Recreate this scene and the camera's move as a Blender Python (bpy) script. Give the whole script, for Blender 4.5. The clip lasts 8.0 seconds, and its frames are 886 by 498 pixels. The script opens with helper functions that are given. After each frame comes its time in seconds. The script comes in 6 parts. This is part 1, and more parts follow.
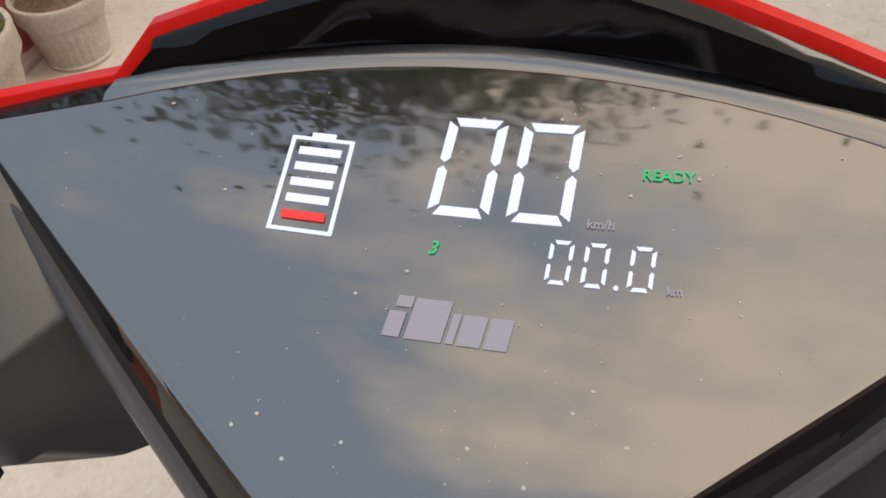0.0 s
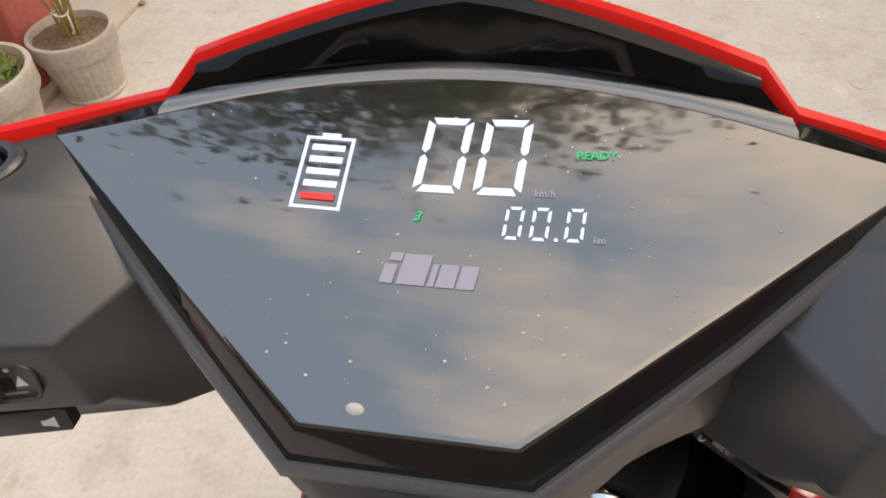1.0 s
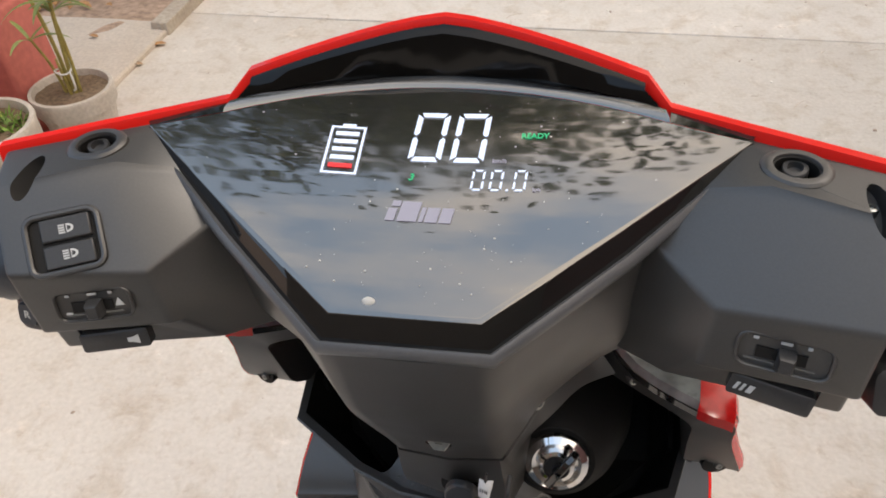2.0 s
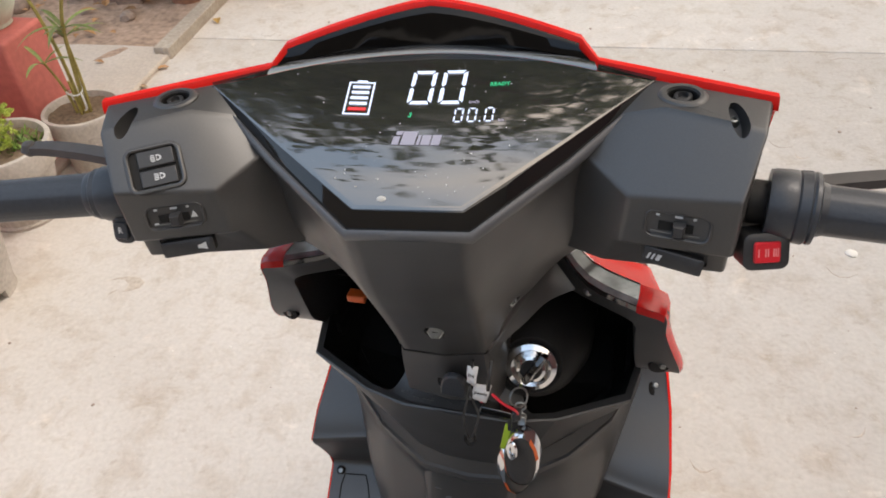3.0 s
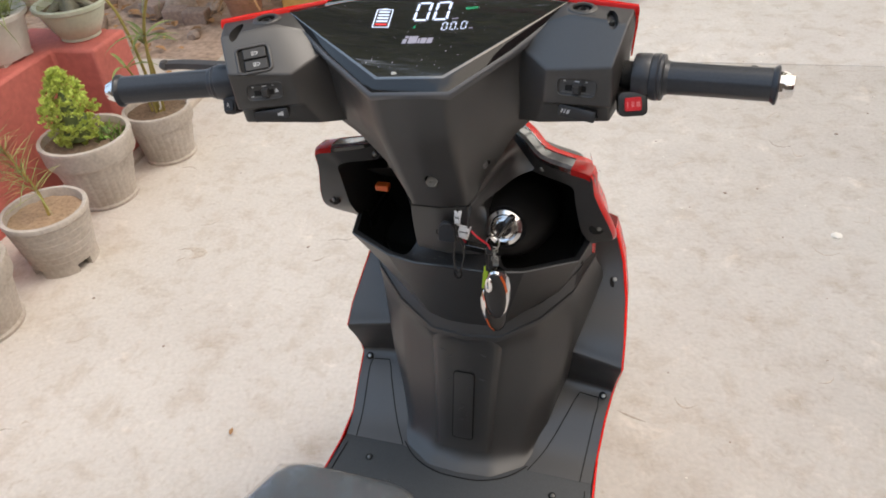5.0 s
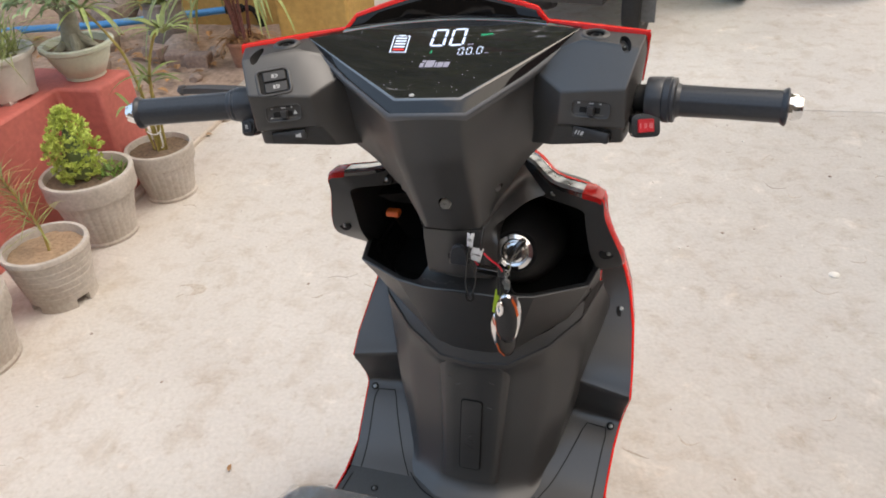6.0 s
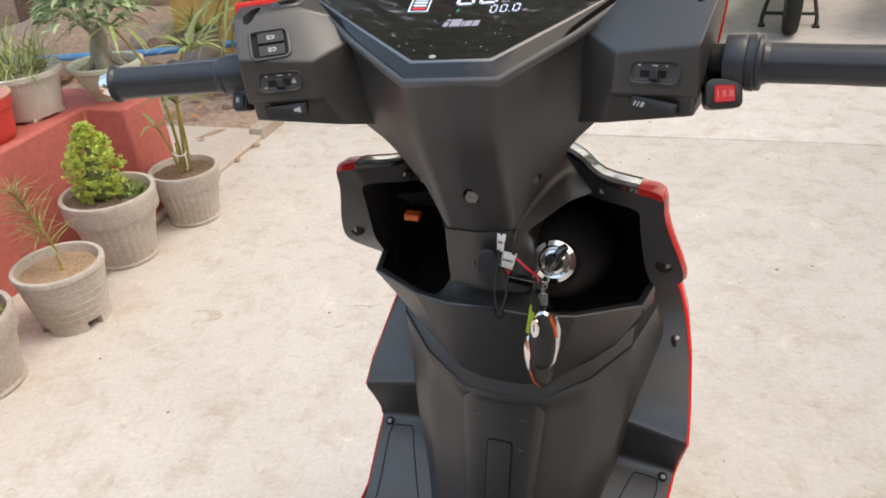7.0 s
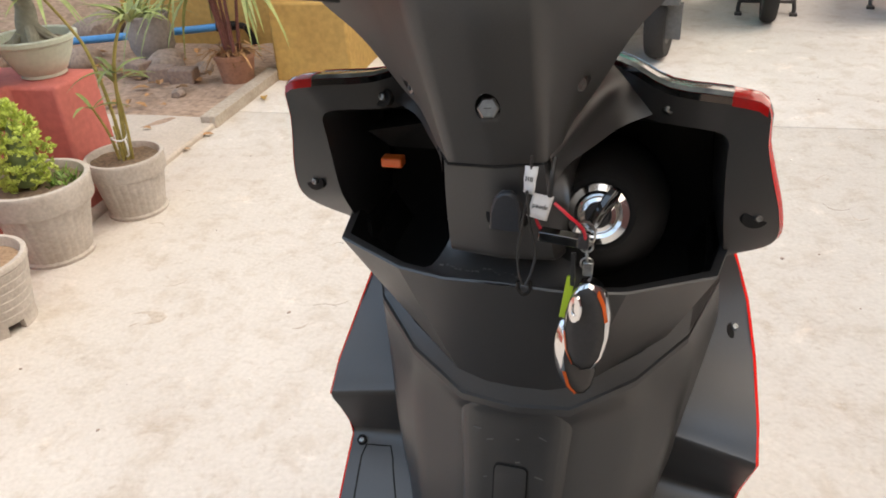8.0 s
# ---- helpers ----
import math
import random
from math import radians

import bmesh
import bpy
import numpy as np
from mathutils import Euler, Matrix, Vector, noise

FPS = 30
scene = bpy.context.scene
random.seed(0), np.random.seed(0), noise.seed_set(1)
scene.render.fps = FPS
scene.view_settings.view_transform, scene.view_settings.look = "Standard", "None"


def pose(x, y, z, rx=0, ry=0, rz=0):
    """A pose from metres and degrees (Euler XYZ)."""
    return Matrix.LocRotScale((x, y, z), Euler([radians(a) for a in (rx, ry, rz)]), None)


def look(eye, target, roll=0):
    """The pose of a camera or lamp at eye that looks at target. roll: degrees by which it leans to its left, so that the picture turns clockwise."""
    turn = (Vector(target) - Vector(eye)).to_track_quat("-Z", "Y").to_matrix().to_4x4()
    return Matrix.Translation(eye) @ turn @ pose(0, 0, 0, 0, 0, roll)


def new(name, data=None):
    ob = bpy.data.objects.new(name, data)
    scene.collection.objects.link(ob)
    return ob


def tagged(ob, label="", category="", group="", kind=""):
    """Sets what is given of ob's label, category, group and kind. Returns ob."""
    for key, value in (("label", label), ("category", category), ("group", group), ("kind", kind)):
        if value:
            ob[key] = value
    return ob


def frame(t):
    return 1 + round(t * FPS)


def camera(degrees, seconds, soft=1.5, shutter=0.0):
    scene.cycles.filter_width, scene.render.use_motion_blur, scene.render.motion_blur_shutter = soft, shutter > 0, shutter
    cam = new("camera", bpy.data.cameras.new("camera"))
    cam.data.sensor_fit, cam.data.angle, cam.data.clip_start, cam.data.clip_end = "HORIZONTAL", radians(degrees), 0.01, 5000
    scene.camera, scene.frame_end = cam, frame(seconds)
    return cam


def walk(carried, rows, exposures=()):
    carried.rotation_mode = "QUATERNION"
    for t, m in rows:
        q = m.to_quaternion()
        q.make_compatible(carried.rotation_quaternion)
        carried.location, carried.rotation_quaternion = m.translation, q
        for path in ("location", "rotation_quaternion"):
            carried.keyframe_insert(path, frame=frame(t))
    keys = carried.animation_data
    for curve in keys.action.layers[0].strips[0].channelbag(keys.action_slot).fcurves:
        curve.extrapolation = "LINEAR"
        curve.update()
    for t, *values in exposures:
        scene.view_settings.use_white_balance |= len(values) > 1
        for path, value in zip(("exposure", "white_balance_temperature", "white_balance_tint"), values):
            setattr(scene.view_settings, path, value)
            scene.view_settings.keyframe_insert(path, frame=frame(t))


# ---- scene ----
cam = camera(61.5, 8.0, 1.8)
PATH = [
    (0, (0.025, -0.081, 1.233), (-0.29, 1.207, -0.264), -2.3),
    (0.5, (0.034, -0.095, 1.241), (-0.306, 1.206, -0.239), -3.8),
    (1, (0.045, -0.129, 1.263), (-0.303, 1.198, -0.193), -4.7),
    (1.2, (0.049, -0.144, 1.272), (-0.298, 1.199, -0.169), -4.8),
    (2.3, (0.075, -0.274, 1.314), (-0.226, 1.198, -0.006), -2.7),
    (2.5, (0.082, -0.299, 1.323), (-0.223, 1.171, 0.002), -3.3),
    (3, (0.092, -0.372, 1.334), (-0.21, 1.128, 0.046), -3.7),
    (3.5, (0.104, -0.418, 1.339), (-0.208, 1.096, 0.07), -4.2),
    (4, (0.134, -0.475, 1.345), (-0.229, 1.049, 0.101), -4.9),
    (4.5, (0.177, -0.569, 1.359), (-0.212, 0.979, 0.154), -5.1),
    (5, (0.195, -0.67, 1.368), (-0.221, 0.867, 0.158), -5.0),
    (5.2, (0.185, -0.699, 1.375), (-0.214, 0.844, 0.167), -4.3),
    (6.3, (0.176, -0.694, 1.325), (-0.242, 0.941, 0.251), -4.3),
    (6.5, (0.178, -0.677, 1.302), (-0.304, 0.953, 0.247), -5.1),
    (7, (0.158, -0.599, 1.239), (-0.344, 1.054, 0.232), -4.2),
    (7.5, (0.096, -0.492, 1.154), (-0.368, 1.183, 0.164), -2.7),
    (8, (0.079, -0.43, 1.086), (-0.332, 1.253, 0.087), -3.2),
]
walk(cam, [(t, look(eye, target, roll)) for t, eye, target, roll in PATH], exposures=[(0.0, -0.30, 7380, 15), (0.5, -0.26, 7380, 15), (1.0, -0.06, 7280, 15), (2.3, 0.0, 6980, 14), (3.5, 0.06, 6830, 14), (4.5, 0.02, 6780, 13), (6.3, 0.08, 6780, 13), (7.0, 0.18, 6830, 13), (7.5, 0.22, 6880, 13), (8.0, 0.28, 6980, 13)])

# ---- world, sun, exposure ----
SUN_EL, SUN_AZ = 66.0, 75.0
world = bpy.data.worlds.new("overcast_sky")
scene.world = world
world.use_nodes = True
wn, wl = world.node_tree.nodes, world.node_tree.links
bg = wn["Background"]
sky = wn.new("ShaderNodeTexSky")
sky.sky_type, sky.sun_disc = "NISHITA", False
sky.sun_elevation, sky.sun_rotation = radians(SUN_EL), radians(SUN_AZ)
sky.air_density, sky.dust_density = 1.0, 3.0
tc = wn.new("ShaderNodeTexCoord")
mp = wn.new("ShaderNodeMapping")
mp.inputs["Scale"].default_value = (1.0, 1.0, 1.9)
cl = wn.new("ShaderNodeTexNoise")
cl.inputs["Scale"].default_value, cl.inputs["Detail"].default_value, cl.inputs["Roughness"].default_value = 2.6, 7.0, 0.58
ramp = wn.new("ShaderNodeValToRGB")
ramp.color_ramp.elements[0].position, ramp.color_ramp.elements[0].color = 0.345, (0, 0, 0, 1)
ramp.color_ramp.elements[1].position, ramp.color_ramp.elements[1].color = 0.585, (1, 1, 1, 1)
mixc = wn.new("ShaderNodeMix")
mixc.data_type = "RGBA"
mixc.inputs["B"].default_value = (17.2, 16.0, 14.3, 1)
grey = wn.new("ShaderNodeMix")
grey.data_type = "RGBA"
grey.inputs["Factor"].default_value = 0.75
grey.inputs["B"].default_value = (7.0, 9.7, 13.2, 1)
wl.new(tc.outputs["Generated"], mp.inputs["Vector"])
wl.new(mp.outputs["Vector"], cl.inputs["Vector"])
sep = wn.new("ShaderNodeSeparateXYZ")
glow = wn.new("ShaderNodeMath")
glow.operation = "MULTIPLY_ADD"
wl.new(tc.outputs["Generated"], sep.inputs["Vector"])
side = wn.new("ShaderNodeMath")
side.operation = "MULTIPLY_ADD"
side.inputs[1].default_value = 0.26
wl.new(sep.outputs["Y"], side.inputs[0])
wl.new(sep.outputs["X"], side.inputs[2])
wl.new(side.outputs["Value"], glow.inputs[0])
wl.new(cl.outputs["Fac"], glow.inputs[2])
glow.inputs[1].default_value = 0.62
wl.new(glow.outputs["Value"], ramp.inputs["Fac"])
wl.new(sky.outputs["Color"], grey.inputs["A"])
wl.new(grey.outputs["Result"], mixc.inputs["A"])
wl.new(ramp.outputs["Color"], mixc.inputs["Factor"])
wl.new(mixc.outputs["Result"], bg.inputs["Color"])
bg.inputs["Strength"].default_value = 0.129
sun_data = bpy.data.lights.new("sun", "SUN")
sun_data.energy, sun_data.angle, sun_data.color = 1.24, radians(18), (1.0, 0.94, 0.87)
sun = new("sun", sun_data)
sun_az, sun_el = radians(SUN_AZ), radians(SUN_EL)
sun.matrix_world = look((0, 0, 6), Vector((0, 0, 6)) - Vector((math.sin(sun_az) * math.cos(sun_el), math.cos(sun_az) * math.cos(sun_el), math.sin(sun_el))))
scene.view_settings.exposure = 0.0


# ---- materials ----
def material(name, base, rough=0.5, metal=0.0, grain=0.0, scale=60.0, bump=0.0, second=None, big=4.0, amount=0.5, coat=0.0, ior=1.45, rough_var=0.0, emit=None, power=0.0, island=0.0):
    """Node material: two scales of colour variation, roughness variation and bump."""
    m = bpy.data.materials.new(name)
    m.use_nodes = True
    n, l = m.node_tree.nodes, m.node_tree.links
    p = n["Principled BSDF"]
    p.inputs["Roughness"].default_value, p.inputs["Metallic"].default_value, p.inputs["IOR"].default_value = rough, metal, ior
    p.inputs["Coat Weight"].default_value, p.inputs["Coat Roughness"].default_value = coat, 0.04
    tex = n.new("ShaderNodeTexCoord")
    fine = n.new("ShaderNodeTexNoise")
    fine.inputs["Scale"].default_value, fine.inputs["Detail"].default_value = scale, 5.0
    wide = n.new("ShaderNodeTexNoise")
    wide.inputs["Scale"].default_value, wide.inputs["Detail"].default_value, wide.inputs["Roughness"].default_value = big, 6.0, 0.6
    l.new(tex.outputs["Object"], fine.inputs["Vector"])
    l.new(tex.outputs["Object"], wide.inputs["Vector"])
    col = n.new("ShaderNodeMix")
    col.data_type = "RGBA"
    col.inputs["A"].default_value = (*base, 1)
    col.inputs["B"].default_value = (*(second or [c * 0.7 for c in base]), 1)
    rmp = n.new("ShaderNodeMapRange")
    rmp.inputs["From Min"].default_value, rmp.inputs["From Max"].default_value = 0.38, 0.66
    rmp.inputs["To Max"].default_value = amount
    l.new(wide.outputs["Fac"], rmp.inputs["Value"])
    l.new(rmp.outputs["Result"], col.inputs["Factor"])
    shade = n.new("ShaderNodeMix")
    shade.data_type, shade.blend_type = "RGBA", "MULTIPLY"
    shade.inputs["Factor"].default_value = 1.0
    g = n.new("ShaderNodeMapRange")
    g.inputs["From Min"].default_value, g.inputs["From Max"].default_value = 0.3, 0.7
    g.inputs["To Min"].default_value, g.inputs["To Max"].default_value = 1.0 - grain, 1.0 + grain
    l.new(fine.outputs["Fac"], g.inputs["Value"])
    l.new(col.outputs["Result"], shade.inputs["A"])
    l.new(g.outputs["Result"], shade.inputs["B"])
    out = shade.outputs["Result"]
    if island:
        geo = n.new("ShaderNodeNewGeometry")
        isl = n.new("ShaderNodeMapRange")
        isl.inputs["To Min"].default_value, isl.inputs["To Max"].default_value = 1.0 - island, 1.0 + island
        more = n.new("ShaderNodeMix")
        more.data_type, more.blend_type = "RGBA", "MULTIPLY"
        more.inputs["Factor"].default_value = 1.0
        l.new(geo.outputs["Random Per Island"], isl.inputs["Value"])
        l.new(out, more.inputs["A"])
        l.new(isl.outputs["Result"], more.inputs["B"])
        out = more.outputs["Result"]
    l.new(out, p.inputs["Base Color"])
    if rough_var:
        rr = n.new("ShaderNodeMapRange")
        rr.inputs["From Min"].default_value, rr.inputs["From Max"].default_value = 0.35, 0.65
        rr.inputs["To Min"].default_value, rr.inputs["To Max"].default_value = max(rough - rough_var, 0.02), rough + rough_var
        l.new(wide.outputs["Fac"], rr.inputs["Value"])
        l.new(rr.outputs["Result"], p.inputs["Roughness"])
    if bump:
        b = n.new("ShaderNodeBump")
        b.inputs["Strength"].default_value, b.inputs["Distance"].default_value = min(bump, 1.0), 0.002
        l.new(fine.outputs["Fac"], b.inputs["Height"])
        l.new(b.outputs["Normal"], p.inputs["Normal"])
    if emit:
        p.inputs["Emission Color"].default_value, p.inputs["Emission Strength"].default_value = (*emit, 1), power
    return m


PLASTIC = material("textured_black_plastic", (0.0285, 0.0275, 0.0270), 0.42, grain=0.12, scale=900, bump=0.025, second=(0.034, 0.033, 0.0325), big=9, rough_var=0.05, ior=1.75)
# body plastic made paler and bluer: sky light put into the floorboard colour
FLOOR_LIFTED = material("lightened_floor_plastic", (0.046, 0.050, 0.054), 0.50, grain=0.15, scale=500, bump=0.06, second=(0.054, 0.057, 0.060), big=7, rough_var=0.06, ior=1.6)
# near-black for real matt parts, and for depth shade in pockets and recesses
POCKET = material("matt_black_plastic_and_shade", (0.011, 0.0105, 0.010), 0.6, ior=1.3, grain=0.1, scale=500, bump=0.1)
RUBBER = material("grip_rubber", (0.034, 0.038, 0.045), 0.34, grain=0.1, scale=400, bump=0.1, rough_var=0.05)
BUTTON = material("button_plastic", (0.036, 0.036, 0.037), 0.36, grain=0.08, scale=700, bump=0.06)
GLOSS = material("gloss_black_plastic", (0.006, 0.006, 0.006), 0.06, ior=1.85, grain=0.1, scale=40, rough_var=0.03)
BEZEL = material("polished_black_bezel", (0.008, 0.008, 0.008), 0.05, ior=1.6, grain=0.1, scale=40, rough_var=0.03)
LENS = material("dash_lens", (0.020, 0.0208, 0.0215), 0.040, ior=2.75, grain=0.1, scale=30, second=(0.018, 0.018, 0.018), big=14, rough_var=0.02)
ln, ll = LENS.node_tree.nodes, LENS.node_tree.links
wm, wv, wb = ln.new("ShaderNodeMapping"), ln.new("ShaderNodeTexNoise"), ln.new("ShaderNodeBump")
wm.inputs["Scale"].default_value = (9, 46, 20)
wv.inputs["Scale"].default_value, wv.inputs["Detail"].default_value = 1.0, 3.0
wb.inputs["Strength"].default_value, wb.inputs["Distance"].default_value = 0.030, 0.004
ll.new(ln["Texture Coordinate"].outputs["Object"], wm.inputs["Vector"])
ll.new(wm.outputs["Vector"], wv.inputs["Vector"])
ll.new(wv.outputs["Fac"], wb.inputs["Height"])
ll.new(wb.outputs["Normal"], ln["Principled BSDF"].inputs["Normal"])
ln["Principled BSDF"].inputs["Specular Tint"].default_value = (1.0, 0.965, 0.92, 1)
RED = material("red_paint", (0.66, 0.014, 0.009), 0.26, coat=0.0, ior=1.36, grain=0.03, scale=200, second=(0.52, 0.012, 0.010), big=6)
# darker copy of the red paint: shade put into the corners' colour
RED_SHADED = material("shaded_red_paint", (0.40, 0.008, 0.008), 0.16, ior=1.5, grain=0.15, scale=220, second=(0.30, 0.006, 0.006), big=30)
RIM = material("satin_grey_plastic", (0.085, 0.087, 0.092), 0.33, ior=1.6, grain=0.08, scale=700, bump=0.02)
CHROME = material("chrome", (0.82, 0.82, 0.82), 0.10, metal=1.0, grain=0.03, scale=50)
STEEL = material("zinc_screw", (0.36, 0.37, 0.36), 0.36, metal=1.0, grain=0.15, scale=300)
WHITE_INK = material("white_print", (0.52, 0.53, 0.53), 0.5)
GLOW_WHITE = material("lcd_white", (0.12, 0.12, 0.13), 0.4, emit=(0.64, 0.77, 1.0), power=1.4)
GLOW_DIM = material("lcd_grey", (0.1, 0.1, 0.1), 0.4, emit=(0.45, 0.45, 0.62), power=0.62)
GLOW_RED = material("lcd_red", (0.3, 0.02, 0.02), 0.4, emit=(1.0, 0.05, 0.06), power=0.75)
GLOW_GREEN = material("lcd_green", (0.02, 0.2, 0.1), 0.4, emit=(0.0, 0.62, 0.24), power=0.7)
VISOR = material("satin_black_plastic", (0.004, 0.004, 0.004), 0.10, ior=1.36, grain=0.1, scale=60, rough_var=0.05)
SPECK = material("dried_drop", (0.48, 0.48, 0.46), 0.7)
SIGNAL = material("orange_plastic", (0.75, 0.13, 0.02), 0.3, grain=0.05)
SWITCH_RED = material("red_switch_plastic", (0.62, 0.02, 0.03), 0.35, grain=0.05)
TAG = material("white_paper_tag", (0.72, 0.71, 0.70), 0.6, grain=0.05, scale=200)
WIRE = material("black_wire", (0.02, 0.02, 0.02), 0.45)
WIRE_RED = material("red_wire", (0.65, 0.02, 0.04), 0.4)
LIME = material("lime_plastic", (0.45, 0.62, 0.04), 0.4)
FOB = material("fob_rubber", (0.045, 0.042, 0.040), 0.5, grain=0.1, scale=300)
VINYL = material("seat_vinyl", (0.085, 0.097, 0.108), 0.42, grain=0.15, scale=250, bump=0.15)
FILM = bpy.data.materials.new("clear_film")
FILM.use_nodes = True
fn, fl_ = FILM.node_tree.nodes, FILM.node_tree.links
fn.remove(fn["Principled BSDF"])
clear, shine, both = fn.new("ShaderNodeBsdfTransparent"), fn.new("ShaderNodeBsdfGlossy"), fn.new("ShaderNodeMixShader")
shine.inputs["Roughness"].default_value = 0.26
both.inputs["Fac"].default_value = 0.16
fl_.new(clear.outputs["BSDF"], both.inputs[1])
fl_.new(shine.outputs["BSDF"], both.inputs[2])
fl_.new(both.outputs["Shader"], fn["Material Output"].inputs["Surface"])
CLEAR = material("silvered_signal_lens", (0.30, 0.34, 0.36), 0.10, metal=0.5, ior=1.6, grain=0.35, scale=160, second=(0.10, 0.11, 0.11), big=40, amount=1.0)
TYRE = material("tyre_rubber", (0.022, 0.021, 0.02), 0.75, grain=0.2, scale=120, bump=0.3)

def concrete_material(name, base, second):
    """Worn cement screed: pale and tan cloudy patches, darker scuffs, fine pitting."""
    m = material(name, base, 0.85, grain=0.06, scale=85, bump=0.45, second=second, big=2.6, amount=0.85)
    n, l = m.node_tree.nodes, m.node_tree.links
    p = n["Principled BSDF"]
    src = p.inputs["Base Color"].links[0].from_socket
    tex = n.new("ShaderNodeTexCoord")
    for scale, detail, rough, lo, hi, colour, amount in ((11.0, 6.0, 0.62, 0.50, 0.66, (0.82, 0.765, 0.70), 0.62), (5.5, 8.0, 0.7, 0.57, 0.70, (0.79, 0.72, 0.64), 0.58), (24.0, 4.0, 0.6, 0.62, 0.74, (0.66, 0.57, 0.48), 0.38), (42.0, 5.0, 0.7, 0.53, 0.70, (0.84, 0.79, 0.74), 0.55), (7.5, 7.0, 0.65, 0.26, 0.40, (1.22, 1.20, 1.18), -1.0)):
        t = n.new("ShaderNodeTexNoise")
        t.inputs["Scale"].default_value, t.inputs["Detail"].default_value, t.inputs["Roughness"].default_value, t.inputs["Distortion"].default_value = scale, detail, rough, 0.4
        mr = n.new("ShaderNodeMapRange")
        mr.inputs["From Min"].default_value, mr.inputs["From Max"].default_value = (lo, hi) if amount > 0 else (hi, lo)
        mr.inputs["To Max"].default_value = abs(amount)
        mx = n.new("ShaderNodeMix")
        mx.data_type, mx.blend_type = "RGBA", "MULTIPLY"
        mx.inputs["B"].default_value = (*colour, 1)
        l.new(tex.outputs["Object"], t.inputs["Vector"])
        l.new(t.outputs["Fac"], mr.inputs["Value"])
        l.new(mr.outputs["Result"], mx.inputs["Factor"])
        l.new(src, mx.inputs["A"])
        src = mx.outputs["Result"]
    # screed darkens towards +x: uneven light put into the colour, edge broken by noise
    sp, right_shade, wob, mx = n.new("ShaderNodeSeparateXYZ"), n.new("ShaderNodeMapRange"), n.new("ShaderNodeMath"), n.new("ShaderNodeMix")
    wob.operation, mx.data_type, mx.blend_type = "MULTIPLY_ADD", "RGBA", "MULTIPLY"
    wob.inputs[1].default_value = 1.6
    right_shade.inputs["From Min"].default_value, right_shade.inputs["From Max"].default_value, right_shade.inputs["To Max"].default_value = 0.75, 1.9, 1.0
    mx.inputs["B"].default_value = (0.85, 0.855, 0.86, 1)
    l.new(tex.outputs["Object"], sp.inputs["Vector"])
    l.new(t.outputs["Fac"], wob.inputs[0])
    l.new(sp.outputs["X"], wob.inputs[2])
    l.new(wob.outputs["Value"], right_shade.inputs["Value"])
    l.new(right_shade.outputs["Result"], mx.inputs["Factor"])
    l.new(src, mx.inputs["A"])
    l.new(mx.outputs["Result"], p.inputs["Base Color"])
    return m


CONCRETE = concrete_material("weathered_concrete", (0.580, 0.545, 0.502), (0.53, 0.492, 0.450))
# paler copy for the far slabs; colour makes up for light lost there
CONCRETE_PALE = concrete_material("brightened_far_concrete", (0.66, 0.625, 0.585), (0.61, 0.57, 0.53))
PADC = material("pale_cement", (0.52, 0.46, 0.40), 0.85, grain=0.10, scale=80, bump=0.5, second=(0.42, 0.36, 0.30), big=5)
KERBC = material("kerb_concrete", (0.42, 0.37, 0.31), 0.9, grain=0.15, scale=60, bump=0.6, second=(0.33, 0.27, 0.22), big=7)
DIRT = material("dry_soil", (0.38, 0.275, 0.21), 0.95, grain=0.3, scale=35, bump=1.0, second=(0.28, 0.19, 0.14), big=5)
REDWALL = material("oxide_red_paint", (0.50, 0.140, 0.116), 0.75, grain=0.10, scale=50, bump=0.3, second=(0.46, 0.135, 0.115), big=3.5, amount=0.8)
YELLOW = material("ochre_paint", (0.50, 0.315, 0.095), 0.75, grain=0.12, scale=40, bump=0.3, second=(0.38, 0.215, 0.06), big=4)
POT = material("cement_pot", (0.50, 0.462, 0.42), 0.85, grain=0.12, scale=90, bump=0.4, second=(0.36, 0.31, 0.26), big=6, amount=0.8)
POT_GREEN = material("pale_green_plastic", (0.56, 0.60, 0.50), 0.5, grain=0.06, scale=60, second=(0.40, 0.44, 0.33), big=6)
POT_WHITE = material("grey_white_plastic", (0.60, 0.585, 0.55), 0.5, grain=0.06, scale=60, second=(0.42, 0.39, 0.35), big=6)
POT_RED = material("red_plastic", (0.62, 0.055, 0.045), 0.45, grain=0.06, scale=60)
TERRA = material("terracotta", (0.33, 0.17, 0.11), 0.85, grain=0.15, scale=70, second=(0.26, 0.13, 0.085), big=8)
SOIL = material("potting_soil", (0.15, 0.105, 0.07), 0.95, grain=0.35, scale=90, bump=1.0, second=(0.22, 0.16, 0.11), big=14)
SANDSOIL = material("sandy_soil", (0.36, 0.25, 0.16), 0.95, grain=0.25, scale=110, bump=1.0, second=(0.28, 0.19, 0.12), big=14)
LEAF_LIME = material("lime_leaf", (0.56, 0.66, 0.16), 0.5, grain=0.2, scale=60, second=(0.36, 0.46, 0.08), big=16, island=0.25)
LEAF = material("green_leaf", (0.14, 0.26, 0.05), 0.45, grain=0.2, scale=60, second=(0.17, 0.25, 0.05), big=9, island=0.4)
LEAF_PALE = material("pale_leaf", (0.31, 0.35, 0.125), 0.5, grain=0.2, scale=60, second=(0.19, 0.25, 0.075), big=9, island=0.35)
LEAF_DRY = material("dry_leaf", (0.36, 0.20, 0.09), 0.8, grain=0.3, scale=60, second=(0.26, 0.13, 0.06), big=12, island=0.4)
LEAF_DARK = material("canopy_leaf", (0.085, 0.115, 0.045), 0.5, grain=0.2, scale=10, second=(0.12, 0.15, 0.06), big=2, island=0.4)
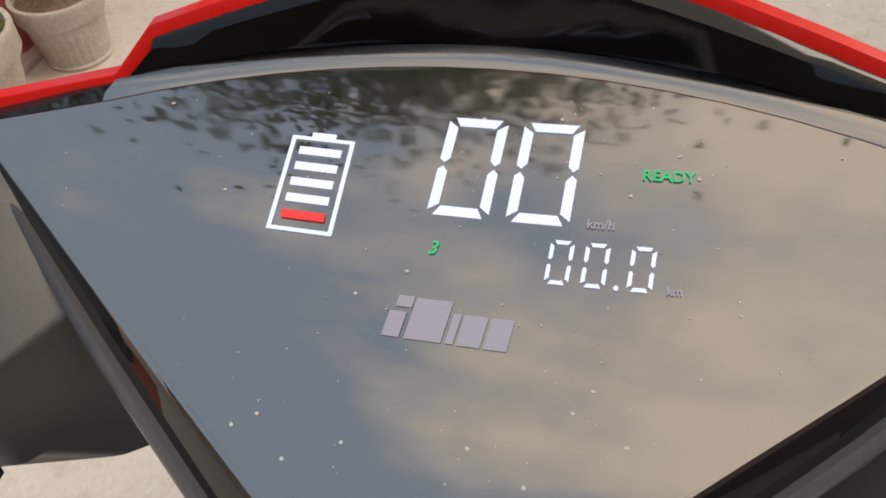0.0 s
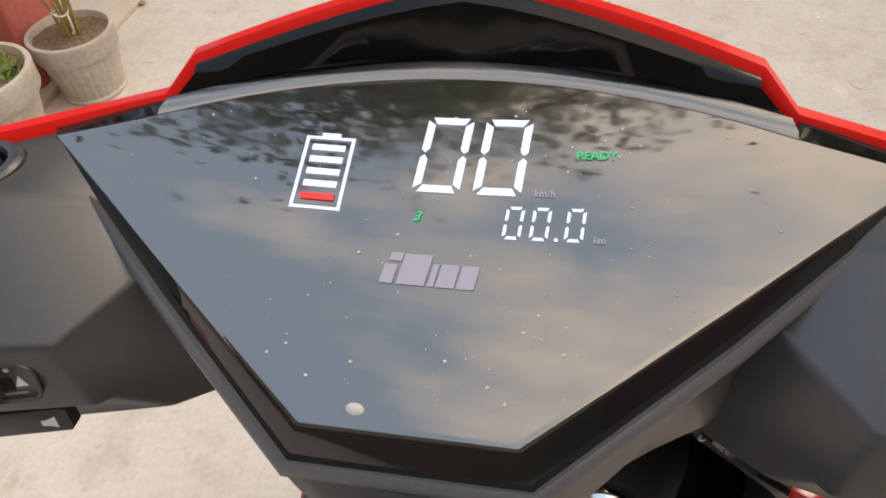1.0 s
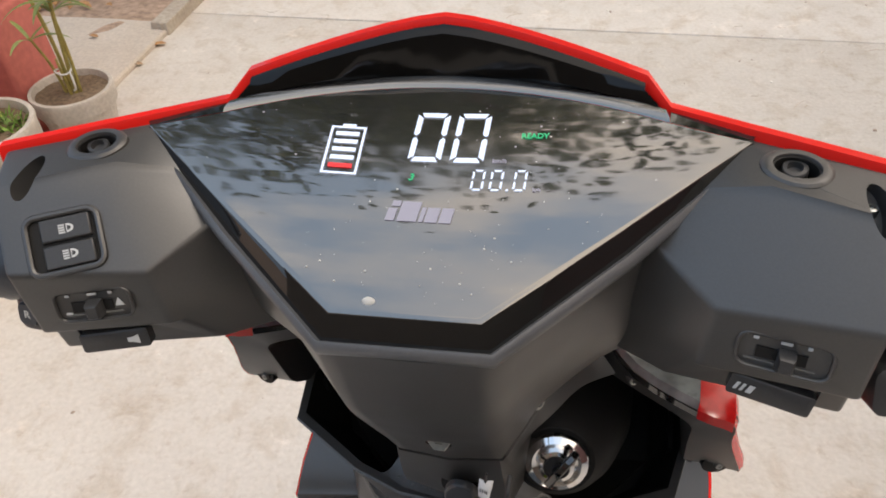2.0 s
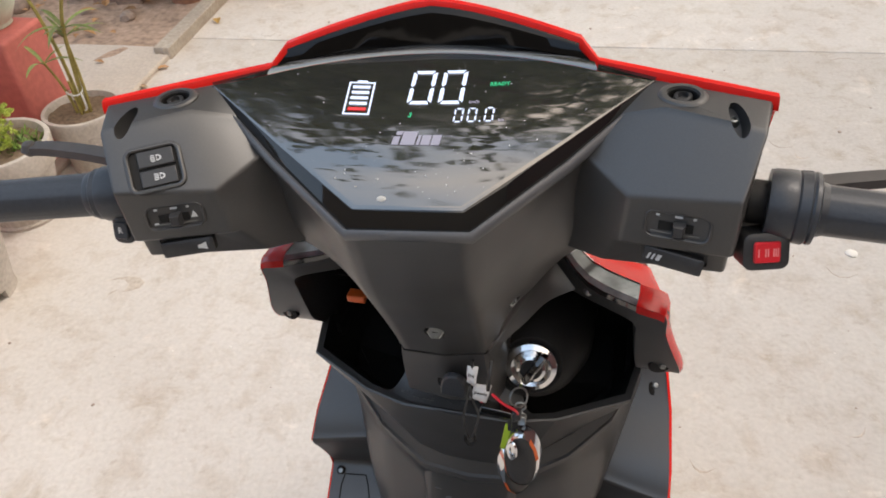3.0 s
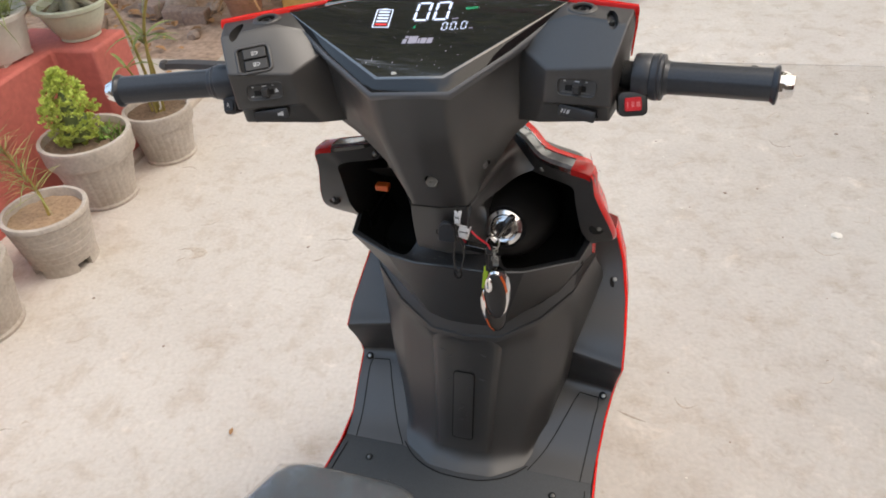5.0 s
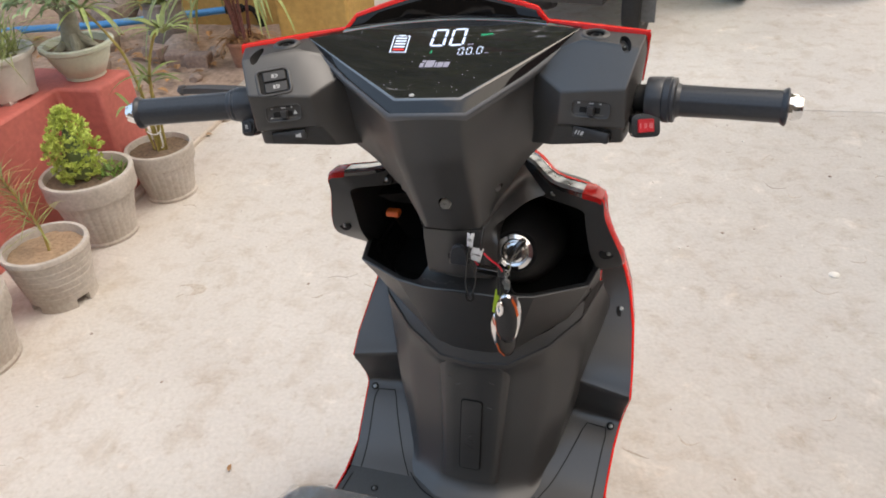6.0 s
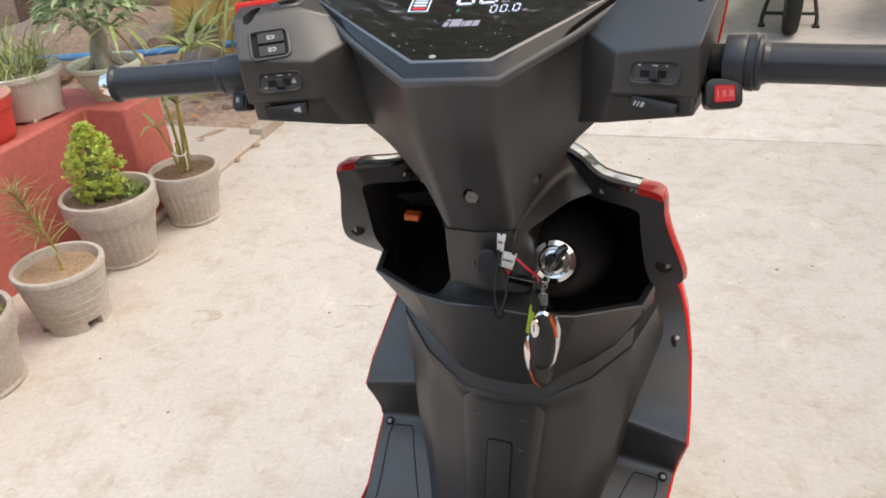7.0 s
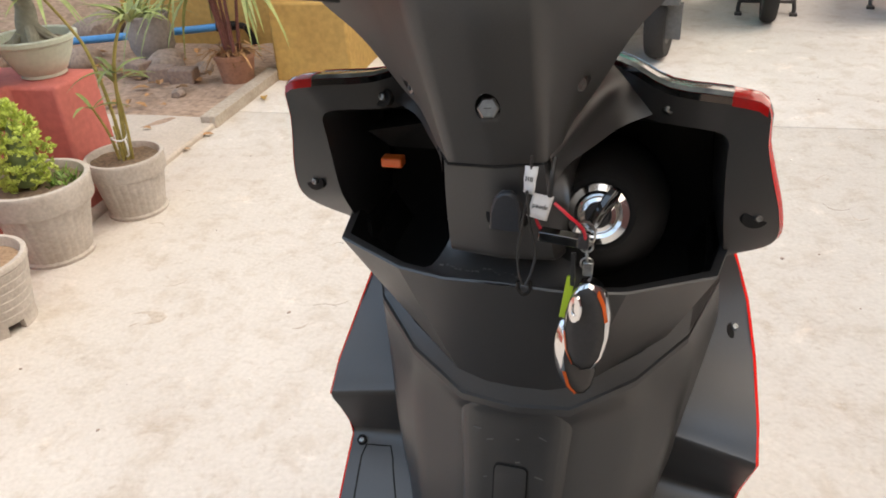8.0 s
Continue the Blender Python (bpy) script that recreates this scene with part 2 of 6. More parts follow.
STEM = material("palm_stem", (0.32, 0.25, 0.07), 0.6, grain=0.2, scale=50, second=(0.22, 0.22, 0.06), big=14)
STEM_RED = material("maroon_stem", (0.16, 0.06, 0.05), 0.7, grain=0.3, scale=50)
BARK = material("pale_bark", (0.33, 0.32, 0.26), 0.85, grain=0.2, scale=40, bump=0.7, second=(0.24, 0.24, 0.19), big=12)
BARK_DARK = material("brown_bark", (0.15, 0.10, 0.075), 0.9, grain=0.3, scale=30, bump=1.0)
BLUE = material("blue_pipe_plastic", (0.06, 0.27, 0.62), 0.4, grain=0.08, scale=40, second=(0.10, 0.30, 0.58), big=5)
STONE = material("field_stone", (0.33, 0.26, 0.22), 0.9, grain=0.25, scale=50, bump=0.8, second=(0.19, 0.14, 0.11), big=8)
BRICKM = material("old_brick", (0.27, 0.20, 0.17), 0.9, grain=0.2, scale=60, bump=0.8, second=(0.33, 0.24, 0.19), big=9)
DARKMETAL = material("dark_painted_metal", (0.035, 0.033, 0.033), 0.5, grain=0.15, scale=60, second=(0.06, 0.05, 0.045), big=6)
GREYPANEL = material("grey_mudflap", (0.13, 0.13, 0.125), 0.7, grain=0.15, scale=60, second=(0.09, 0.085, 0.08), big=6)
TEAL = material("teal_paint", (0.03, 0.30, 0.22), 0.45, grain=0.1)


# ---- mesh helpers ----
I4 = Matrix.Identity(4)


def put(name, me, mat, parent=None, m=I4, label="", smooth=35.0):
    """Link a mesh as one object, smooth but for edges sharper than the angle."""
    me.materials.append(mat)
    if smooth:
        me.polygons.foreach_set("use_smooth", [True] * len(me.polygons))
        me.set_sharp_from_angle(angle=radians(smooth))
    ob = new(name, me)
    ob.parent = parent
    ob.matrix_basis = m
    if label:
        ob["label"] = label
    return ob


def mesh(verts, faces, fix=True):
    me = bpy.data.meshes.new("m")
    me.from_pydata([tuple(v) for v in verts], [], [tuple(f) for f in faces])
    if fix:
        bm = bmesh.new()
        bm.from_mesh(me)
        bmesh.ops.recalc_face_normals(bm, faces=bm.faces)
        bm.to_mesh(me)
        bm.free()
    return me


def join(*pieces):
    """(verts, faces) pairs as one pair."""
    vs, fs = [], []
    for v, f in pieces:
        k = len(vs)
        vs += [tuple(p) for p in v]
        fs += [tuple(i + k for i in q) for q in f]
    return vs, fs


def bevelled(ob, width, segments=2, angle=30):
    b = ob.modifiers.new("bevel", "BEVEL")
    b.width, b.segments, b.limit_method, b.angle_limit = width, segments, "ANGLE", radians(angle)
    b.use_clamp_overlap = True
    return ob


def thick(ob, depth, offset=-1.0):
    s = ob.modifiers.new("thickness", "SOLIDIFY")
    s.thickness, s.offset = depth, offset
    return ob


def bake(ob, smooth=35.0):
    """Turn the modifiers into plain mesh."""
    dg = bpy.context.evaluated_depsgraph_get()
    dg.update()
    me = bpy.data.meshes.new_from_object(ob.evaluated_get(dg))
    ob.modifiers.clear()
    ob.data = me
    me.polygons.foreach_set("use_smooth", [True] * len(me.polygons))
    me.set_sharp_from_angle(angle=radians(smooth))
    return ob


def carve(ob, tools, smooth=35.0):
    """Cut closed shapes, given as (verts, faces) in the object's own axes, out of it."""
    cutters = []
    for v, f in tools:
        c = new("cutter", mesh(v, f))
        c.matrix_world = ob.matrix_world if ob.parent is None else ob.matrix_basis
        cutters.append(c)
        b = ob.modifiers.new("cut", "BOOLEAN")
        b.operation, b.object, b.solver = "DIFFERENCE", c, "EXACT"
    bake(ob, smooth)
    for c in cutters:
        bpy.data.objects.remove(c)
    return ob


def box(c, s, m=I4):
    vs = [m @ Vector((c[0] + s[0] * a / 2, c[1] + s[1] * b / 2, c[2] + s[2] * d / 2)) for a in (-1, 1) for b in (-1, 1) for d in (-1, 1)]
    return vs, [(0, 1, 3, 2), (4, 6, 7, 5), (0, 4, 5, 1), (2, 3, 7, 6), (0, 2, 6, 4), (1, 5, 7, 3)]


def prism(poly, vec):
    n = len(poly)
    vs = [Vector(p) for p in poly] + [Vector(p) + Vector(vec) for p in poly]
    return vs, [tuple(range(n))[::-1], tuple(range(n, 2 * n))] + [(i, (i + 1) % n, n + (i + 1) % n, n + i) for i in range(n)]


def loft(rings, closed=True, caps=True):
    """Rings of points with equal counts, skinned in order."""
    n = len(rings[0])
    vs = [p for r in rings for p in r]
    fs = []
    for k in range(len(rings) - 1):
        for i in range(n if closed else n - 1):
            j = (i + 1) % n
            fs.append((k * n + i, k * n + j, (k + 1) * n + j, (k + 1) * n + i))
    if caps and closed:
        fs += [tuple(range(n))[::-1], tuple(range((len(rings) - 1) * n, len(rings) * n))]
    return vs, fs


def turned(profile, n=24, m=I4, sx=1.0, sy=1.0, flute=None):
    """A turned shape from (radius, height) pairs; ends that are not on the axis are capped."""
    rings = []
    for k, (r, z) in enumerate(profile):
        ring = []
        for i in range(n):
            a = 2 * math.pi * i / n
            q = r * (flute(a, k) if flute else 1.0)
            ring.append(m @ Vector((sx * q * math.cos(a), sy * q * math.sin(a), z)))
        rings.append(ring)
    return loft(rings)


def spline(points, n):
    """Points along a smooth curve through the given ones."""
    p = [Vector(q) for q in points]
    p = [2 * p[0] - p[1]] + p + [2 * p[-1] - p[-2]]
    out = []
    for k in range(1, len(p) - 2):
        for i in range(n):
            t = i / n
            a, b, c, d = p[k - 1], p[k], p[k + 1], p[k + 2]
            out.append(0.5 * (2 * b + (c - a) * t + (2 * a - 5 * b + 4 * c - d) * t * t + (3 * b - a - 3 * c + d) * t ** 3))
    return out + [p[-2]]


def tube(points, r, n=8, smooth=6, taper=None):
    pts = spline(points, smooth) if smooth else [Vector(q) for q in points]
    rings, side = [], None
    for k, p in enumerate(pts):
        d = (pts[min(k + 1, len(pts) - 1)] - pts[max(k - 1, 0)]).normalized()
        if side is None:
            side = d.orthogonal().normalized()
        side = (side - d * side.dot(d)).normalized()
        up = d.cross(side)
        q = r if taper is None else r + (taper - r) * k / (len(pts) - 1)
        rings.append([p + q * (math.cos(2 * math.pi * i / n) * side + math.sin(2 * math.pi * i / n) * up) for i in range(n)])
    return loft(rings)


def surf(ctrl, nu=4, nv=6, round_u=False):
    """A patch through a small net of control points: smooth down the rows, straight or smooth across them."""
    cols = [spline(c, nv) for c in zip(*ctrl)]
    rows = []
    for r in zip(*cols):
        if round_u:
            rows.append(spline(r, nu))
        else:
            line = []
            for a, b in zip(r, r[1:]):
                line += [a.lerp(b, i / nu) for i in range(nu)]
            rows.append(line + [r[-1]])
    return loft(rows, closed=False)


def mirrored(ctrl):
    """Rows of points from the middle outwards, made whole by their mirror image."""
    return [[(-x, y, z) for x, y, z in reversed(r[1:])] + list(r) for r in ctrl]


def text_mesh(body, size, shear=0.0):
    c = bpy.data.curves.new("t", "FONT")
    c.body, c.size, c.shear, c.align_x, c.align_y, c.extrude, c.offset = body, size, shear, "CENTER", "CENTER", size * 0.02, size * 0.012
    o = new("t", c)
    dg = bpy.context.evaluated_depsgraph_get()
    dg.update()
    me = bpy.data.meshes.new_from_object(o.evaluated_get(dg))
    bpy.data.objects.remove(o)
    me.materials.clear()
    return me


def facing(p, normal, up=(0, 0, 1)):
    """Axes at p whose z is the normal and whose y leans to up."""
    z = Vector(normal).normalized()
    x = Vector(up).cross(z).normalized()
    y = z.cross(x)
    return Matrix((( x.x, y.x, z.x, p[0]), (x.y, y.y, z.y, p[1]), (x.z, y.z, z.z, p[2]), (0, 0, 0, 1)))


def thing(name, label, category, m=I4, group=""):
    ob = new(name)
    ob.matrix_basis = m
    ob.empty_display_size = 0.05
    return tagged(ob, label, category, group)


# ---- the yard ----
def slab(x0, x1, y0, y1, z0, z1, seed):
    rnd = random.Random(seed)
    nx, ny = 10, 6
    vs, fs = [], []
    poly = [(x0 + (x1 - x0) * i / nx, y0 + rnd.uniform(-0.004, 0.004)) for i in range(nx + 1)] + [(x1, y0 + (y1 - y0) * i / ny) for i in range(1, ny)] + \
           [(x1 + (x0 - x1) * i / nx, y1 + rnd.uniform(-0.004, 0.004)) for i in range(nx + 1)] + [(x0, y1 + (y0 - y1) * i / ny) for i in range(1, ny)]
    return prism([(x, y, z0) for x, y in poly], (0, 0, z1 - z0))


g = mesh([(-400, -400, -0.06), (400, -400, -0.06), (400, 400, -0.06), (-400, 400, -0.06)], [(0, 1, 2, 3)])
tagged(put("ground", g, DIRT, smooth=0), "bare dry brown soil round the paved yard", "ground", kind="structure")

pavement = tagged(put("pavement", mesh(*box((3.7, 3.5, -0.045), (10.6, 17.0, 0.03))), KERBC), "beige weathered concrete yard with a straight joint", "pavement", kind="structure")
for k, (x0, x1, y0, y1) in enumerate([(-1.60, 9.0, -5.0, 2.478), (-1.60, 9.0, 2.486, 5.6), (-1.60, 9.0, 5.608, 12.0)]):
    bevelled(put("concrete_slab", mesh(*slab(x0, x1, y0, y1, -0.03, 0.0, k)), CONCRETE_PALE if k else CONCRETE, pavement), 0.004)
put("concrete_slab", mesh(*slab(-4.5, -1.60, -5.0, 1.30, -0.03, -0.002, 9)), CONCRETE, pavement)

tagged(bevelled(put("pavement_pad", mesh(*slab(-2.15, -1.545, 1.30, 2.355, -0.05, 0.022, 4)), PADC), 0.008), "pale cement pad beside the low red wall", "pavement", kind="structure")
tagged(bevelled(put("kerb", mesh(*slab(-1.605, -1.535, 2.275, 2.98, -0.05, 0.050, 5)), KERBC), 0.012), "rough grey concrete kerb block at the bed", "kerb", kind="structure")


def soil_bed():
    rnd = random.Random(3)
    nx, ny = 50, 40
    vs, fs = [], []
    for j in range(ny + 1):
        for i in range(nx + 1):
            x, y = -6.0 + 4.40 * i / nx, 1.5 + 4.5 * j / ny
            h = 0.012 + 0.03 * noise.noise(Vector((x * 3, y * 3, 0))) + 0.015 * noise.noise(Vector((x * 11, y * 11, 2)))
            h += 0.28 * max(0, 1 - math.hypot(x + 3.75, y - 3.9) / 1.0) ** 1.2
            vs.append((x, y, h))
    for j in range(ny):
        for i in range(nx):
            a = j * (nx + 1) + i
            fs.append((a, a + 1, a + nx + 2, a + nx + 1))
    return mesh(vs, fs)


tagged(put("garden_bed", soil_bed(), DIRT), "bare brown soil bed with a low mound", "soil", kind="structure")

WALL_H = 0.432
wall_top = [(-1.585, 1.485), (-1.585, 1.690), (-1.99, 1.690), (-1.99, -0.9), (-1.755, -0.9), (-1.755, 1.485)]
foot = [(-1.580, 1.479), (-1.580, 1.700), (-2.0, 1.700), (-2.0, -0.9), (-1.75, -0.9), (-1.75, 1.479)]
low = tagged(put("wall_planter", mesh(*loft([[(x, y, -0.02) for x, y in foot], [(x, y, WALL_H) for x, y in wall_top]])), REDWALL), "low oxide-red painted parapet wall with a square end pier", "wall", kind="structure")
bevelled(low, 0.012, 3)

yellow = tagged(put("wall_yellow", mesh(*box((-2.03, 3.67, 0.5), (1.48, 0.2, 1.1))), YELLOW), "ochre yellow painted garden wall with stains", "wall", kind="structure")
bevelled(yellow, 0.012, 2)
block = tagged(put("wall_yellow_pier", mesh(*box((-1.345, 3.17, 0.16), (0.39, 0.47, 0.43))), YELLOW), "low ochre yellow painted pier at the kerb", "wall", kind="structure")
bevelled(block, 0.012, 2)
# out of view: dark wall added so glossy parts reflect something dark
tagged(put("wall_south", mesh(*box((0.5, -5.2, 1.75), (15.0, 0.25, 3.6))), material("plain_plaster", (0.17, 0.145, 0.12), 0.85, grain=0.1, scale=30, second=(0.12, 0.10, 0.085), big=1.5)), "plain dark plaster wall, unseen, added to darken reflections", "wall", kind="structure")
# out of view: added to dim the right-hand ground and redden reflections
tagged(put("wall_east", mesh(*box((3.5, -1.2, 1.75), (0.25, 7.6, 3.6))), material("brick_red_plaster", (0.20, 0.085, 0.065), 0.85, grain=0.1, scale=30, second=(0.15, 0.065, 0.05), big=1.5)), "plain brick-red wall, unseen, added to shade the right side", "wall", kind="structure")

# ---- the electric scooter ----
SF = pose(0.0019, 0.0014, 1.0545, 1.85, -2.19, 0.70)                       # axes of the handlebars
BF = pose(0.0075, -0.003, 0.003, 0, -0.29, -4.93)  # axes of the body
scooter = thing("electric_scooter", "black and red electric scooter with lit digital dash, parked on concrete", "scooter")


def part(name, geo, mat, parent=scooter, m=I4, label="", smooth=35.0):
    """One mesh object under the scooter or under one of its parts."""
    return put(name, geo if isinstance(geo, bpy.types.Mesh) else mesh(*geo), mat, parent, m, label, smooth)


def screw(parent, p, normal, r=0.0045, m=I4, name="screw"):
    f = facing(p, normal)
    part(name, turned([(r, -0.004), (r, 0.0008), (r * 0.8, 0.0022), (r * 0.42, 0.0024), (r * 0.40, 0.0010), (0.0002, 0.0010)], 12, f), STEEL, parent, m)


def well(p, normal, r, depth, sx=1.0, sy=1.0, n=20):
    """Cutter for a round or oval recess."""
    f = facing(p, normal)
    return turned([(r * 0.85, -depth), (r, 0.012)], n, f, sx, sy)


def slot(p, normal, w, h, depth, corner=0.25, skew=0.0):
    """Cutter for a rounded rectangular recess."""
    f = facing(p, normal)
    c = min(w, h) * corner
    out = []
    for cx, cy, a0 in ((w / 2 - c, h / 2 - c, 0), (-w / 2 + c, h / 2 - c, 90), (-w / 2 + c, -h / 2 + c, 180), (w / 2 - c, -h / 2 + c, 270)):
        for k in range(4):
            a = radians(a0 + 30 * k)
            x, y = cx + c * math.cos(a), cy + c * math.sin(a)
            out.append((x + skew * y, y))
    return loft([[f @ Vector((x, y, -depth)) for x, y in out], [f @ Vector((x, y, 0.012)) for x, y in out]])


def plate(p, normal, w, h, z0, z1, corner=0.2, skew=0.0, ry=0.0):
    f = facing(p, normal) @ pose(0, 0, 0, ry, 0, 0)
    c = min(w, h) * corner
    out = []
    for cx, cy, a0 in ((w / 2 - c, h / 2 - c, 0), (-w / 2 + c, h / 2 - c, 90), (-w / 2 + c, -h / 2 + c, 180), (w / 2 - c, -h / 2 + c, 270)):
        for k in range(4):
            a = radians(a0 + 30 * k)
            x, y = cx + c * math.cos(a), cy + c * math.sin(a)
            out.append((x + skew * y, y))
    s = 0.9
    return loft([[f @ Vector((x, y, z0)) for x, y in out], [f @ Vector((x, y, z1 * 0.8)) for x, y in out], [f @ Vector((x * s, y * s, z1)) for x, y in out]])


def surround(p, normal, w, h, r, corner=0.25, lift=0.0, turn=0.0):
    """A raised bead that frames a rounded rectangle."""
    f = facing(p, normal) @ pose(0, 0, lift, 0, 0, turn)
    c = min(w, h) * corner
    path = []
    for cx, cy, a0 in ((w / 2 - c, h / 2 - c, 0), (-w / 2 + c, h / 2 - c, 90), (-w / 2 + c, -h / 2 + c, 180), (w / 2 - c, -h / 2 + c, 270)):
        path += [f @ Vector((cx + c * math.cos(radians(a0 + 22.5 * k)), cy + c * math.sin(radians(a0 + 22.5 * k)), 0)) for k in range(5)]
    return tube(path + path[:2], r, 8, 0)


# dash lens
def lens_z(x, y):
    return 0.0353 + 0.289 * (y - 0.04) - 0.58 * (y - 0.04) ** 2 + 0.009 * (x / 0.14) ** 2


def half_width(y):
    if y < 0.057:
        return 0.0325 + (0.145 - 0.0325) * (y + 0.0255) / 0.0825
    if y < 0.071:
        return 0.145 + (0.111 - 0.145) * (y - 0.057) / 0.014
    return 0.111 * math.sqrt(max(0.0, (0.097 - y) / 0.026))


def lens_mesh():
    ys = [-0.0255 + 0.0825 * k / 20 for k in range(21)] + [0.057 + 0.014 * k / 4 for k in range(1, 5)] + [0.071 + 0.026 * (1 - (1 - k / 14) ** 2) for k in range(1, 15)]
    rows = [[(half_width(y) * u / 12, y, lens_z(half_width(y) * u / 12, y)) for u in range(-12, 13)] for y in ys]
    return loft(rows, closed=False)


dash = part("dash_display", lens_mesh(), LENS, scooter, SF, "glossy black lit dash lens speckled with dried drops", smooth=60)


def on_lens(me, x, y, lift=0.0006):
    """Lay a flat mesh on the lens with its middle at x, y."""
    for v in me.vertices:
        px, py = v.co.x + x, v.co.y + y
        v.co = (px, py, lens_z(px, py) + lift + v.co.z)
    return me


def flat(polys, lift=0.0):
    vs, fs = [], []
    for p in polys:
        k = len(vs)
        vs += [(x, y, lift) for x, y in p]
        fs.append(tuple(range(k, k + len(p))))
    return mesh(vs, fs, fix=False)


def mm(pts):
    return [(x / 1000, y / 1000) for x, y in pts]


def seven(x0, y0, w, h, t, slant, lit, gap):
    """Segments of one digit, as polygons in millimetres."""
    hx = slant
    sh = lambda x, y: (x0 + x + hx * y / h, y0 + y)
    m = h / 2
    segs = {
        "a": [(gap + t * .4, h), (w - gap - t * .4, h), (w - t - gap, h - t), (t + gap, h - t)],
        "d": [(gap + t * .4, 0), (w - gap - t * .4, 0), (w - t - gap, t), (t + gap, t)],
        "f": [(0, h - gap - t * .3), (t, h - t - gap), (t, m + gap + t * .6), (t * .5, m + gap), (0, m + gap + t * .4)],
        "b": [(w, h - gap - t * .3), (w - t, h - t - gap), (w - t, m + gap + t * .6), (w - t * .5, m + gap), (w, m + gap + t * .4)],
        "e": [(0, gap + t * .3), (t, t + gap), (t, m - gap - t * .6), (t * .5, m - gap), (0, m - gap - t * .4)],
        "c": [(w, gap + t * .3), (w - t, t + gap), (w - t, m - gap - t * .6), (w - t * .5, m - gap), (w, m - gap - t * .4)],
    }
    return [[sh(*p) for p in segs[k]] for k in lit]


for x0 in (-10.9, 9.7):
    part("speed_digit", on_lens(flat([mm(p) for p in seven(x0, 49.6, 16.2, 29.6, 2.7, 1.6, "abcdef", 0.5)]), 0, 0), GLOW_WHITE, dash, I4, "lit white zero", 0)
for x0 in (21.3, 30.0, 41.0):
    part("trip_digit", on_lens(flat([mm(p) for p in seven(x0, 34.4, 5.9, 11.4, 1.0, 0.8, "abcdef", 0.55)]), 0, 0), GLOW_WHITE, dash, I4, "lit white zero", 0)
part("decimal_point", on_lens(flat([mm([(38.6 + 0.65 * math.cos(k * 0.785), 34.9 + 0.65 * math.sin(k * 0.785)) for k in range(8)])]), 0, 0), GLOW_WHITE, dash, I4, "", 0)
bat = [[(-52.4, 40.3), (-34.4, 40.3), (-34.4, 41.4), (-52.4, 41.4)], [(-52.4, 67.4), (-34.4, 67.4), (-34.4, 68.5), (-52.4, 68.5)],
       [(-52.4, 41.4), (-51.2, 41.4), (-51.2, 67.4), (-52.4, 67.4)], [(-35.6, 41.4), (-34.4, 41.4), (-34.4, 67.4), (-35.6, 67.4)], [(-46.9, 68.5), (-40, 68.5), (-40, 70), (-46.9, 70)]]
part("battery_outline", on_lens(flat([mm(p) for p in bat]), 0, 0), GLOW_WHITE, dash, I4, "", 0)
for k in range(5):
    y = 43.9 + 4.75 * k
    part("battery_bar", on_lens(flat([mm([(-49.4, y), (-37.4, y), (-37.4, y + 2.4), (-49.4, y + 2.4)])]), 0, 0), GLOW_RED if k == 0 else GLOW_WHITE, dash, I4, "lit red charge bar" if k == 0 else "lit white charge bar", 0)
for body, size, x, y, mat, shear in (("READY", 0.0042, 49.4, 65.4, GLOW_GREEN, 0), ("km/h", 0.0034, 33.7, 50.8, GLOW_DIM, 0), ("km", 0.0030, 52.1, 35.2, GLOW_DIM, 0), ("3", 0.0050, -7.5, 40.5, GLOW_GREEN, 0.25)):
    part("lit_text", on_lens(text_mesh(body, size, shear), x / 1000, y / 1000), mat, dash, I4, "", 0)
# maker's mark as plain slanted blocks
mark = []
for x0, x1, y0, y1 in ((-16.2, -11.9, 17.3, 23.6), (-15.2, -11.1, 24.8, 27.6), (-10.6, -1.4, 17.2, 27.4), (-0.4, 1.6, 17.2, 24.6), (2.3, 8.2, 17.1, 24.6), (9.0, 14.6, 17.0, 24.6)):
    s = 0.16
    mark.append(mm([(x0 + s * (y0 - 17), y0), (x1 + s * (y0 - 17), y0), (x1 + s * (y1 - 17), y1), (x0 + s * (y1 - 17), y1)]))
part("emblem", on_lens(flat(mark), 0, 0, 0.0005), GLOW_DIM, dash, I4, "grey slanted block emblem", 0)


def specks():
    rnd = random.Random(11)
    polys = []
    while len(polys) < 150:
        y = rnd.uniform(-0.021, 0.088)
        w = max(half_width(y) - 0.004, 0)
        x = rnd.uniform(-w, w)
        if rnd.random() > 0.45 + 0.5 * (x > 0):
            continue
        r = 0.00020 * rnd.choice((0.4, 0.5, 0.5, 0.6, 0.7, 0.8, 1, 1.2, 2.2))
        a = rnd.uniform(0, 3)
        polys.append([(x + r * 1.3 * math.cos(a + k * 0.9) * rnd.uniform(0.8, 1.2), y + r * math.sin(a + k * 0.9) * rnd.uniform(0.8, 1.2)) for k in range(7)])
    return on_lens(flat(polys), 0, 0, 0.0003)


tagged(part("drop_speckle", specks(), SPECK, dash, I4, "", 0), kind="stuff")
part("wet_drop", on_lens(mesh(*turned([(0.003, 0), (0.0026, 0.0006), (0.0012, 0.0011), (0.0002, 0.0012)], 14, I4, 1.0, 0.6)), -0.0165, -0.0212, 0.0), SPECK, dash, I4, "pale dried water blob")

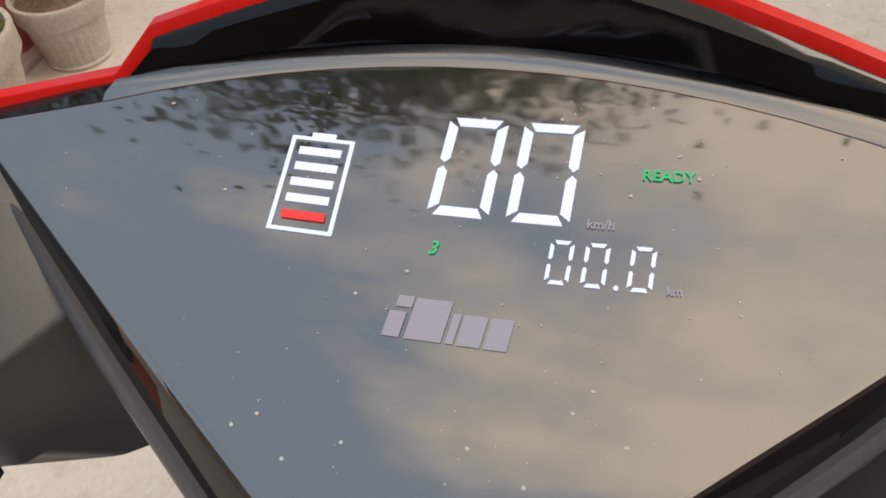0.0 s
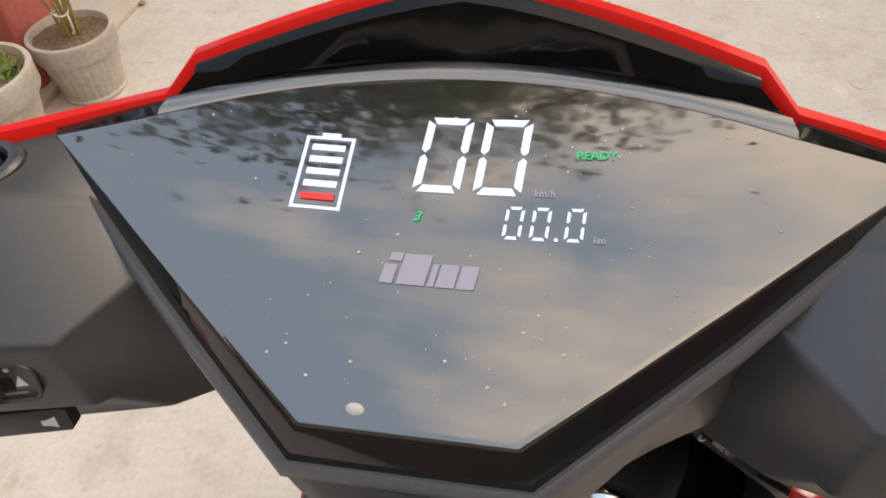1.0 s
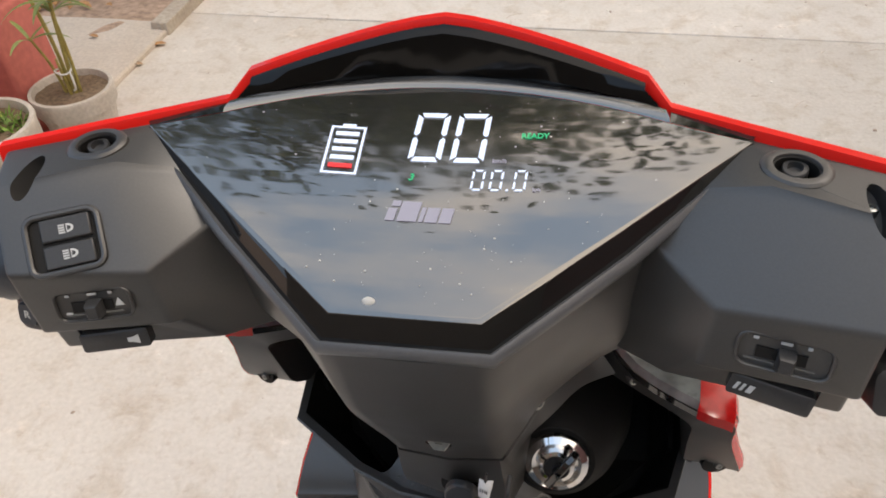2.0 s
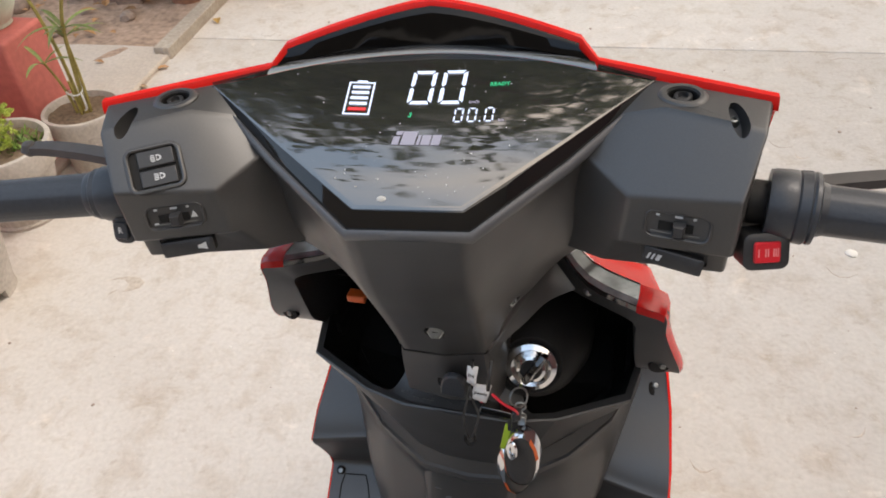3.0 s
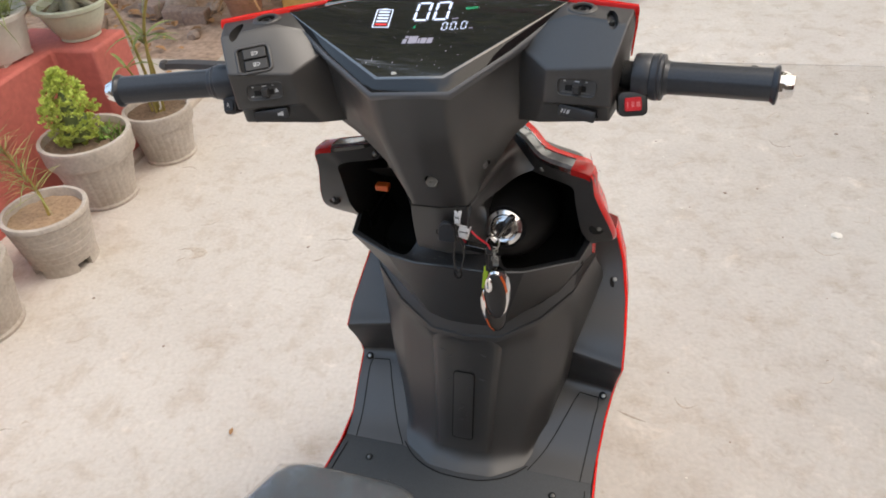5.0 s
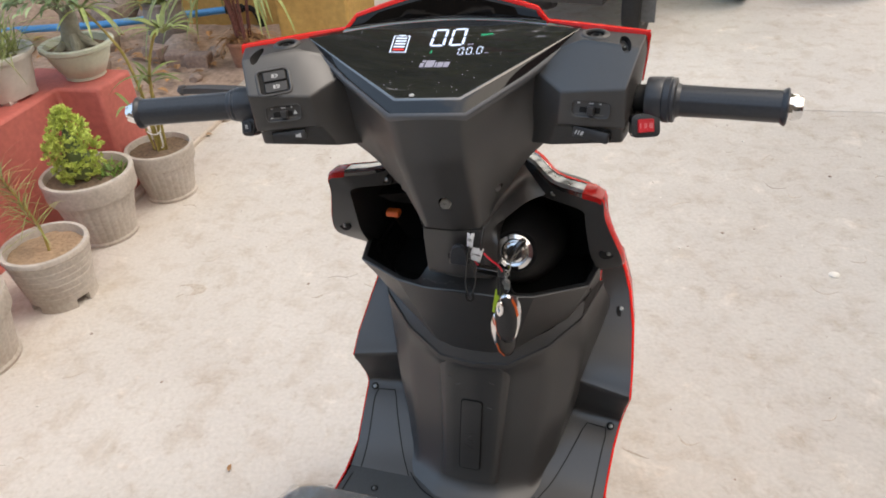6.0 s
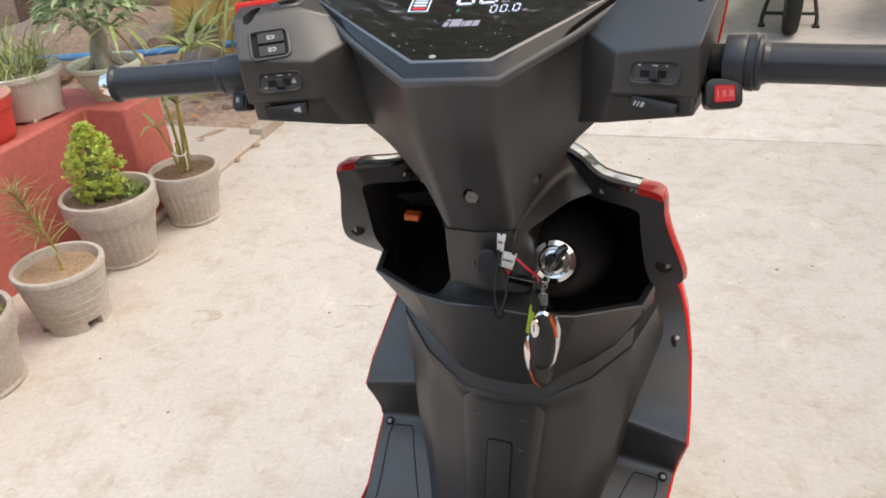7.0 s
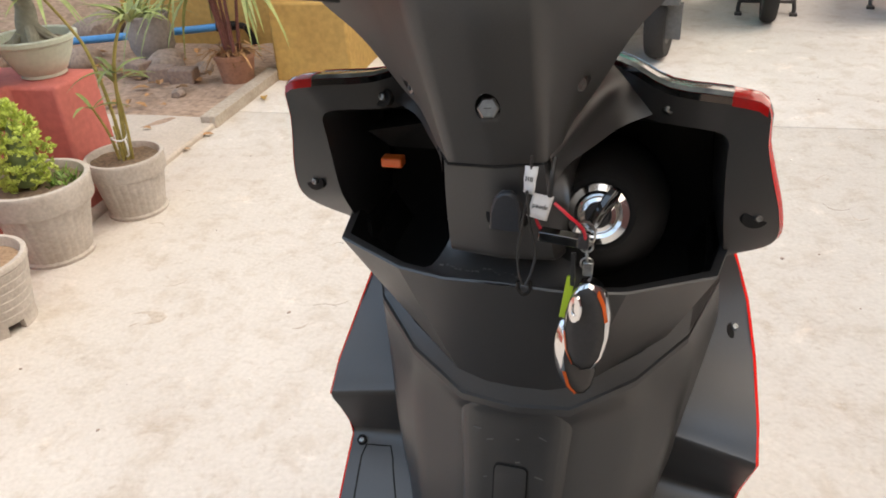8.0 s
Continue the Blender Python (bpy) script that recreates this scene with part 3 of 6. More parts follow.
# bezel below the lens: a glossy band that dies out at the tips
inner = [(-0.145, 0.057), (-0.08875, 0.01575), (-0.0325, -0.0255), (0.0325, -0.0255), (0.08875, 0.01575), (0.145, 0.057)]
outer = [(-0.1475, 0.0575, 0.047), (-0.0935, 0.0115, 0.021), (-0.0380, -0.0335, 0.001), (0.0380, -0.0335, 0.001), (0.0935, 0.0115, 0.021), (0.1475, 0.0575, 0.047)]
top = [(x, y, lens_z(x, y)) for x, y in inner]
roll = [[Vector(a).lerp(Vector((b[0], b[1], a[2])), u) + Vector((0, 0, (b[2] - a[2]) * drop)) for a, b in zip(top, outer)] for u, drop in ((0.08, 0.02), (0.17, 0.06), (0.25, 0.13))]
edge = roll[-1]
part("lens_edge", loft([top, *roll], closed=False), LENS, dash, I4, "polished rounded edge of the dash lens", 50)
bulge = []
for u in (0.08, 0.2, 0.4, 0.6, 0.8, 0.93):
    bulge.append([(a[0] + (b[0] - a[0]) * u, a[1] + (b[1] - a[1]) * u, a[2] + (b[2] - a[2]) * u ** 1.1) for a, b in zip(edge, outer)])
part("bezel", loft([edge, *bulge, outer], closed=False), BEZEL, scooter, SF, "glossy black rounded dash edge", 70)
rim = [(x * 1.0, y, z) for x, y, z in outer]
rim_out = [(-0.152, 0.0585, 0.046), (-0.0962, 0.0083, 0.0205), (-0.0395, -0.0369, 0.0), (0.0395, -0.0369, 0.0), (0.0962, 0.0083, 0.0205), (0.152, 0.0585, 0.046)]
rim_low = [(x, y + 0.001, z - 0.006) for x, y, z in rim_out]
rim_mid = [((a_[0] + b_[0]) / 2, (a_[1] + b_[1]) / 2, max(a_[2], b_[2]) + 0.0016) for a_, b_ in zip(rim, rim_out)]
part("dash_rim", loft([rim, rim_mid, [(x, y, z + 0.0006) for x, y, z in rim_out], [(x * 1.003, y - 0.0008, z - 0.0018) for x, y, z in rim_out], rim_low], closed=False), RIM, scooter, SF, "rounded satin grey rim round the dash", 60)

# visor over the dash
def arc(x1, y0, y1, z0, z1, n=14):
    return [(x1 * (2 * k / n - 1), y1 + (y0 - y1) * abs(2 * k / n - 1) ** 1.35, z1 + (z0 - z1) * abs(2 * k / n - 1) ** 1.35) for k in range(n + 1)]


v0 = [(0.111 * (2 * k / 14 - 1), 0.097 - 0.026 * (2 * k / 14 - 1) ** 2, 0.0) for k in range(15)]
v0 = [(x, y, lens_z(x, y) + 0.0002) for x, y, z in v0]
v1 = [(x * 0.998, y + 0.0022, z + 0.0014) for x, y, z in v0]
v2 = [(x * 0.985, y + 0.0075, z + 0.0024) for x, y, z in v0]
v2b = [(x * 0.980, y + 0.0082, z + 0.0018) for x, y, z in v0]
v3 = arc(0.107, 0.0815, 0.1065, 0.0510, 0.0580)
v4 = arc(0.0995, 0.0860, 0.1100, 0.0575, 0.0735)
v5 = arc(0.0995, 0.0885, 0.1125, 0.0592, 0.0752)
v6 = arc(0.0995, 0.0905, 0.1140, 0.0594, 0.0766)
part("visor_band", loft([v0, v1, v2, v2b], closed=False), LENS, scooter, SF, "raised glossy band at the visor foot", 40)
part("visor", loft([v2b, v3, v4, v5, v6], closed=False), VISOR, scooter, SF, "dark satin visor above the dash", 40)


def red_chain(dy=0.0, dz=0.0, grow=1.0):
    c = arc(0.1005 * grow, 0.0905, 0.1155, 0.0605, 0.0780)
    left = [(-0.213 * grow, 0.030, 0.0515), (-0.180 * grow, 0.0455, 0.0515), (-0.145 * grow, 0.0625, 0.0510), (-0.1120 * grow, 0.0815, 0.0490)]
    right = [(-x, y, z) for x, y, z in reversed(left)]
    return [(x, y + dy, z + dz) for x, y, z in left + c + right]


r00 = red_chain(-0.0022, -0.0060)
r0 = red_chain(-0.0012, -0.0012)
r1 = red_chain(0.0005, 0.0018)
r2 = red_chain(0.0045, 0.0022)
r3 = [(x * 1.004, y + 0.006, z - 0.004) for x, y, z in red_chain()]
r4 = [(x * 1.0, y + 0.030, z - 0.034) for x, y, z in red_chain()]
r5 = [(x * 0.86, y * 0.6 + 0.115, z - 0.07) for x, y, z in red_chain()]
r6 = [(x * 0.5, y * 0.3 + 0.13, z - 0.13) for x, y, z in red_chain()]
part("front_cowl", loft([r00, r0, r1, r2, r3, r4, r5, r6], closed=False), RED, scooter, SF, "glossy red front cowl with a thin raised edge", 50)
# dark strip between red edge and visor on each side
for s in (-1, 1):
    strip = [[(s * 0.1455, 0.0573, 0.0495), (s * 0.111, 0.0712, 0.0495)], [(s * 0.1475, 0.0615, 0.0505), (s * 0.112, 0.0805, 0.0492)]]
    part("cowl_strip", loft(strip, closed=False), GLOSS, scooter, SF)
    tip = [(s * 0.2115, 0.031, 0.0495), (s * 0.2135, 0.033, 0.0480), (s * 0.2125, 0.036, 0.030), (s * 0.2090, 0.040, 0.0), (s * 0.2075, 0.040, 0.0), (s * 0.2098, 0.032, 0.030)]
    part("cowl_tip", prism(tip, (0, 0.012, 0)), RED, scooter, SF)

# central handlebar cover
net = [[(0, -0.0372, -0.004), (0.039, -0.0362, -0.004), (0.0945, 0.0105, 0.0195), (0.150, 0.059, 0.045)],
       [(0, -0.0362, -0.022), (0.038, -0.0345, -0.021), (0.084, 0.0095, 0.001), (0.142, 0.050, 0.010)],
       [(0, -0.032, -0.055), (0.0365, -0.0295, -0.055), (0.076, 0.009, -0.038), (0.126, 0.040, -0.047)],
       [(0, -0.0195, -0.090), (0.035, -0.016, -0.090), (0.064, 0.014, -0.082), (0.089, 0.042, -0.090)],
       [(0, -0.0030, -0.128), (0.034, 0.0005, -0.128), (0.053, 0.023, -0.122), (0.0655, 0.047, -0.129)],
       [(0, 0.0145, -0.1700), (0.033, 0.0175, -0.1690), (0.042, 0.033, -0.1660), (0.0460, 0.058, -0.160)]]
cover = part("handlebar_cover", surf(mirrored(net), 5, 6), PLASTIC, scooter, SF, "textured black plastic handlebar cover")
thick(cover, 0.0025)
carve(cover, [well((0, -0.0038, -0.1235), (0, -0.94, 0.33), 0.0088, 0.005, 1.0, 1.15)] + [well((s * 0.0545, 0.0288, -0.120), (s * 0.75, -0.63, 0.2), 0.006, 0.004, 1.2, 0.9) for s in (-1, 1)], 60)
f = facing((0, -0.0018, -0.1235), (0, -0.94, 0.33))
part("bolt", turned([(0.0068, -0.004), (0.0068, 0.0018), (0.0058, 0.0026), (0.0002, 0.0027)], 6, f), STEEL, cover, I4, "zinc hexagon bolt")
part("bolt_marks", box((0, 0, 0.0028), (0.0045, 0.0005, 0.0003), f), DARKMETAL, cover)
for s in (-1, 1):
    screw(cover, (s * 0.0542, 0.0281, -0.120), (s * 0.75, -0.63, 0.2), 0.0048)
    screw(cover, (s * 0.114, 0.030, -0.049), (s * 0.3, -0.8, -0.3), 0.0035)

# black discs added behind the cut holes to hide the red cowl inside
for p_, n_, r_ in [((0, 0.0020, -0.1238), (0, -0.94, 0.33), 0.0086)] + [((s * 0.0515, 0.0313, -0.121), (s * 0.75, -0.63, 0.2), 0.0078) for s in (-1, 1)]:
    part("fastener_recess", turned([(r_, -0.004), (r_, -0.0002), (0.0002, -0.0002)], 20, facing(p_, n_)), POCKET, cover)

# near-black tube stands in for the shadow of the gap under the cover
seam = [(-0.0465, 0.058, -0.1605), (-0.0422, 0.0335, -0.1670), (-0.0332, 0.0182, -0.1702), (0, 0.0153, -0.1713), (0.0332, 0.0182, -0.1702), (0.0422, 0.0335, -0.1670), (0.0465, 0.058, -0.1605)]
put("neck_gap_shade", mesh(*tube(seam, 0.0013, 6, 0)), POCKET, cover)

# switch housings


def housing(s):
    a0 = [(0.141, 0.0630, 0.0495), (0.2100, 0.0305, 0.0515), (0.204, 0.0040, 0.0470), (0.150, 0.0270, 0.0470), (0.120, 0.0400, 0.0340)]
    a = [(0.138, 0.0640, 0.0370), (0.2110, 0.0305, 0.0340), (0.191, -0.0255, 0.0195), (0.130, -0.0095, 0.0110), (0.099, 0.0270, 0.0215)]
    b = [(0.140, 0.0590, 0.0200), (0.2075, 0.0315, 0.0100), (0.1910, -0.0265, -0.0210), (0.127, -0.0130, -0.0220), (0.097, 0.0240, -0.010)]
    c = [(0.135, 0.0590, -0.010), (0.2060, 0.0315, -0.020), (0.1895, -0.0215, -0.0225), (0.125, -0.0070, -0.0250), (0.095, 0.0260, -0.024)]
    d = [(0.130, 0.0550, -0.036), (0.2040, 0.0330, -0.040), (0.1895, -0.0205, -0.0390), (0.117, 0.0080, -0.0555), (0.092, 0.0320, -0.066)]
    rings = [[(s * x, y, z) for x, y, z in r] for r in (a0, a, b, c, d)]

    def tilt_of(p1, p2, p3):
        n_ = (p2 - p1).cross(p3 - p2).normalized()
        return n_ if n_.z > 0 else -n_

    q1, q2, q3 = (Vector(rings[0][k]) for k in (1, 2, 3))
    TOPN = tilt_of(q1, q2, q3)
    e1, e2, e3 = Vector(rings[0][2]), Vector(rings[1][2]), Vector(rings[1][3])
    SLOPEN = tilt_of(e1, e2, e3)

    def on_slope(x, y, lift=0.0):
        """The point of the face that slopes to the rider, above x, y."""
        return Vector((x, y, e2.z - (SLOPEN.x * (x - e2.x) + SLOPEN.y * (y - e2.y)) / SLOPEN.z)) + SLOPEN * lift

    def on_top(x, y, lift=0.0):
        """The point of the sloping top face above x, y."""
        return Vector((x, y, q1.z - (TOPN.x * (x - q1.x) + TOPN.y * (y - q1.y)) / TOPN.z)) + TOPN * lift

    ob = part("switch_housing", loft(rings), PLASTIC, scooter, SF, "black switch housing with light and signal controls" if s < 0 else "black switch housing with lamp and parking controls")
    bevelled(ob, 0.0042, 4, 20)
    bake(ob)
    boss = on_top(-0.1655, 0.0405) if s < 0 else on_top(0.1615, 0.0405)
    pit = on_top(-0.1900, 0.0150) if s < 0 else on_top(0.1895, 0.0165)
    blk = on_slope(s * 0.1675, -0.0065)
    tools = [well(boss, TOPN, 0.0092, 0.018, 1.15, 0.84), well(pit, TOPN + Vector((s * 0.15, -0.45, 0)), 0.0068, 0.011, 0.80, 2.1)]
    swn = (-s * 0.22, -0.93, 0.30)
    tools.append(slot((s * 0.1585, -0.0192, -0.0030), swn, 0.038, 0.017, 0.0025, 0.3, 0.0))
    tools.append(slot((s * 0.159, -0.0160, -0.0315), (-s * 0.2, -0.97, -0.1), 0.040, 0.0125, 0.005, 0.15))
    if s < 0:
        tools.append(slot(blk, SLOPEN, 0.0360, 0.0285, 0.0026, 0.18))
    carve(ob, tools, 30)
    # mirror boss
    f = facing(boss, TOPN)
    rv, rf_ = turned([(0.0084, -0.010), (0.0085, -0.0002), (0.0089, 0.0005), (0.0102, 0.0007), (0.0120, 0.0004), (0.0132, -0.0008), (0.0136, -0.0040), (0.0132, -0.008)], 36, f @ pose(0, -0.0014, 0.0012, -6, 0, 0), 1.12, 0.90)
    part("mirror_boss", mesh(rv, [q for q in rf_ if len(q) == 4]), PLASTIC, ob, I4, "raised oval ring round an unused mirror hole")
    part("mirror_plug", turned([(0.0056, -0.017), (0.0056, -0.0032), (0.0050, -0.0024), (0.0034, -0.0022), (0.0028, -0.005), (0.0002, -0.005)], 18, f @ pose(-0.001, 0.0015, 0, 0, 0, 0)), BUTTON, ob)
    # near-black wall and floor put the hole's depth shade into colour
    lv_, lf_ = turned([(0.0081, -0.0150), (0.0081, -0.0012), (0.0087, -0.0010), (0.0090, -0.0030)], 32, f @ pose(0, -0.0014, 0.0012, -6, 0, 0), 1.10, 0.88)
    part("hole_shade_wall", mesh(lv_, [q for q in lf_ if len(q) == 4]), POCKET, ob)
    part("hole_shade_floor", turned([(0.0122, -0.0175), (0.0122, -0.0145), (0.0002, -0.0145)], 18, f), POCKET, ob)
    part("red_backing", turned([(0.0030, -0.0150), (0.0030, -0.0110), (0.0002, -0.0110)], 12, f @ pose(0.0080, 0.002, 0)), RED, ob)
    if s > 0:
        screw(ob, on_top(0.1885, 0.0230, -0.0085), TOPN, 0.0028)
    # sliding switch
    f = facing((s * 0.1585, -0.0192, -0.0030), swn)
    fr = part("switch_plate", plate((s * 0.1585, -0.0192, -0.0030), swn, 0.0365, 0.0158, -0.0023, -0.0012, 0.28), PLASTIC, ob, I4, "recessed slide switch plate")
    part("switch_surround", surround((s * 0.1585, -0.0192, -0.0030), swn, 0.0372, 0.0164, 0.0009, 0.3, 0.0003), PLASTIC, fr)
    part("slide_ridge", box((-0.001, -0.0052, -0.0008), (0.028, 0.0008, 0.0008), f), GREYPANEL, fr)
    part("slide_slot", box((-0.001, -0.0010, -0.0008), (0.020, 0.0052, 0.0008), f), POCKET, fr)
    part("slide_knob", loft([[f @ Vector((x * k + 0.001, y * k - 0.0014, z)) for x, y in ((-0.0036, -0.0042), (0.0036, -0.0042), (0.0036, 0.0042), (-0.0036, 0.0042))] for z, k in ((-0.001, 1.0), (0.0055, 0.92), (0.0068, 0.7))]), BUTTON, fr)
    for px, w in ((-0.012, 0.0022), (0.0, 0.0045), (0.009, 0.0018)):
        part("switch_mark", box((px, 0.0054, -0.0008), (w, 0.0013, 0.0004), f), WHITE_INK, fr)
    if s < 0:
        part("switch_mark", mesh(*prism([f @ Vector(p) for p in ((0.0098, -0.0022, -0.0011), (0.0142, -0.0022, -0.0011), (0.0120, 0.0022, -0.0011))], f.to_3x3() @ Vector((0, 0, 0.0004)))), WHITE_INK, fr)
        part("switch_mark", box((-0.0135, -0.0042, -0.0008), (0.003, 0.0009, 0.0004), f), WHITE_INK, fr)
    # rocker under it
    n2 = (-s * 0.2, -0.97, 0.05)
    axes = facing((0, 0, 0), (0, -1, 0))
    rkf = facing((s * 0.159, -0.0172, -0.0312), n2) @ pose(0, 0, 0, 0, 0, -9 if s > 0 else 3) @ axes.inverted()
    rk = part("rocker_button", plate((0, 0, 0), (0, -1, 0), 0.036, 0.0108, -0.004, 0.0026, 0.15, 0.0, -14), BUTTON, ob, rkf, "black rocker button with a small white symbol")
    f = axes @ pose(0, 0, 0.0004, -14, 0, 0)
    ix = 0.010 if s < 0 else -0.011
    if s < 0:
        part("horn_symbol", mesh(*join(prism([f @ Vector((ix + x, y, 0.0023)) for x, y in ((-0.003, -0.0013), (-0.001, -0.0013), (0.003, -0.0026), (0.003, 0.0026), (-0.001, 0.0013), (-0.003, 0.0013))], f.to_3x3() @ Vector((0, 0, 0.0003))))), WHITE_INK, rk)
    else:
        for px, wd in ((-0.0035, 0.0014), (-0.0008, 0.0012), (0.0025, 0.0024)):
            part("park_symbol", mesh(*prism([f @ Vector((ix + px + x * wd + y * 0.25, y, 0.0023)) for x, y in ((-0.5, -0.002), (0.5, -0.002), (0.5, 0.002), (-0.5, 0.002))], f.to_3x3() @ Vector((0, 0, 0.0003)))), WHITE_INK, rk)
    if s < 0:
        c = blk
        fr = part("button_frame", plate(c, SLOPEN, 0.0346, 0.0272, -0.0022, -0.0006, 0.18), POCKET, ob, I4, "square twin button block")
        part("button_surround", surround(c, SLOPEN, 0.0335, 0.0285, 0.0016, 0.18, 0.0006), PLASTIC, fr)
        for dy in (0.0062, -0.0062):
            f = facing(c, SLOPEN) @ pose(0.0016, dy, 0)
            bt = part("headlight_button", loft([[f @ Vector((x, y, -0.001)) for x, y in ((-0.0118, -0.0058), (0.0118, -0.0058), (0.0118, 0.0058), (-0.0118, 0.0058))], [f @ Vector((x, y + (0.0004 if dy > 0 else -0.0004), z)) for x, y, z in ((-0.0115, -0.0055, 0.0018), (0.0115, -0.0055, 0.0018), (0.0115, 0.0055, 0.0018), (-0.0115, 0.0055, 0.0018))]]), BUTTON, fr)
            bevelled(bt, 0.0007)
            lamp = [(0.0034 * math.cos(a) + 0.0006, 0.0022 * math.sin(a)) for a in [math.pi * (k / 8 - 0.5) for k in range(9)]]
            ringo = [[f @ Vector((x, y, 0.0019)) for x, y in lamp], [f @ Vector((0.0015 + (x - 0.0015) * 0.55, y * 0.55, 0.0019)) for x, y in lamp]]
            icon = [loft(ringo, closed=True, caps=False)] + [box((-0.0016, k * 0.0012 - 0.0001, 0.0019), (0.0028, 0.0007, 0.0002), f) for k in (-1.5, -0.5, 0.5, 1.5)]
            put("light_symbol", mesh(*join(*icon)), WHITE_INK, bt)
    return ob


for s in (-1, 1):
    housing(s)

# grips, levers, small switches
ALONG = Matrix(((0, 0, 1, 0), (1, 0, 0, 0), (0, 1, 0, 0), (0, 0, 0, 1)))


def grip(s):
    m = SF @ pose(s * 0.20, 0.008, -0.0040, 0, (-0.4 if s > 0 else 0.2) * s, (-11.5 if s > 0 else -8.0) * s) @ pose(-s * 0.20, 0, 0) @ (ALONG if s > 0 else Matrix.Rotation(math.pi, 4, "Z") @ ALONG)
    end = 0.002 if s > 0 else 0.0
    part("handlebar_end", turned([(0.0105, 0.17), (0.0105, 0.24)], 20, I4), DARKMETAL, scooter, m)
    if s > 0:
        prof = [(0.0115, 0.2110), (0.0205, 0.2120), (0.0214, 0.2150), (0.0216, 0.2260), (0.0208, 0.2275), (0.0217, 0.2285), (0.0221, 0.2340), (0.0210, 0.2352), (0.0217, 0.2365), (0.0212, 0.2388), (0.0166, 0.2402), (0.0153, 0.2440)]
    else:
        prof = [(0.0115, 0.1990), (0.0180, 0.1995), (0.0190, 0.2020), (0.0192, 0.2200), (0.0184, 0.2216), (0.0176, 0.2220), (0.0178, 0.2252), (0.0168, 0.2262), (0.0164, 0.2290), (0.0153, 0.2310)]
    if s > 0:
        part("throttle_mount", turned([(0.012, 0.200), (0.0135, 0.202), (0.0135, 0.213), (0.012, 0.216)], 24, I4), POCKET, scooter, m)
    part("grip_collar", turned(prof, 36, I4), RUBBER, scooter, m, "ribbed black collar")
    b0 = 0.240 if s > 0 else 0.226
    body = [(0.0152, b0), (0.0149, b0 + 0.012), (0.0145, 0.285), (0.0147, 0.318 + end), (0.0149, 0.3300 + end), (0.0162, 0.3315 + end), (0.0176, 0.3335 + end), (0.0176, 0.3350 + end), (0.0160, 0.3360 + end), (0.010, 0.3365 + end)]
    flutes = lambda a, k: 1.0 + (0.018 * (math.cos(a * 9) > 0.55) if 1 <= k <= 3 else 0)
    part("grip", turned(body, 72, I4, flute=flutes), RUBBER, scooter, m, "black rubber hand grip")
    part("bar_end", turned([(r_, z_ + end) for r_, z_ in ((0.010, 0.3350), (0.0120, 0.3365), (0.0120, 0.3420), (0.0095, 0.3480), (0.0040, 0.3490), (0.0038, 0.3470), (0.0002, 0.3470))], 10, I4), CHROME, scooter, m, "faceted chrome bar end")
    # brake lever
    dz = -0.006 if s < 0 else -0.027
    pts = [(s * 0.204, 0.022, -0.006 + dz), (s * 0.216, 0.044, -0.002 + dz), (s * 0.255, 0.060, -0.005 + dz), (s * 0.300, 0.072, -0.008 + dz), (s * 0.326, 0.076, -0.010 + dz)]
    blade = []
    for k, q in enumerate(spline(pts, 6)):
        w = 0.0088 - 0.0022 * k / 24
        blade.append([q + Vector((0, a_ * w, b_ * 0.0040)) for a_, b_ in ((-1, -0.5), (-0.8, 1), (0.8, 1), (1, -0.5), (0.6, -1), (-0.6, -1))])
    v, fc = loft(blade)
    lv = part("brake_lever", (v, fc), DARKMETAL, scooter, SF, "black brake lever with a ball end")
    part("lever_ball", turned([(0.0002, -0.0062), (0.0045, -0.005), (0.0075, 0), (0.0045, 0.005), (0.0002, 0.0062)], 16, pose(s * 0.330, 0.0765, -0.010 + dz)), DARKMETAL, lv)
    part("lever_mount", box((s * 0.209, 0.026, -0.008 + dz * 0.5), (0.014, 0.030, 0.014)), DARKMETAL, lv)


for s in (-1, 1):
    grip(s)
sc = (-0.2075, -0.0100, -0.0230)
rb = part("reverse_switch", plate(sc, (-0.1, -0.93, 0.36), 0.0155, 0.0200, -0.012, 0.0022, 0.3), BUTTON, scooter, SF, "small black reverse button lettered R")
put("reverse_button", mesh(*plate((sc[0], sc[1] - 0.0002, sc[2]), (-0.1, -0.93, 0.36), 0.0115, 0.0125, 0.001, 0.0045, 0.25)), RUBBER, rb)
me = text_mesh("R", 0.0062)
me.transform(facing(sc, (-0.1, -0.93, 0.36)) @ pose(0, 0, 0.0047))
put("button_letter", me, POT_WHITE, rb, smooth=0)
sc = (0.2105, -0.0175, -0.0215)
n = (0.12, -0.90, 0.42)
ms = part("mode_switch", plate(sc, n, 0.0265, 0.0225, -0.016, 0.003, 0.22), BUTTON, scooter, SF, "black mode switch box with a red rocker")
rr = put("red_rocker", mesh(*plate((sc[0], sc[1] - 0.0003, sc[2]), n, 0.0155, 0.0128, 0.001, 0.0048, 0.12)), SWITCH_RED, ms)
f = facing(sc, n)
put("rocker_marks", mesh(*join(*[box((x, 0, 0.0050), (0.0007, 0.0050, 0.0003), f) for x in (-0.0052, -0.0012, 0.0002, 0.0034, 0.0046, 0.0058)])), material("pink_print", (0.75, 0.25, 0.25), 0.5), ms)

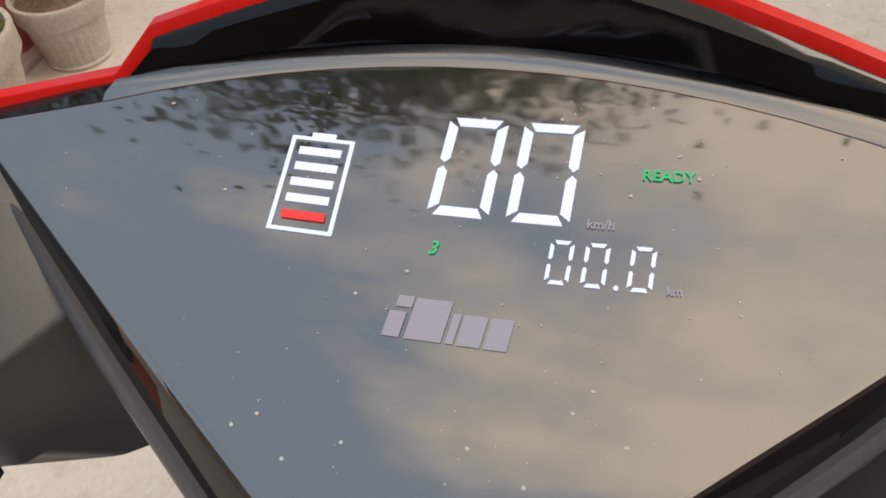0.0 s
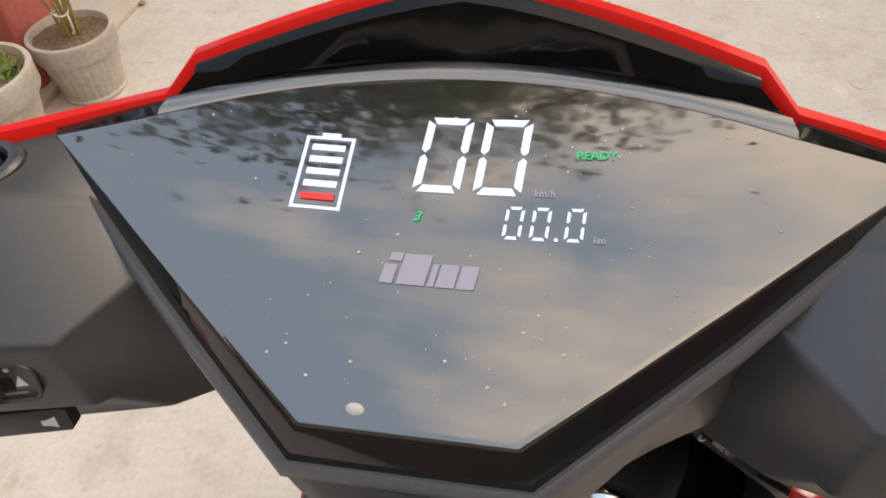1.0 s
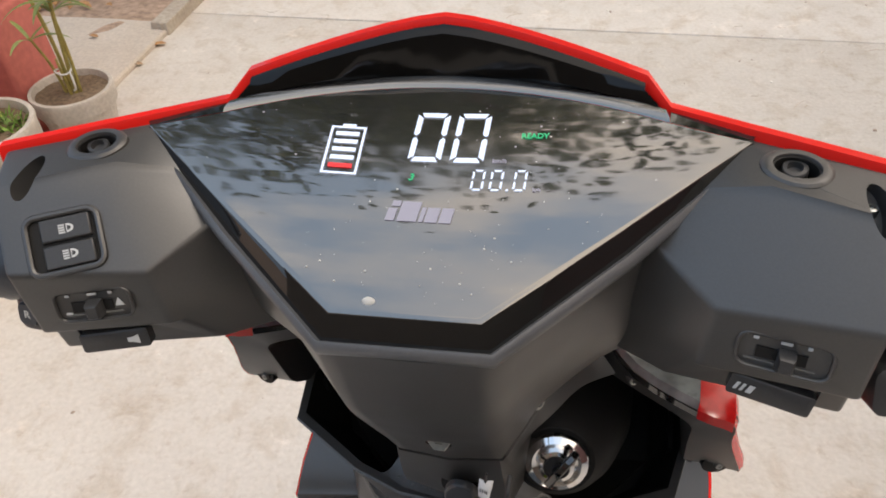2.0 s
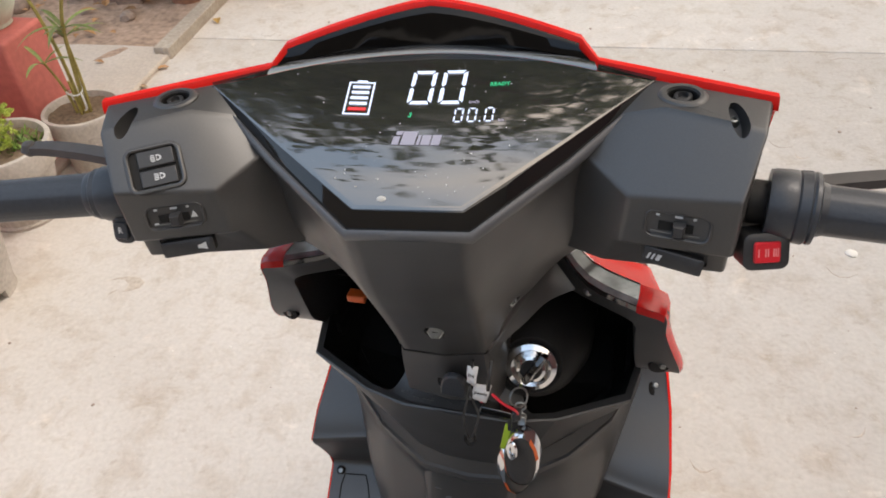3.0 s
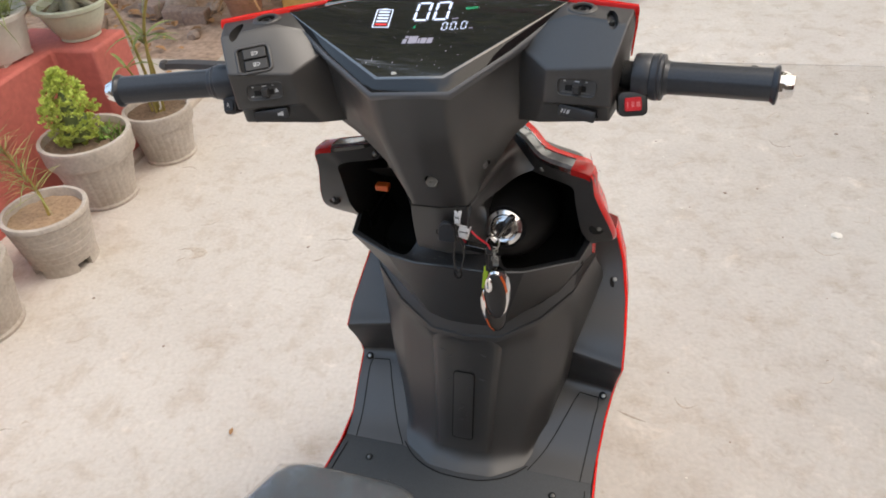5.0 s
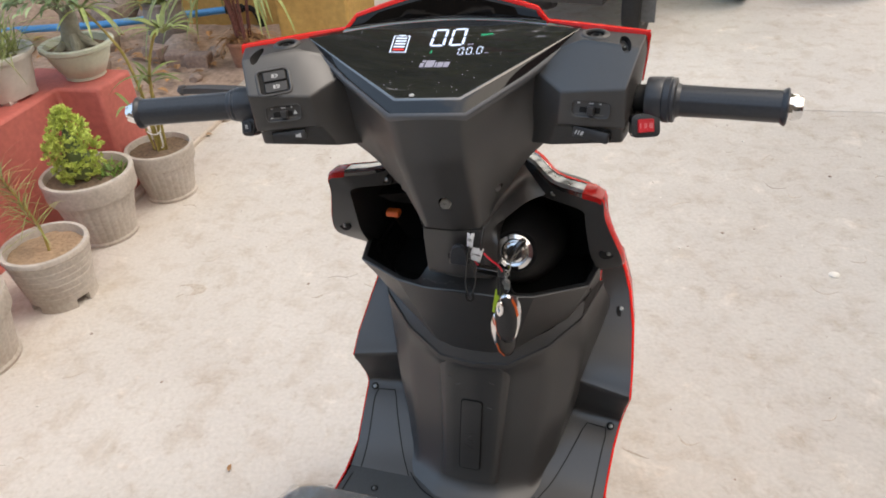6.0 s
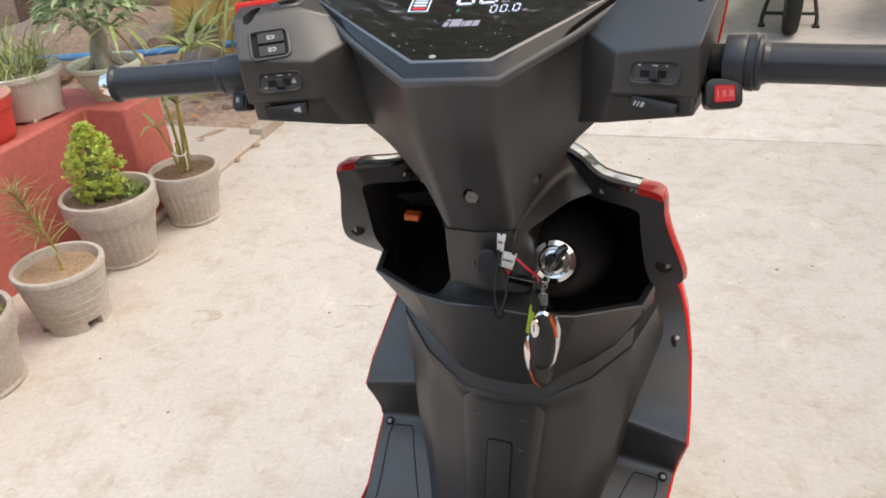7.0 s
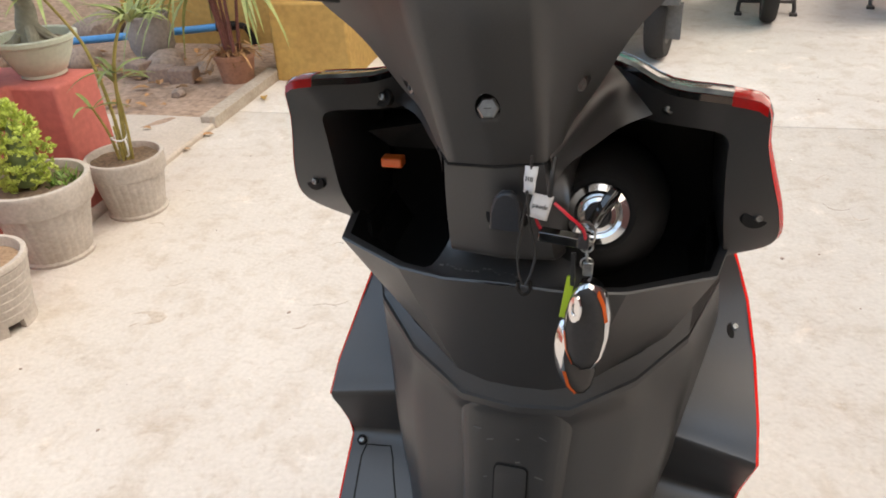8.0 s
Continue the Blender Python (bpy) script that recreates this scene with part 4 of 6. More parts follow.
# ---- body ----
WING_O = [(0.058, 0.150, 0.922), (0.080, 0.128, 0.921), (0.108, 0.092, 0.918), (0.147, 0.068, 0.921), (0.169, 0.067, 0.915), (0.173, 0.074, 0.888), (0.180, 0.083, 0.862), (0.190, 0.096, 0.830), (0.195, 0.112, 0.802), (0.190, 0.135, 0.779), (0.168, 0.157, 0.757)]
WING_I = [(0.052, 0.120, 0.897), (0.080, 0.118, 0.890), (0.105, 0.105, 0.888), (0.140, 0.083, 0.892), (0.149, 0.080, 0.887), (0.150, 0.083, 0.875), (0.151, 0.088, 0.860), (0.153, 0.096, 0.838), (0.156, 0.108, 0.810), (0.160, 0.130, 0.782), (0.163, 0.153, 0.757)]


def smooth_chain(c, n=3):
    return [tuple(q) for q in spline(c, n)]


WING_O, WING_I = smooth_chain(WING_O), smooth_chain(WING_I)
NT = 10


def wing(s):
    o = [(s * x, y, z) for x, y, z in WING_O]
    i = [(s * x, y, z) for x, y, z in WING_I]
    e = [(s * x * 1.012, y + 0.006, z + 0.001) for x, y, z in WING_O]
    e2 = [(s * x, y + (0.0062 if k < NT + 3 else 0.02), z - (0.004 if k < NT + 3 else 0)) for k, (x, y, z) in enumerate(WING_O)]
    back = [(s * x * 0.99, y + 0.010, z - 0.002) for x, y, z in WING_I]
    back2 = [(s * x * 0.97, y + 0.11, z - 0.02) for x, y, z in WING_I]
    return loft([e2, e, o, i, back, back2], closed=False)


for s in (-1, 1):
    w = part("leg_shield_wing", wing(s), PLASTIC, scooter, BF, "black plastic shield frame round an open glovebox", 40)
    for p, nn, r in (((s * 0.107, 0.0985, 0.8990), (s * 0.35, -0.80, 0.30), 0.0034), ((s * 0.1765, 0.1010, 0.8200), (s * 0.25, -0.9, 0.2), 0.0030)):
        # flat near-black disc imitates the shade of a recess round the screw
        f = facing(p, nn) @ pose(0, 0, -0.0022 if p[2] > 0.85 else -0.0006)
        if s < 0 or p[2] < 0.85:
            put("seat_shade", mesh(*turned([(0.0072, -0.004), (0.0072, 0.0002), (0.0066, 0.0005), (0.0002, 0.0005)], 18, f, 1.35, 1.0)), POCKET, w)
        screw(w, tuple(f @ Vector((0.002, 0.001, 0.0012 if s < 0 or p[2] < 0.85 else 0.0030))), nn, r)
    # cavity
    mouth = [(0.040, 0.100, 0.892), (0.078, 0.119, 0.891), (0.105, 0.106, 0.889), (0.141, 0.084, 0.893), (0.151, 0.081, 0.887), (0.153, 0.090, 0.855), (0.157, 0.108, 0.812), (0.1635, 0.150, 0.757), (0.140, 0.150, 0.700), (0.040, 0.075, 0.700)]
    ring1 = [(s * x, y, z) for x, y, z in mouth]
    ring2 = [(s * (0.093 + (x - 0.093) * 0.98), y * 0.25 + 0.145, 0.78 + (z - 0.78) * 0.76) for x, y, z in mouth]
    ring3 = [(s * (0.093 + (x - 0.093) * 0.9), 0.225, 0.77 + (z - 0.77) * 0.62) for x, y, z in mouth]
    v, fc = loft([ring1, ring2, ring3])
    # cavity shell coloured near-black to carry its depth shade
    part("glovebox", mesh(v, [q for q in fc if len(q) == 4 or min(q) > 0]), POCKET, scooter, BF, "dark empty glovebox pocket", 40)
    sh = (((0.070, 0.124, 0.920), (0.083, 0.116, 0.908), (0.098, 0.108, 0.893)), ((0.062, 0.101, 0.912), (0.069, 0.0985, 0.899), (0.077, 0.097, 0.886)), ((0.053, 0.0755, 0.905), (0.057, 0.0755, 0.892), (0.061, 0.0755, 0.879)), ((0.044, 0.052, 0.896), (0.046, 0.052, 0.886), (0.047, 0.056, 0.873)), ((0.036, 0.034, 0.888), (0.038, 0.034, 0.880), (0.040, 0.040, 0.866)))
    sh = [[(s * (r[0][0] - 0.024), r[0][1] + 0.026, r[0][2] + 0.014)] + [(s * x, y, z) for x, y, z in r] for r in sh]
    part("shoulder", surf(sh, 5, 6, True), PLASTIC, scooter, BF, "smooth black shoulder from wing to column", 60)
    # clear signal strip and red corner along the top of the wing
    top = [(s * x, y - 0.0008, z + 0.0005) for x, y, z in WING_O[:NT + 3]]
    up = [(x + s * 0.001, y + 0.0060, z + 0.0014) for x, y, z in top]
    bk = [(x + s * 0.002, y + 0.0270, z - 0.0020) for x, y, z in top]
    dn = [(x * 0.985, y + 0.016, z - 0.016) for x, y, z in bk]
    far = [(x * 0.93, y + 0.07, z - 0.035) for x, y, z in bk]
    lens = part("signal_lens", loft([top[:NT], up[:NT], bk[:NT]], closed=False), CLEAR, scooter, BF, "clear turn signal lens strip with silver facets", 20)
    low = [(x, y - 0.0013, z - 0.0048) for x, y, z in top]
    put("lens_skirt", mesh(*loft([low[:NT], [(x, y - 0.0008, z - 0.0004) for x, y, z in top[:NT]], top[:NT]], closed=False)), GLOSS, lens)
    put("chrome_line", mesh(*tube([(x, y, z + 0.0003) for x, y, z in bk[:NT]], 0.0007, 6, 0)), CHROME, lens)
    part("corner_cowl", loft([[(x, y - 0.0004, z + 0.0006) for x, y, z in c_[NT - 1:]] for c_ in ([(x, y - 0.0006, z - 0.0010) for x, y, z in low], top, up, bk)], closed=False), RED_SHADED, scooter, BF, "red corner beside the signal lens in darkened paint", 40)
    part("top_cowl", loft([[(x, y, z - 0.0006) for x, y, z in bk], [(x, y + 0.002, z - 0.0010) for x, y, z in bk], dn, far], closed=False), RED, scooter, BF, "glossy red upper fairing", 50)
    # the side edge starts as wide as the red corner and narrows down the wing
    ch = [(Vector((s * x, y, z)), max(0.0, 1 - k / 7) ** 1.5) for k, (x, y, z) in enumerate(WING_O[NT + 2:])]
    offs = (((0, -0.0010, 0.001), (0, -0.0012, 0.0011)), ((0.0030, 0.004, 0.001), (0.001, 0.0056, 0.0025)), ((0.0034, 0.0100, 0.001), (0.002, 0.0258, -0.0009)), ((-0.0040, 0.040, -0.018), (-0.001, 0.042, -0.018)))
    a, b, c, d = ([p + Vector((s * (u[0] * (1 - w_) + v[0] * w_), u[1] * (1 - w_) + v[1] * w_, u[2] * (1 - w_) + v[2] * w_)) for p, w_ in ch] for u, v in offs)
    e = [(p.x * 0.86, p.y + 0.18, p.z * 0.92) for p, w_ in ch]
    part("side_cowl", loft([a, b, c, d, e], closed=False), RED, scooter, BF, "glossy red outer fairing", 40)

# reflector in one pocket
rf = part("pocket_lamp_box", loft([[(-0.130, 0.120, 0.862), (-0.070, 0.112, 0.876), (-0.068, 0.136, 0.843), (-0.120, 0.142, 0.840)], [(-0.130, 0.20, 0.862), (-0.070, 0.20, 0.876), (-0.068, 0.20, 0.843), (-0.120, 0.20, 0.840)]]), POCKET, scooter, BF, "angled black box inside the glovebox")
bevelled(part("orange_tab", box((-0.110, 0.121, 0.836), (0.0185, 0.012, 0.0085)), SIGNAL, rf, I4, "orange plastic tab"), 0.0015)

# steering column cover between the pockets
colm = [[(0, 0.036, 0.915), (0.030, 0.042, 0.915), (0.040, 0.066, 0.915), (0.044, 0.13, 0.915)],
        [(0, 0.0310, 0.8920), (0.030, 0.0360, 0.8925), (0.041, 0.057, 0.896), (0.046, 0.13, 0.900)],
        [(0, 0.0265, 0.8840), (0.034, 0.0300, 0.8845), (0.043, 0.058, 0.889), (0.048, 0.13, 0.895)],
        [(0, 0.0285, 0.858), (0.036, 0.0325, 0.859), (0.045, 0.060, 0.858), (0.050, 0.13, 0.856)],
        [(0, 0.037, 0.818), (0.038, 0.042, 0.818), (0.046, 0.068, 0.815), (0.050, 0.14, 0.812)],
        [(0, 0.0485, 0.796), (0.040, 0.054, 0.796), (0.046, 0.075, 0.795), (0.050, 0.15, 0.793)],
        [(0, 0.080, 0.7900), (0.043, 0.082, 0.7900), (0.048, 0.094, 0.789), (0.050, 0.15, 0.789)]]
# dark filler added so that bright ground doesn't show through beside the column
part("column_gap_fill", loft([[(-0.036, 0.098, z), (0.036, 0.098, z), (0.040, 0.17, z), (-0.040, 0.17, z)] for z in (0.69, 0.87)]), POCKET, scooter, BF)
part("column_cover", surf(mirrored(colm), 5, 3), PLASTIC, scooter, BF, "black plastic steering column cover", 30)
fl = part("hook_flap", loft([[(x, y, z) for x, y, z in ((-0.006, 0.024, 0.832), (0.018, 0.024, 0.831), (0.0185, 0.018, 0.850), (0.0165, 0.015, 0.861), (0.012, 0.014, 0.865), (0.005, 0.014, 0.865), (0.0, 0.015, 0.860), (-0.004, 0.018, 0.848))], [(0.006 + (x - 0.006) * 0.92, y - 0.007, 0.849 + (z - 0.849) * 0.95) for x, y, z in ((-0.006, 0.021, 0.832), (0.018, 0.021, 0.831), (0.0185, 0.017, 0.850), (0.0165, 0.0155, 0.861), (0.012, 0.015, 0.865), (0.005, 0.015, 0.865), (0.0, 0.0155, 0.860), (-0.004, 0.017, 0.848))]]), RUBBER, scooter, BF @ pose(0.003, 0.0070, 0.002), "small folding bag hook flap")
bevelled(fl, 0.0016)
part("hook_recess", plate((0.006, 0.0205, 0.842), (0, -0.93, 0.36), 0.031, 0.020, -0.003, 0.0008, 0.35), POCKET, scooter, BF @ pose(0.003, 0.0120, 0.001))

# tray in front of the pockets
LIP = [(0, 0.0530, 0.7715), (0.050, 0.0550, 0.7690), (0.092, 0.0680, 0.7660), (0.157, 0.1010, 0.7690), (0.166, 0.1470, 0.7710)]
CREASE = [(0, 0.0960, 0.632), (0.028, 0.0965, 0.633), (0.056, 0.1000, 0.640), (0.126, 0.1400, 0.678), (0.162, 0.1950, 0.710)]
UNDER = [(0, 0.0960, 0.632), (0.053, 0.0995, 0.639), (0.107, 0.1275, 0.6665), (0.146, 0.1660, 0.6945), (0.162, 0.1950, 0.710)]
lipi = [(x * 0.965, y + 0.006, z) for x, y, z in LIP]
bulge = [(a[0] * 0.55 + b[0] * 0.45 + 0.000, a[1] * 0.5 + b[1] * 0.5 - 0.004, a[2] * 0.55 + b[2] * 0.45) for a, b in zip(LIP, CREASE)]
ridge = [(x * 1.0, y - 0.0015, z - 0.0015) for x, y, z in LIP]
part("tray_front", loft(mirrored([lipi, LIP, ridge, bulge, CREASE]), closed=False), PLASTIC, scooter, BF, "black plastic tray wall with an angular lip", 13)
# tray interior gets the near-black too, shade put into its colour
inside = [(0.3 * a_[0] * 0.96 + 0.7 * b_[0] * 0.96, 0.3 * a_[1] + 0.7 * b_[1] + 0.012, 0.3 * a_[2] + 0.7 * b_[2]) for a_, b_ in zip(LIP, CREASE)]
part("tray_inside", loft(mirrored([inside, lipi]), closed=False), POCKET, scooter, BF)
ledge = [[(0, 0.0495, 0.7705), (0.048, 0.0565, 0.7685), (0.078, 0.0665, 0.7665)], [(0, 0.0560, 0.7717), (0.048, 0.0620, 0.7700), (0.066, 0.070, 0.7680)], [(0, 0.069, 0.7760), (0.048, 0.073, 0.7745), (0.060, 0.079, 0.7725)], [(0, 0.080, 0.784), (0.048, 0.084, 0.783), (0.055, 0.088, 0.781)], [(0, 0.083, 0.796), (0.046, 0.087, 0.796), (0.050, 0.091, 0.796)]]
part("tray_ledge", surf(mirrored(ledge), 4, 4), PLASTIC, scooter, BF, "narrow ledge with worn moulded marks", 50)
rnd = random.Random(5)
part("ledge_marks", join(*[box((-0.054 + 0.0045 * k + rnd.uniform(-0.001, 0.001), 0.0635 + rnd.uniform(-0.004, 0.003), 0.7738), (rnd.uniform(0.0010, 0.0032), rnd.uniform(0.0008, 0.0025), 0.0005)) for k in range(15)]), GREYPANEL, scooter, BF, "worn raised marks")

# dark fillers added to stop light leaking through the tray corners
part("tray_bottom_fill", prism([(-0.155, 0.26, 0.706), (-0.142, 0.17, 0.706), (-0.110, 0.128, 0.706), (-0.07, 0.102, 0.706), (0, 0.096, 0.706), (0.07, 0.102, 0.706), (0.110, 0.128, 0.706), (0.142, 0.17, 0.706), (0.155, 0.26, 0.706)], (0, 0, 0.004)), POCKET, scooter, BF)
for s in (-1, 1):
    part("tray_side_fill", box((s * 0.1525, 0.185, 0.742), (0.004, 0.07, 0.036)), POCKET, scooter, BF)
# lower column with its plate
r1 = [(0, 0.0850, 0.6170), (0.050, 0.0890, 0.6200), (0.104, 0.1130, 0.645), (0.145, 0.1460, 0.676), (0.168, 0.200, 0.705)]
r1b = [(x * 0.998, y - 0.001, z - 0.006) for x, y, z in r1]
r2 = [(0, 0.0870, 0.585), (0.049, 0.0910, 0.587), (0.106, 0.116, 0.597), (0.149, 0.158, 0.610), (0.174, 0.248, 0.617)]
r3 = [(0, 0.0670, 0.520), (0.048, 0.0720, 0.520), (0.101, 0.096, 0.523), (0.134, 0.128, 0.530), (0.149, 0.170, 0.540)]
r4 = [(0, 0.0460, 0.450), (0.046, 0.0510, 0.450), (0.094, 0.077, 0.453), (0.122, 0.114, 0.458), (0.136, 0.170, 0.468)]
r5 = [(0, 0.0270, 0.416), (0.046, 0.0330, 0.416), (0.091, 0.059, 0.418), (0.118, 0.102, 0.424), (0.133, 0.165, 0.442)]
r6 = [(0, 0.0060, 0.4035), (0.050, 0.010, 0.4035), (0.096, 0.042, 0.4035), (0.124, 0.090, 0.414), (0.140, 0.160, 0.438)]
part("column_ledge", loft([r for r in mirrored([[(x * 0.96, y + 0.035, z + 0.012) for x, y, z in UNDER], UNDER, [(x * 0.998, y + 0.0035, z + 0.0012) for x, y, z in r1], r1, r1b])], closed=False), PLASTIC, scooter, BF, "narrow moulded ledge under the tray", 30)
lower = part("lower_column", surf(mirrored([r1b, r2, r3, r4, r5, r6]), 5, 5), PLASTIC, scooter, BF, "black plastic lower column cover", 60)
panel = []
for z, w, y in ((0.617, 0.040, 0.0885), (0.611, 0.050, 0.0880), (0.597, 0.0530, 0.0870), (0.56, 0.0505, 0.0765), (0.50, 0.047, 0.0585), (0.45, 0.045, 0.0430), (0.427, 0.044, 0.0330)):
    panel.append([(-w, y + 0.0060, z), (-w * 0.93, y + 0.0012, z), (-w * 0.80, y - 0.0022, z), (0, y - 0.0038, z), (w * 0.80, y - 0.0022, z), (w * 0.93, y + 0.0012, z), (w, y + 0.0060, z)])
part("centre_panel", surf(panel, 3, 4), PLASTIC, scooter, BF @ pose(0, 0.0012, 0), "raised moulded panel down the column", 60)
rnd = random.Random(13)
scuffs = []
for k in range(9):
    sx, sz = rnd.uniform(-0.045, 0.045), rnd.uniform(0.53, 0.60)
    sy = 0.0765 + 0.30 * (sz - 0.56) + (0.0010 if abs(sx) > 0.050 else -0.0026)
    scuffs.append(box((0, 0, 0), (rnd.uniform(0.002, 0.009), 0.0012, rnd.uniform(0.0003, 0.0007)), pose(sx, sy, sz, 0, rnd.uniform(-25, 25), 0)))
tagged(part("scuff", join(*scuffs), GREYPANEL, lower, I4), kind="stuff")
vn = (0, -0.957, 0.290)
# black underlay put in for the shade in the gap round the plate
part("plate_gap_shade", plate((0, 0.0560, 0.501), vn, 0.0330, 0.116, -0.004, 0.0016, 0.16), POCKET, scooter, BF)
vp = part("vin_plate", plate((0, 0.0555, 0.501), vn, 0.0300, 0.113, -0.004, 0.0020, 0.14), PLASTIC, scooter, BF, "narrow plastic cover plate with raised letters VIN")
me = text_mesh("VIN", 0.020)
me.transform(facing((0, 0.0522, 0.490), vn) @ pose(0, 0, 0.0024, 0, 0, 90))
put("raised_letters", me, PLASTIC, vp, smooth=0)

# side panels
for s in (-1, 1):
    net = [[(0.145, 0.290, 0.735), (0.155, 0.292, 0.735)], [(0.156, 0.285, 0.690), (0.1825, 0.287, 0.690)], [(0.158, 0.266, 0.645), (0.2010, 0.266, 0.645)], [(0.150, 0.232, 0.605), (0.2120, 0.228, 0.603)], [(0.140, 0.182, 0.566), (0.2180, 0.172, 0.565)], [(0.1366, 0.1660, 0.5495), (0.2194, 0.1500, 0.5435)], [(0.1362, 0.1618, 0.5455), (0.2198, 0.1458, 0.5395)], [(0.1358, 0.1612, 0.5400), (0.2196, 0.1452, 0.5340)]]
    under = [[(0.1350, 0.1622, 0.5340), (0.2188, 0.1465, 0.5280)], [(0.131, 0.1645, 0.517), (0.2155, 0.153, 0.511)], [(0.126, 0.170, 0.488), (0.2110, 0.162, 0.482)], [(0.122, 0.168, 0.470), (0.2080, 0.160, 0.466)], [(0.112, 0.133, 0.450), (0.203, 0.122, 0.450)], [(0.100, 0.076, 0.416), (0.199, 0.072, 0.417)], [(0.090, 0.036, 0.4025), (0.198, 0.034, 0.4035)]]
    rows = [[(s * x, y, z) for x, y, z in r] for r in net + under]
    lo = part("side_panel", surf(rows, 8, 6), PLASTIC, scooter, BF, "black plastic inner leg shield panel stepping down to the floorboard", 60)
    # near-black tube drawn for the shade in the groove round the foot area
    def along(u):
        return [Vector((s * q.x, q.y, q.z)) for q in spline([Vector(a_).lerp(Vector(b_), u) for a_, b_ in under], 6)]

    outer_line = along(0.84)
    inner_line = [Vector((s * q.x, q.y, q.z)) for q in spline([Vector(a_).lerp(Vector(b_), u) for (a_, b_), u in zip(under, (0.45, 0.45, 0.45, 0.45, 0.40, 0.24, 0.10))], 6)]
    across = [along(u)[20] for u in (0.80, 0.72, 0.64, 0.55, 0.47)]
    groove = outer_line[:21:-1] + across + inner_line[22:]
    put("groove_shade", mesh(*tube(groove, 0.0009, 6, 0)), POCKET, lo)
    edge = [(s * x, y, z) for x, y, z in ((0.1830, 0.287, 0.690), (0.1900, 0.281, 0.672), (0.2010, 0.266, 0.645), (0.2120, 0.228, 0.603), (0.2180, 0.172, 0.565), (0.2198, 0.144, 0.538), (0.2155, 0.153, 0.511), (0.2110, 0.162, 0.482), (0.2080, 0.160, 0.466), (0.203, 0.122, 0.450), (0.199, 0.072, 0.417), (0.201, 0.02, 0.404), (0.208, -0.10, 0.402), (0.212, -0.30, 0.402))]
    a = edge
    b = [(x + s * 0.003, y + 0.003, z - 0.001) for x, y, z in edge]
    c = [(x + s * 0.001, y + 0.05, z - 0.012) for x, y, z in edge]
    d = [(x * 0.55, y + 0.16, z - 0.06) for x, y, z in edge]
    part("lower_fairing", loft([a, b, c, d], closed=False), RED, scooter, BF, "red lower fairing edge", 50)
    for p, nn in (((s * 0.1915, 0.2510, 0.6215), (s * 0.1, -0.70, 0.70)), ((s * 0.1955, 0.1540, 0.4665), (0, -0.45, 0.89)), ((s * 0.145, 0.001, 0.4035), (0, -0.03, 1))):
        if s < 0 and p[2] > 0.6:
            continue
        big = 1.9 if p[1] < 0 else 0.82
        f = facing(p, nn, (0, 0.3, 1)) @ pose(0, 0, 0.0004 if p[1] < 0 else 0.0016 if p[2] > 0.6 else -0.0010)
        high = p[2] > 0.6
        # black disc in place of a hole: recess shade as colour
        put("seat_shade", mesh(*turned([(0.0072 * big, -0.008), (0.0072 * big, 0.0004), (0.0064 * big, 0.0008), (0.0002, 0.0008)], 18, f @ pose(0, -0.004 if high else 0, 0), 1.1 if high else 1.0, 1.7 if high else 1.0)), POCKET, lo)
        screw(lo, tuple(f @ Vector((0.0010, -0.001, 0.0014))), nn, 0.0034 * (1.8 if big > 1 else 1.0))

flo = [(-0.198, 0.06), (-0.206, -0.03), (-0.225, -0.30), (-0.20, -0.42), (0.20, -0.42), (0.225, -0.30), (0.206, -0.03), (0.198, 0.06)]
floorb = part("floorboard", prism([(x, y, 0.36) for x, y in flo], (0, 0, 0.0425)), FLOOR_LIFTED, scooter, BF, "flat matt black plastic footboard")
bevelled(floorb, 0.004)
# mat outline drawn the same way, groove shade as near-black tubes
for s in (-1, 1):
    put("mat_line", mesh(*tube([(s * 0.190, 0.02, 0.4030), (s * 0.195, -0.04, 0.4030), (s * 0.208, -0.30, 0.4030)], 0.0009, 6, 4)), POCKET, floorb)
base = [(-0.108, 0.052, 0.4040), (-0.075, 0.018, 0.4036), (-0.037, 0.001, 0.4032), (0.0, -0.002, 0.4032), (0.037, 0.001, 0.4032), (0.075, 0.018, 0.4036), (0.108, 0.052, 0.4040)]
put("mat_line", mesh(*tube(base, 0.0010, 6, 4)), POCKET, floorb)

# key lock
lk = (0.0668, 0.074, 0.8272)
ln = (0.10, -0.92, 0.38)
f = facing(lk, ln)
# boss blackened to imitate the deep shade of the pocket round it
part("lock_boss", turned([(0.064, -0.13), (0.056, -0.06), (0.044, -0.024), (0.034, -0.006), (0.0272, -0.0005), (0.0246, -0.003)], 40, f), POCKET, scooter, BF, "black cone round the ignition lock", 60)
lock = part("ignition_lock", turned([(0.0240, -0.012), (0.0240, 0.000), (0.0222, 0.0040), (0.0175, 0.0062), (0.0135, 0.0048), (0.0125, 0.0082), (0.0095, 0.0092), (0.0090, 0.0072), (0.0002, 0.0072)], 40, f), CHROME, scooter, BF, "round chrome ignition lock with a key in it", 40)
put("lock_ring", mesh(*turned([(0.0110, 0.0070), (0.0110, 0.0076), (0.0090, 0.0100), (0.0080, 0.0085), (0.0002, 0.0085)], 30, f)), DARKMETAL, lock)

front = []
for z, w, y in ((0.40, 0.10, 0.21), (0.46, 0.125, 0.235), (0.56, 0.150, 0.250), (0.68, 0.145, 0.255), (0.76, 0.135, 0.255), (0.80, 0.110, 0.250)):
    front.append([(-w, y - 0.012, z), (-w * 0.9, y + 0.010, z), (-w * 0.5, y + 0.036, z), (0, y + 0.044, z), (w * 0.5, y + 0.036, z), (w * 0.9, y + 0.010, z), (w, y - 0.012, z)])
